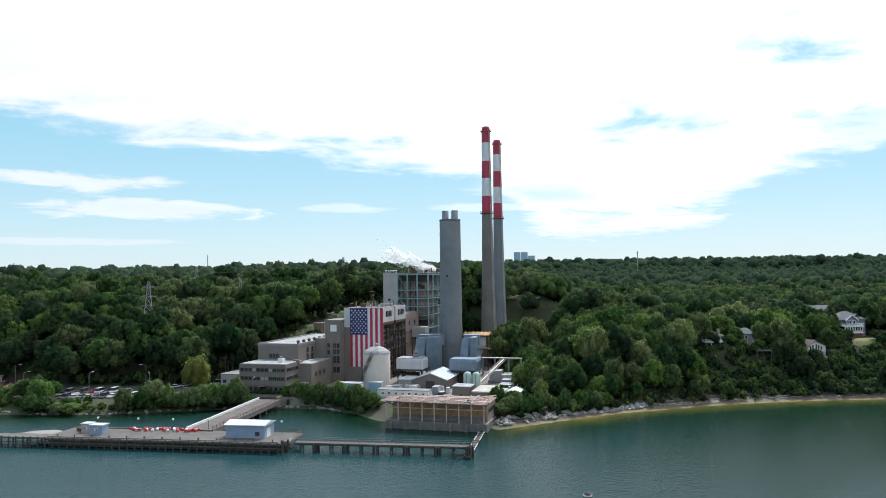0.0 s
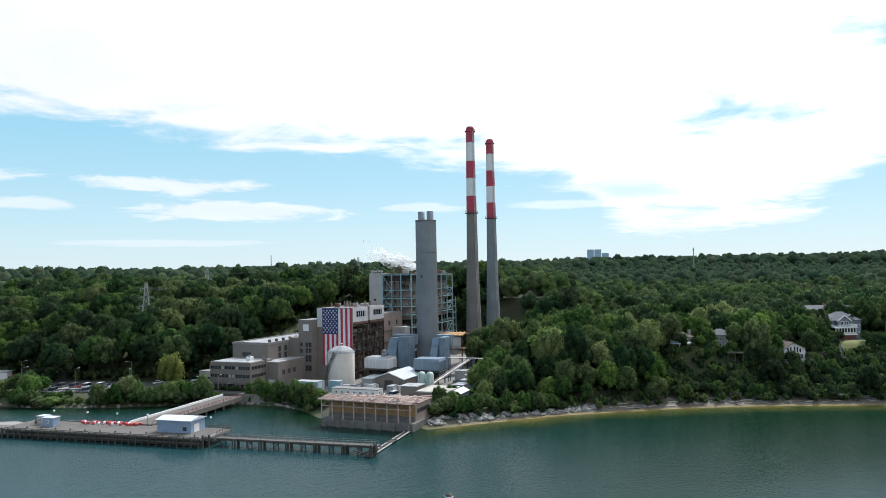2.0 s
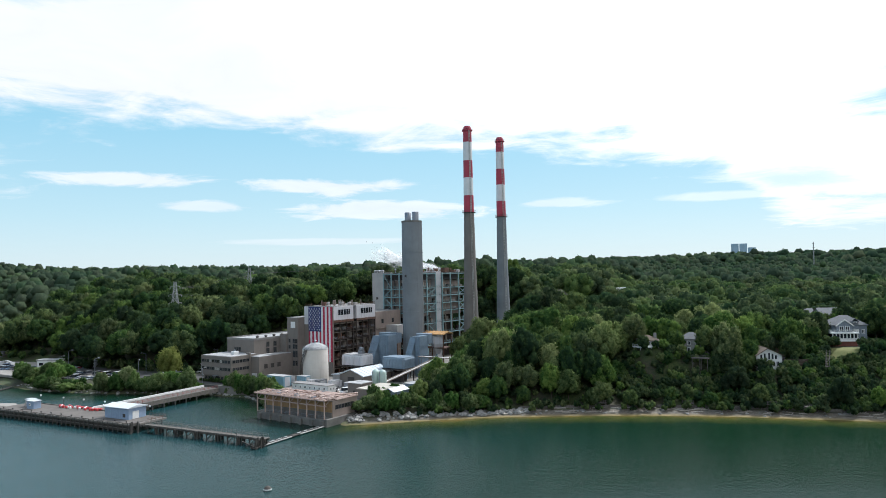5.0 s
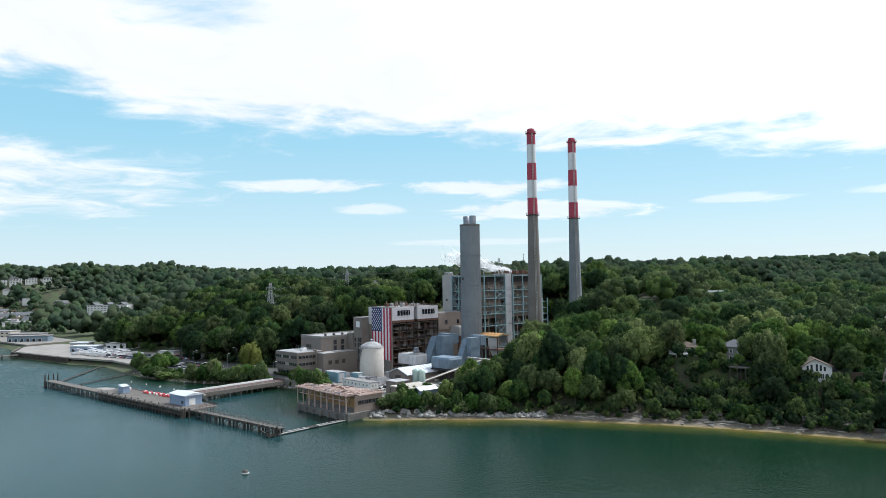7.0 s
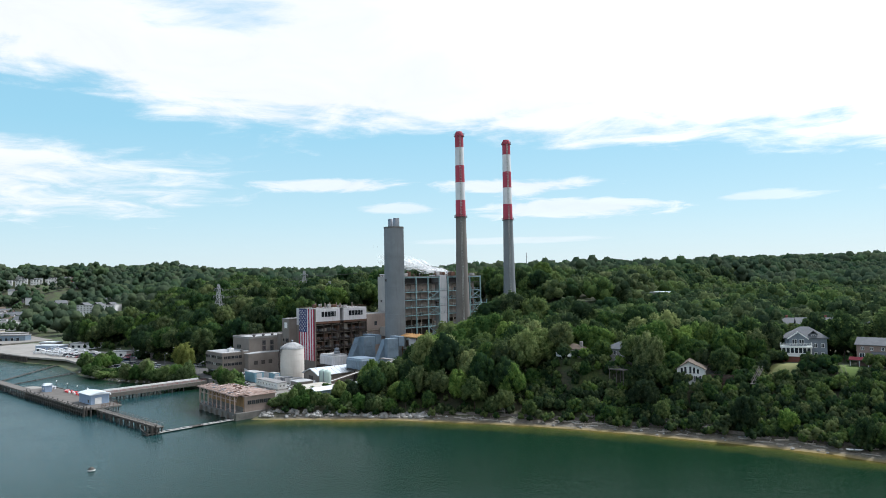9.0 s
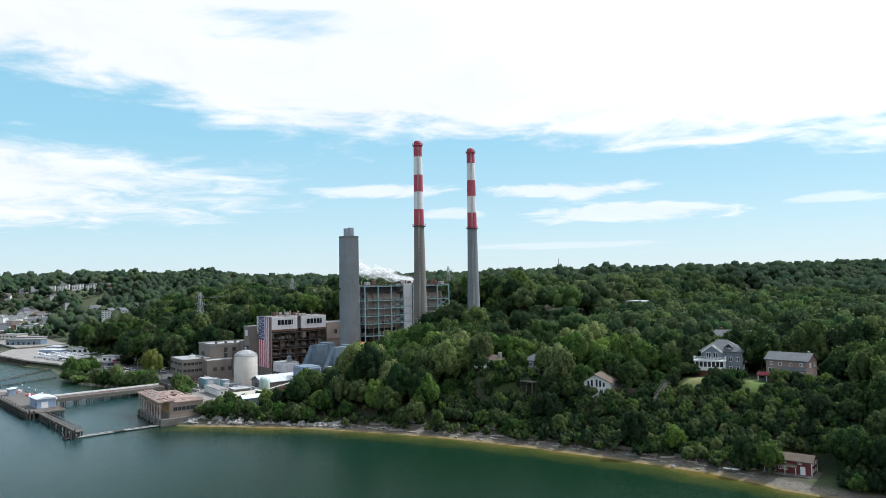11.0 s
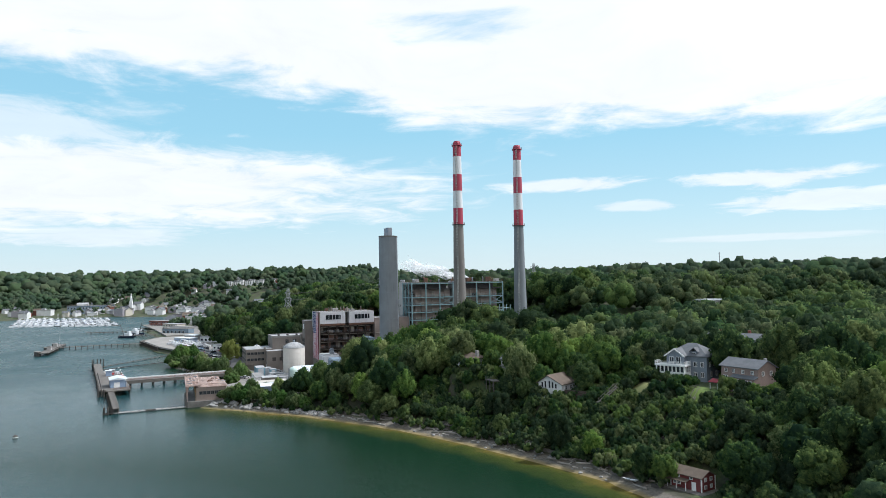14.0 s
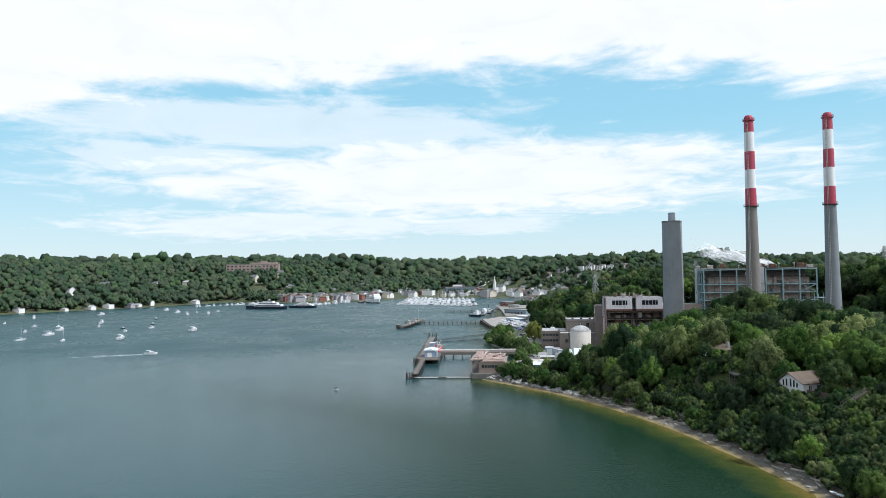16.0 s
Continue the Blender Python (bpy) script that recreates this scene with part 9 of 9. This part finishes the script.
for side in (-1, 1):
    part("wave_crest", Geo().prism([(0, 1.0 * side), (-10, 2.6 * side), (-30, 6.2 * side), (-30, 5.8 * side), (-10, 2.1 * side)][::side], 0.0, 0.04), WAKE, wake)
# boats laid up ashore on the waterside lot
for k in range(16):
    x, y = -236 - 6.5 * (k % 8) + rt.uniform(-1.5, 1.5), 303 + 11 * (k // 8) + rt.uniform(-2, 2)
    m = pose(x, y, 4.1, 0, 0, rt.uniform(60, 120))
    t = copy_thing(BOATS[k % 2][0], m)
    t.matrix_basis = m
    tagged(t, "white motorboat laid up ashore on the lot")
    part("cradle", Geo().box(-1.6, -0.9, -0.4, -1.3, 0.9, 0.1).box(1.3, -0.9, -0.4, 1.6, 0.9, 0.1), TIMBER_DARK, t)
# marinas: rows of berthed boats along floating docks
for row in range(6):
    x0, y0 = -826 - 42 * row, 244 + 6 * row
    n = 14
    t = thing("floating_dock", pose(x0, y0, 0, 0, 0, 46), "grey floating dock of the marina", "dock", "marina docks")
    part("deck", Geo().chamfer(-2, -1, 0.1, n * 11, 1, 0.7, 0.05), TIMBER_GREY, t)
    for k in range(0, n, 3):
        part("post", Geo().beam((k * 11, 1.2, -2), (k * 11, 1.2, 3.2), 0.3, sides=6), TIMBER_DARK, t)
    c, s = math.cos(radians(46)), math.sin(radians(46))
    for k in range(n):
        for side in (-1, 1):
            if rt.random() < 0.12:
                continue
            px, py = k * 11 + 1, side * 8.5
            put_boat(rt.choice((0, 0, 1, 1, 1, 2)), x0 + c * px - s * py, y0 + s * px + c * py, 46 + 90 * side, "berthed in the marina", rt.uniform(1.1, 1.6))
for k in range(24):
    f = k / 23
    put_boat(rt.choice((0, 1, 1, 1, 2)), -850 - 90 * f + rt.uniform(-14, 14), 90 + 60 * f + rt.uniform(-6, 6), rt.uniform(150, 210), "berthed in the marina", rt.uniform(1.0, 1.7))
for k in range(12):
    put_boat(rt.choice((0, 1, 1)), -880 - 8 * k + rt.uniform(-6, 6), -110 + 9 * k + rt.uniform(-5, 5), rt.uniform(100, 210), "berthed off the far shore", 1.2)
for k in range(10):
    put_boat(rt.choice((0, 1, 3)), -470 - 11 * k, 318 + 3 * k + rt.uniform(-8, 4), rt.uniform(0, 360), "berthed at the boat yard", 1.1)


def yacht(x, y, turn, L, hull_mat, label):
    t = thing("motor_yacht", pose(x, y, 0, 0, 0, turn), label, "yacht", "large yachts")
    part("hull", hull(L, L * 0.16, L * 0.065, 1.5, 0.9), hull_mat, t, "dark navy hull")
    for k, (a, b, z0, z1) in enumerate(((-0.40, 0.26, 0.065, 0.105), (-0.30, 0.16, 0.108, 0.145), (-0.2, 0.06, 0.148, 0.178))):
        part("deckhouse", Geo().chamfer(a * L, -L * (0.068 - 0.012 * k), z0 * L, b * L, L * (0.068 - 0.012 * k), z1 * L, 0.4), BOAT_WHITE, t, "white deckhouse")
        part("window_band", Geo().box((a + 0.03) * L, -L * (0.07 - 0.012 * k), (z0 + 0.012) * L, (b - 0.03) * L, L * (0.07 - 0.012 * k), (z0 + 0.026) * L), GLASS_DARK, t)
    part("radar_mast", Geo().beam((-0.08 * L, 0, 0.178 * L), (-0.1 * L, 0, 0.235 * L), 0.8).box(-0.12 * L, -1.6, 0.21 * L, -0.07 * L, 1.6, 0.216 * L), BOAT_WHITE, t)
    return t


yacht(-752, 26, 248, 70, NAVY, "large motor yacht with a dark navy hull")
yacht(-770, 80, 248, 48, NAVY, "motor yacht with a dark hull and white decks")
fer = thing("car_ferry", pose(-905, 197, 0, 0, 0, 20), "large white car ferry berthed at its pier", "ferry")
part("hull", hull(52, 15, 6.5, 1.5, 0.95), BOAT_WHITE, fer)
part("black_strake", hull(52.3, 15.1, 1.4, 1.0, 0.97), NAVY, fer)
part("deckhouse", Geo().chamfer(-22, -6.8, 6.5, 18, 6.8, 12.5, 0.5), BOAT_WHITE, fer)
part("bridge", Geo().chamfer(6, -6, 12.5, 15, 6, 16, 0.5), BOAT_WHITE, fer)
for z in (8, 10.6):
    part("window_band", Geo().box(-20, -6.86, z, 16, 6.86, z + 0.9), GLASS_DARK, fer)
part("funnel", Geo().chamfer(-8, -1.6, 12.5, -4, 1.6, 18, 0.4), STACK_RED, fer)
for x, y, turn in ((-457, 306, 30), (-500, 326, 200)):
    tug = thing("tugboat", pose(x, y, 0, 0, 0, turn), "dark tugboat with a white wheelhouse", "tugboat", "tugboats")
    part("hull", hull(20, 6.5, 2.2, 1.0, 0.9), NAVY, tug)
    part("deckhouse", Geo().chamfer(-2, -2, 2.2, 5, 2, 4.8, 0.2), BOAT_WHITE, tug)
    part("wheelhouse", Geo().chamfer(1.5, -1.6, 4.8, 4.5, 1.6, 7.2, 0.2), BOAT_WHITE, tug)
    part("crane_boom", Geo().beam((-4, 0, 2.2), (-11, 1, 14), 0.5), STEEL_DARK, tug)
# trees and shrubs between the houses of the town
tx_, ty_, td_ = [], [], []
for k in range(1150):
    x, y, a = along([(-470, 345), (-534, 350)] + TOWN, rt.random())
    o = 20 + 250 * rt.random() ** 0.75
    x, y = x + math.sin(a) * o + rt.uniform(-8, 8), y - math.cos(a) * o
    d = float(shore_distance(np.array([x]), np.array([y]))[0])
    if d > (24 if x > -620 else 9) and not any((x - a) ** 2 + (y - b) ** 2 < r * r for a, b, r in HILL_CLEAR):
        tx_.append(x), ty_.append(y), td_.append(d)
forest("town_trees", (np.array(tx_), np.array(ty_), np.array(td_)), FAR, (3.6, 6.4), 9, LEAF_FAR_HAZED, "green street trees between the houses of the town")

# trees down to the waterline of the far shore
fx, fy, fd = [], [], []
FAR_SHORE = [(-1000, 0), (-1067, -92), (-910, -207), (-846, -276), (-754, -362), (-640, -500)]
for k in range(330):
    x, y, a = along(FAR_SHORE, rt.random())
    o = rt.uniform(9, 60)
    x, y = x + math.sin(a) * o, y - math.cos(a) * o
    d = float(shore_distance(np.array([x]), np.array([y]))[0])
    if d > 8:
        fx.append(x), fy.append(y), fd.append(d)
forest("far_shore_trees", (np.array(fx), np.array(fy), np.array(fd)), FAR, (5.0, 8.5), 19, LEAF_FAR_HAZED, "green trees along the far shore", (0.0, 0.3))
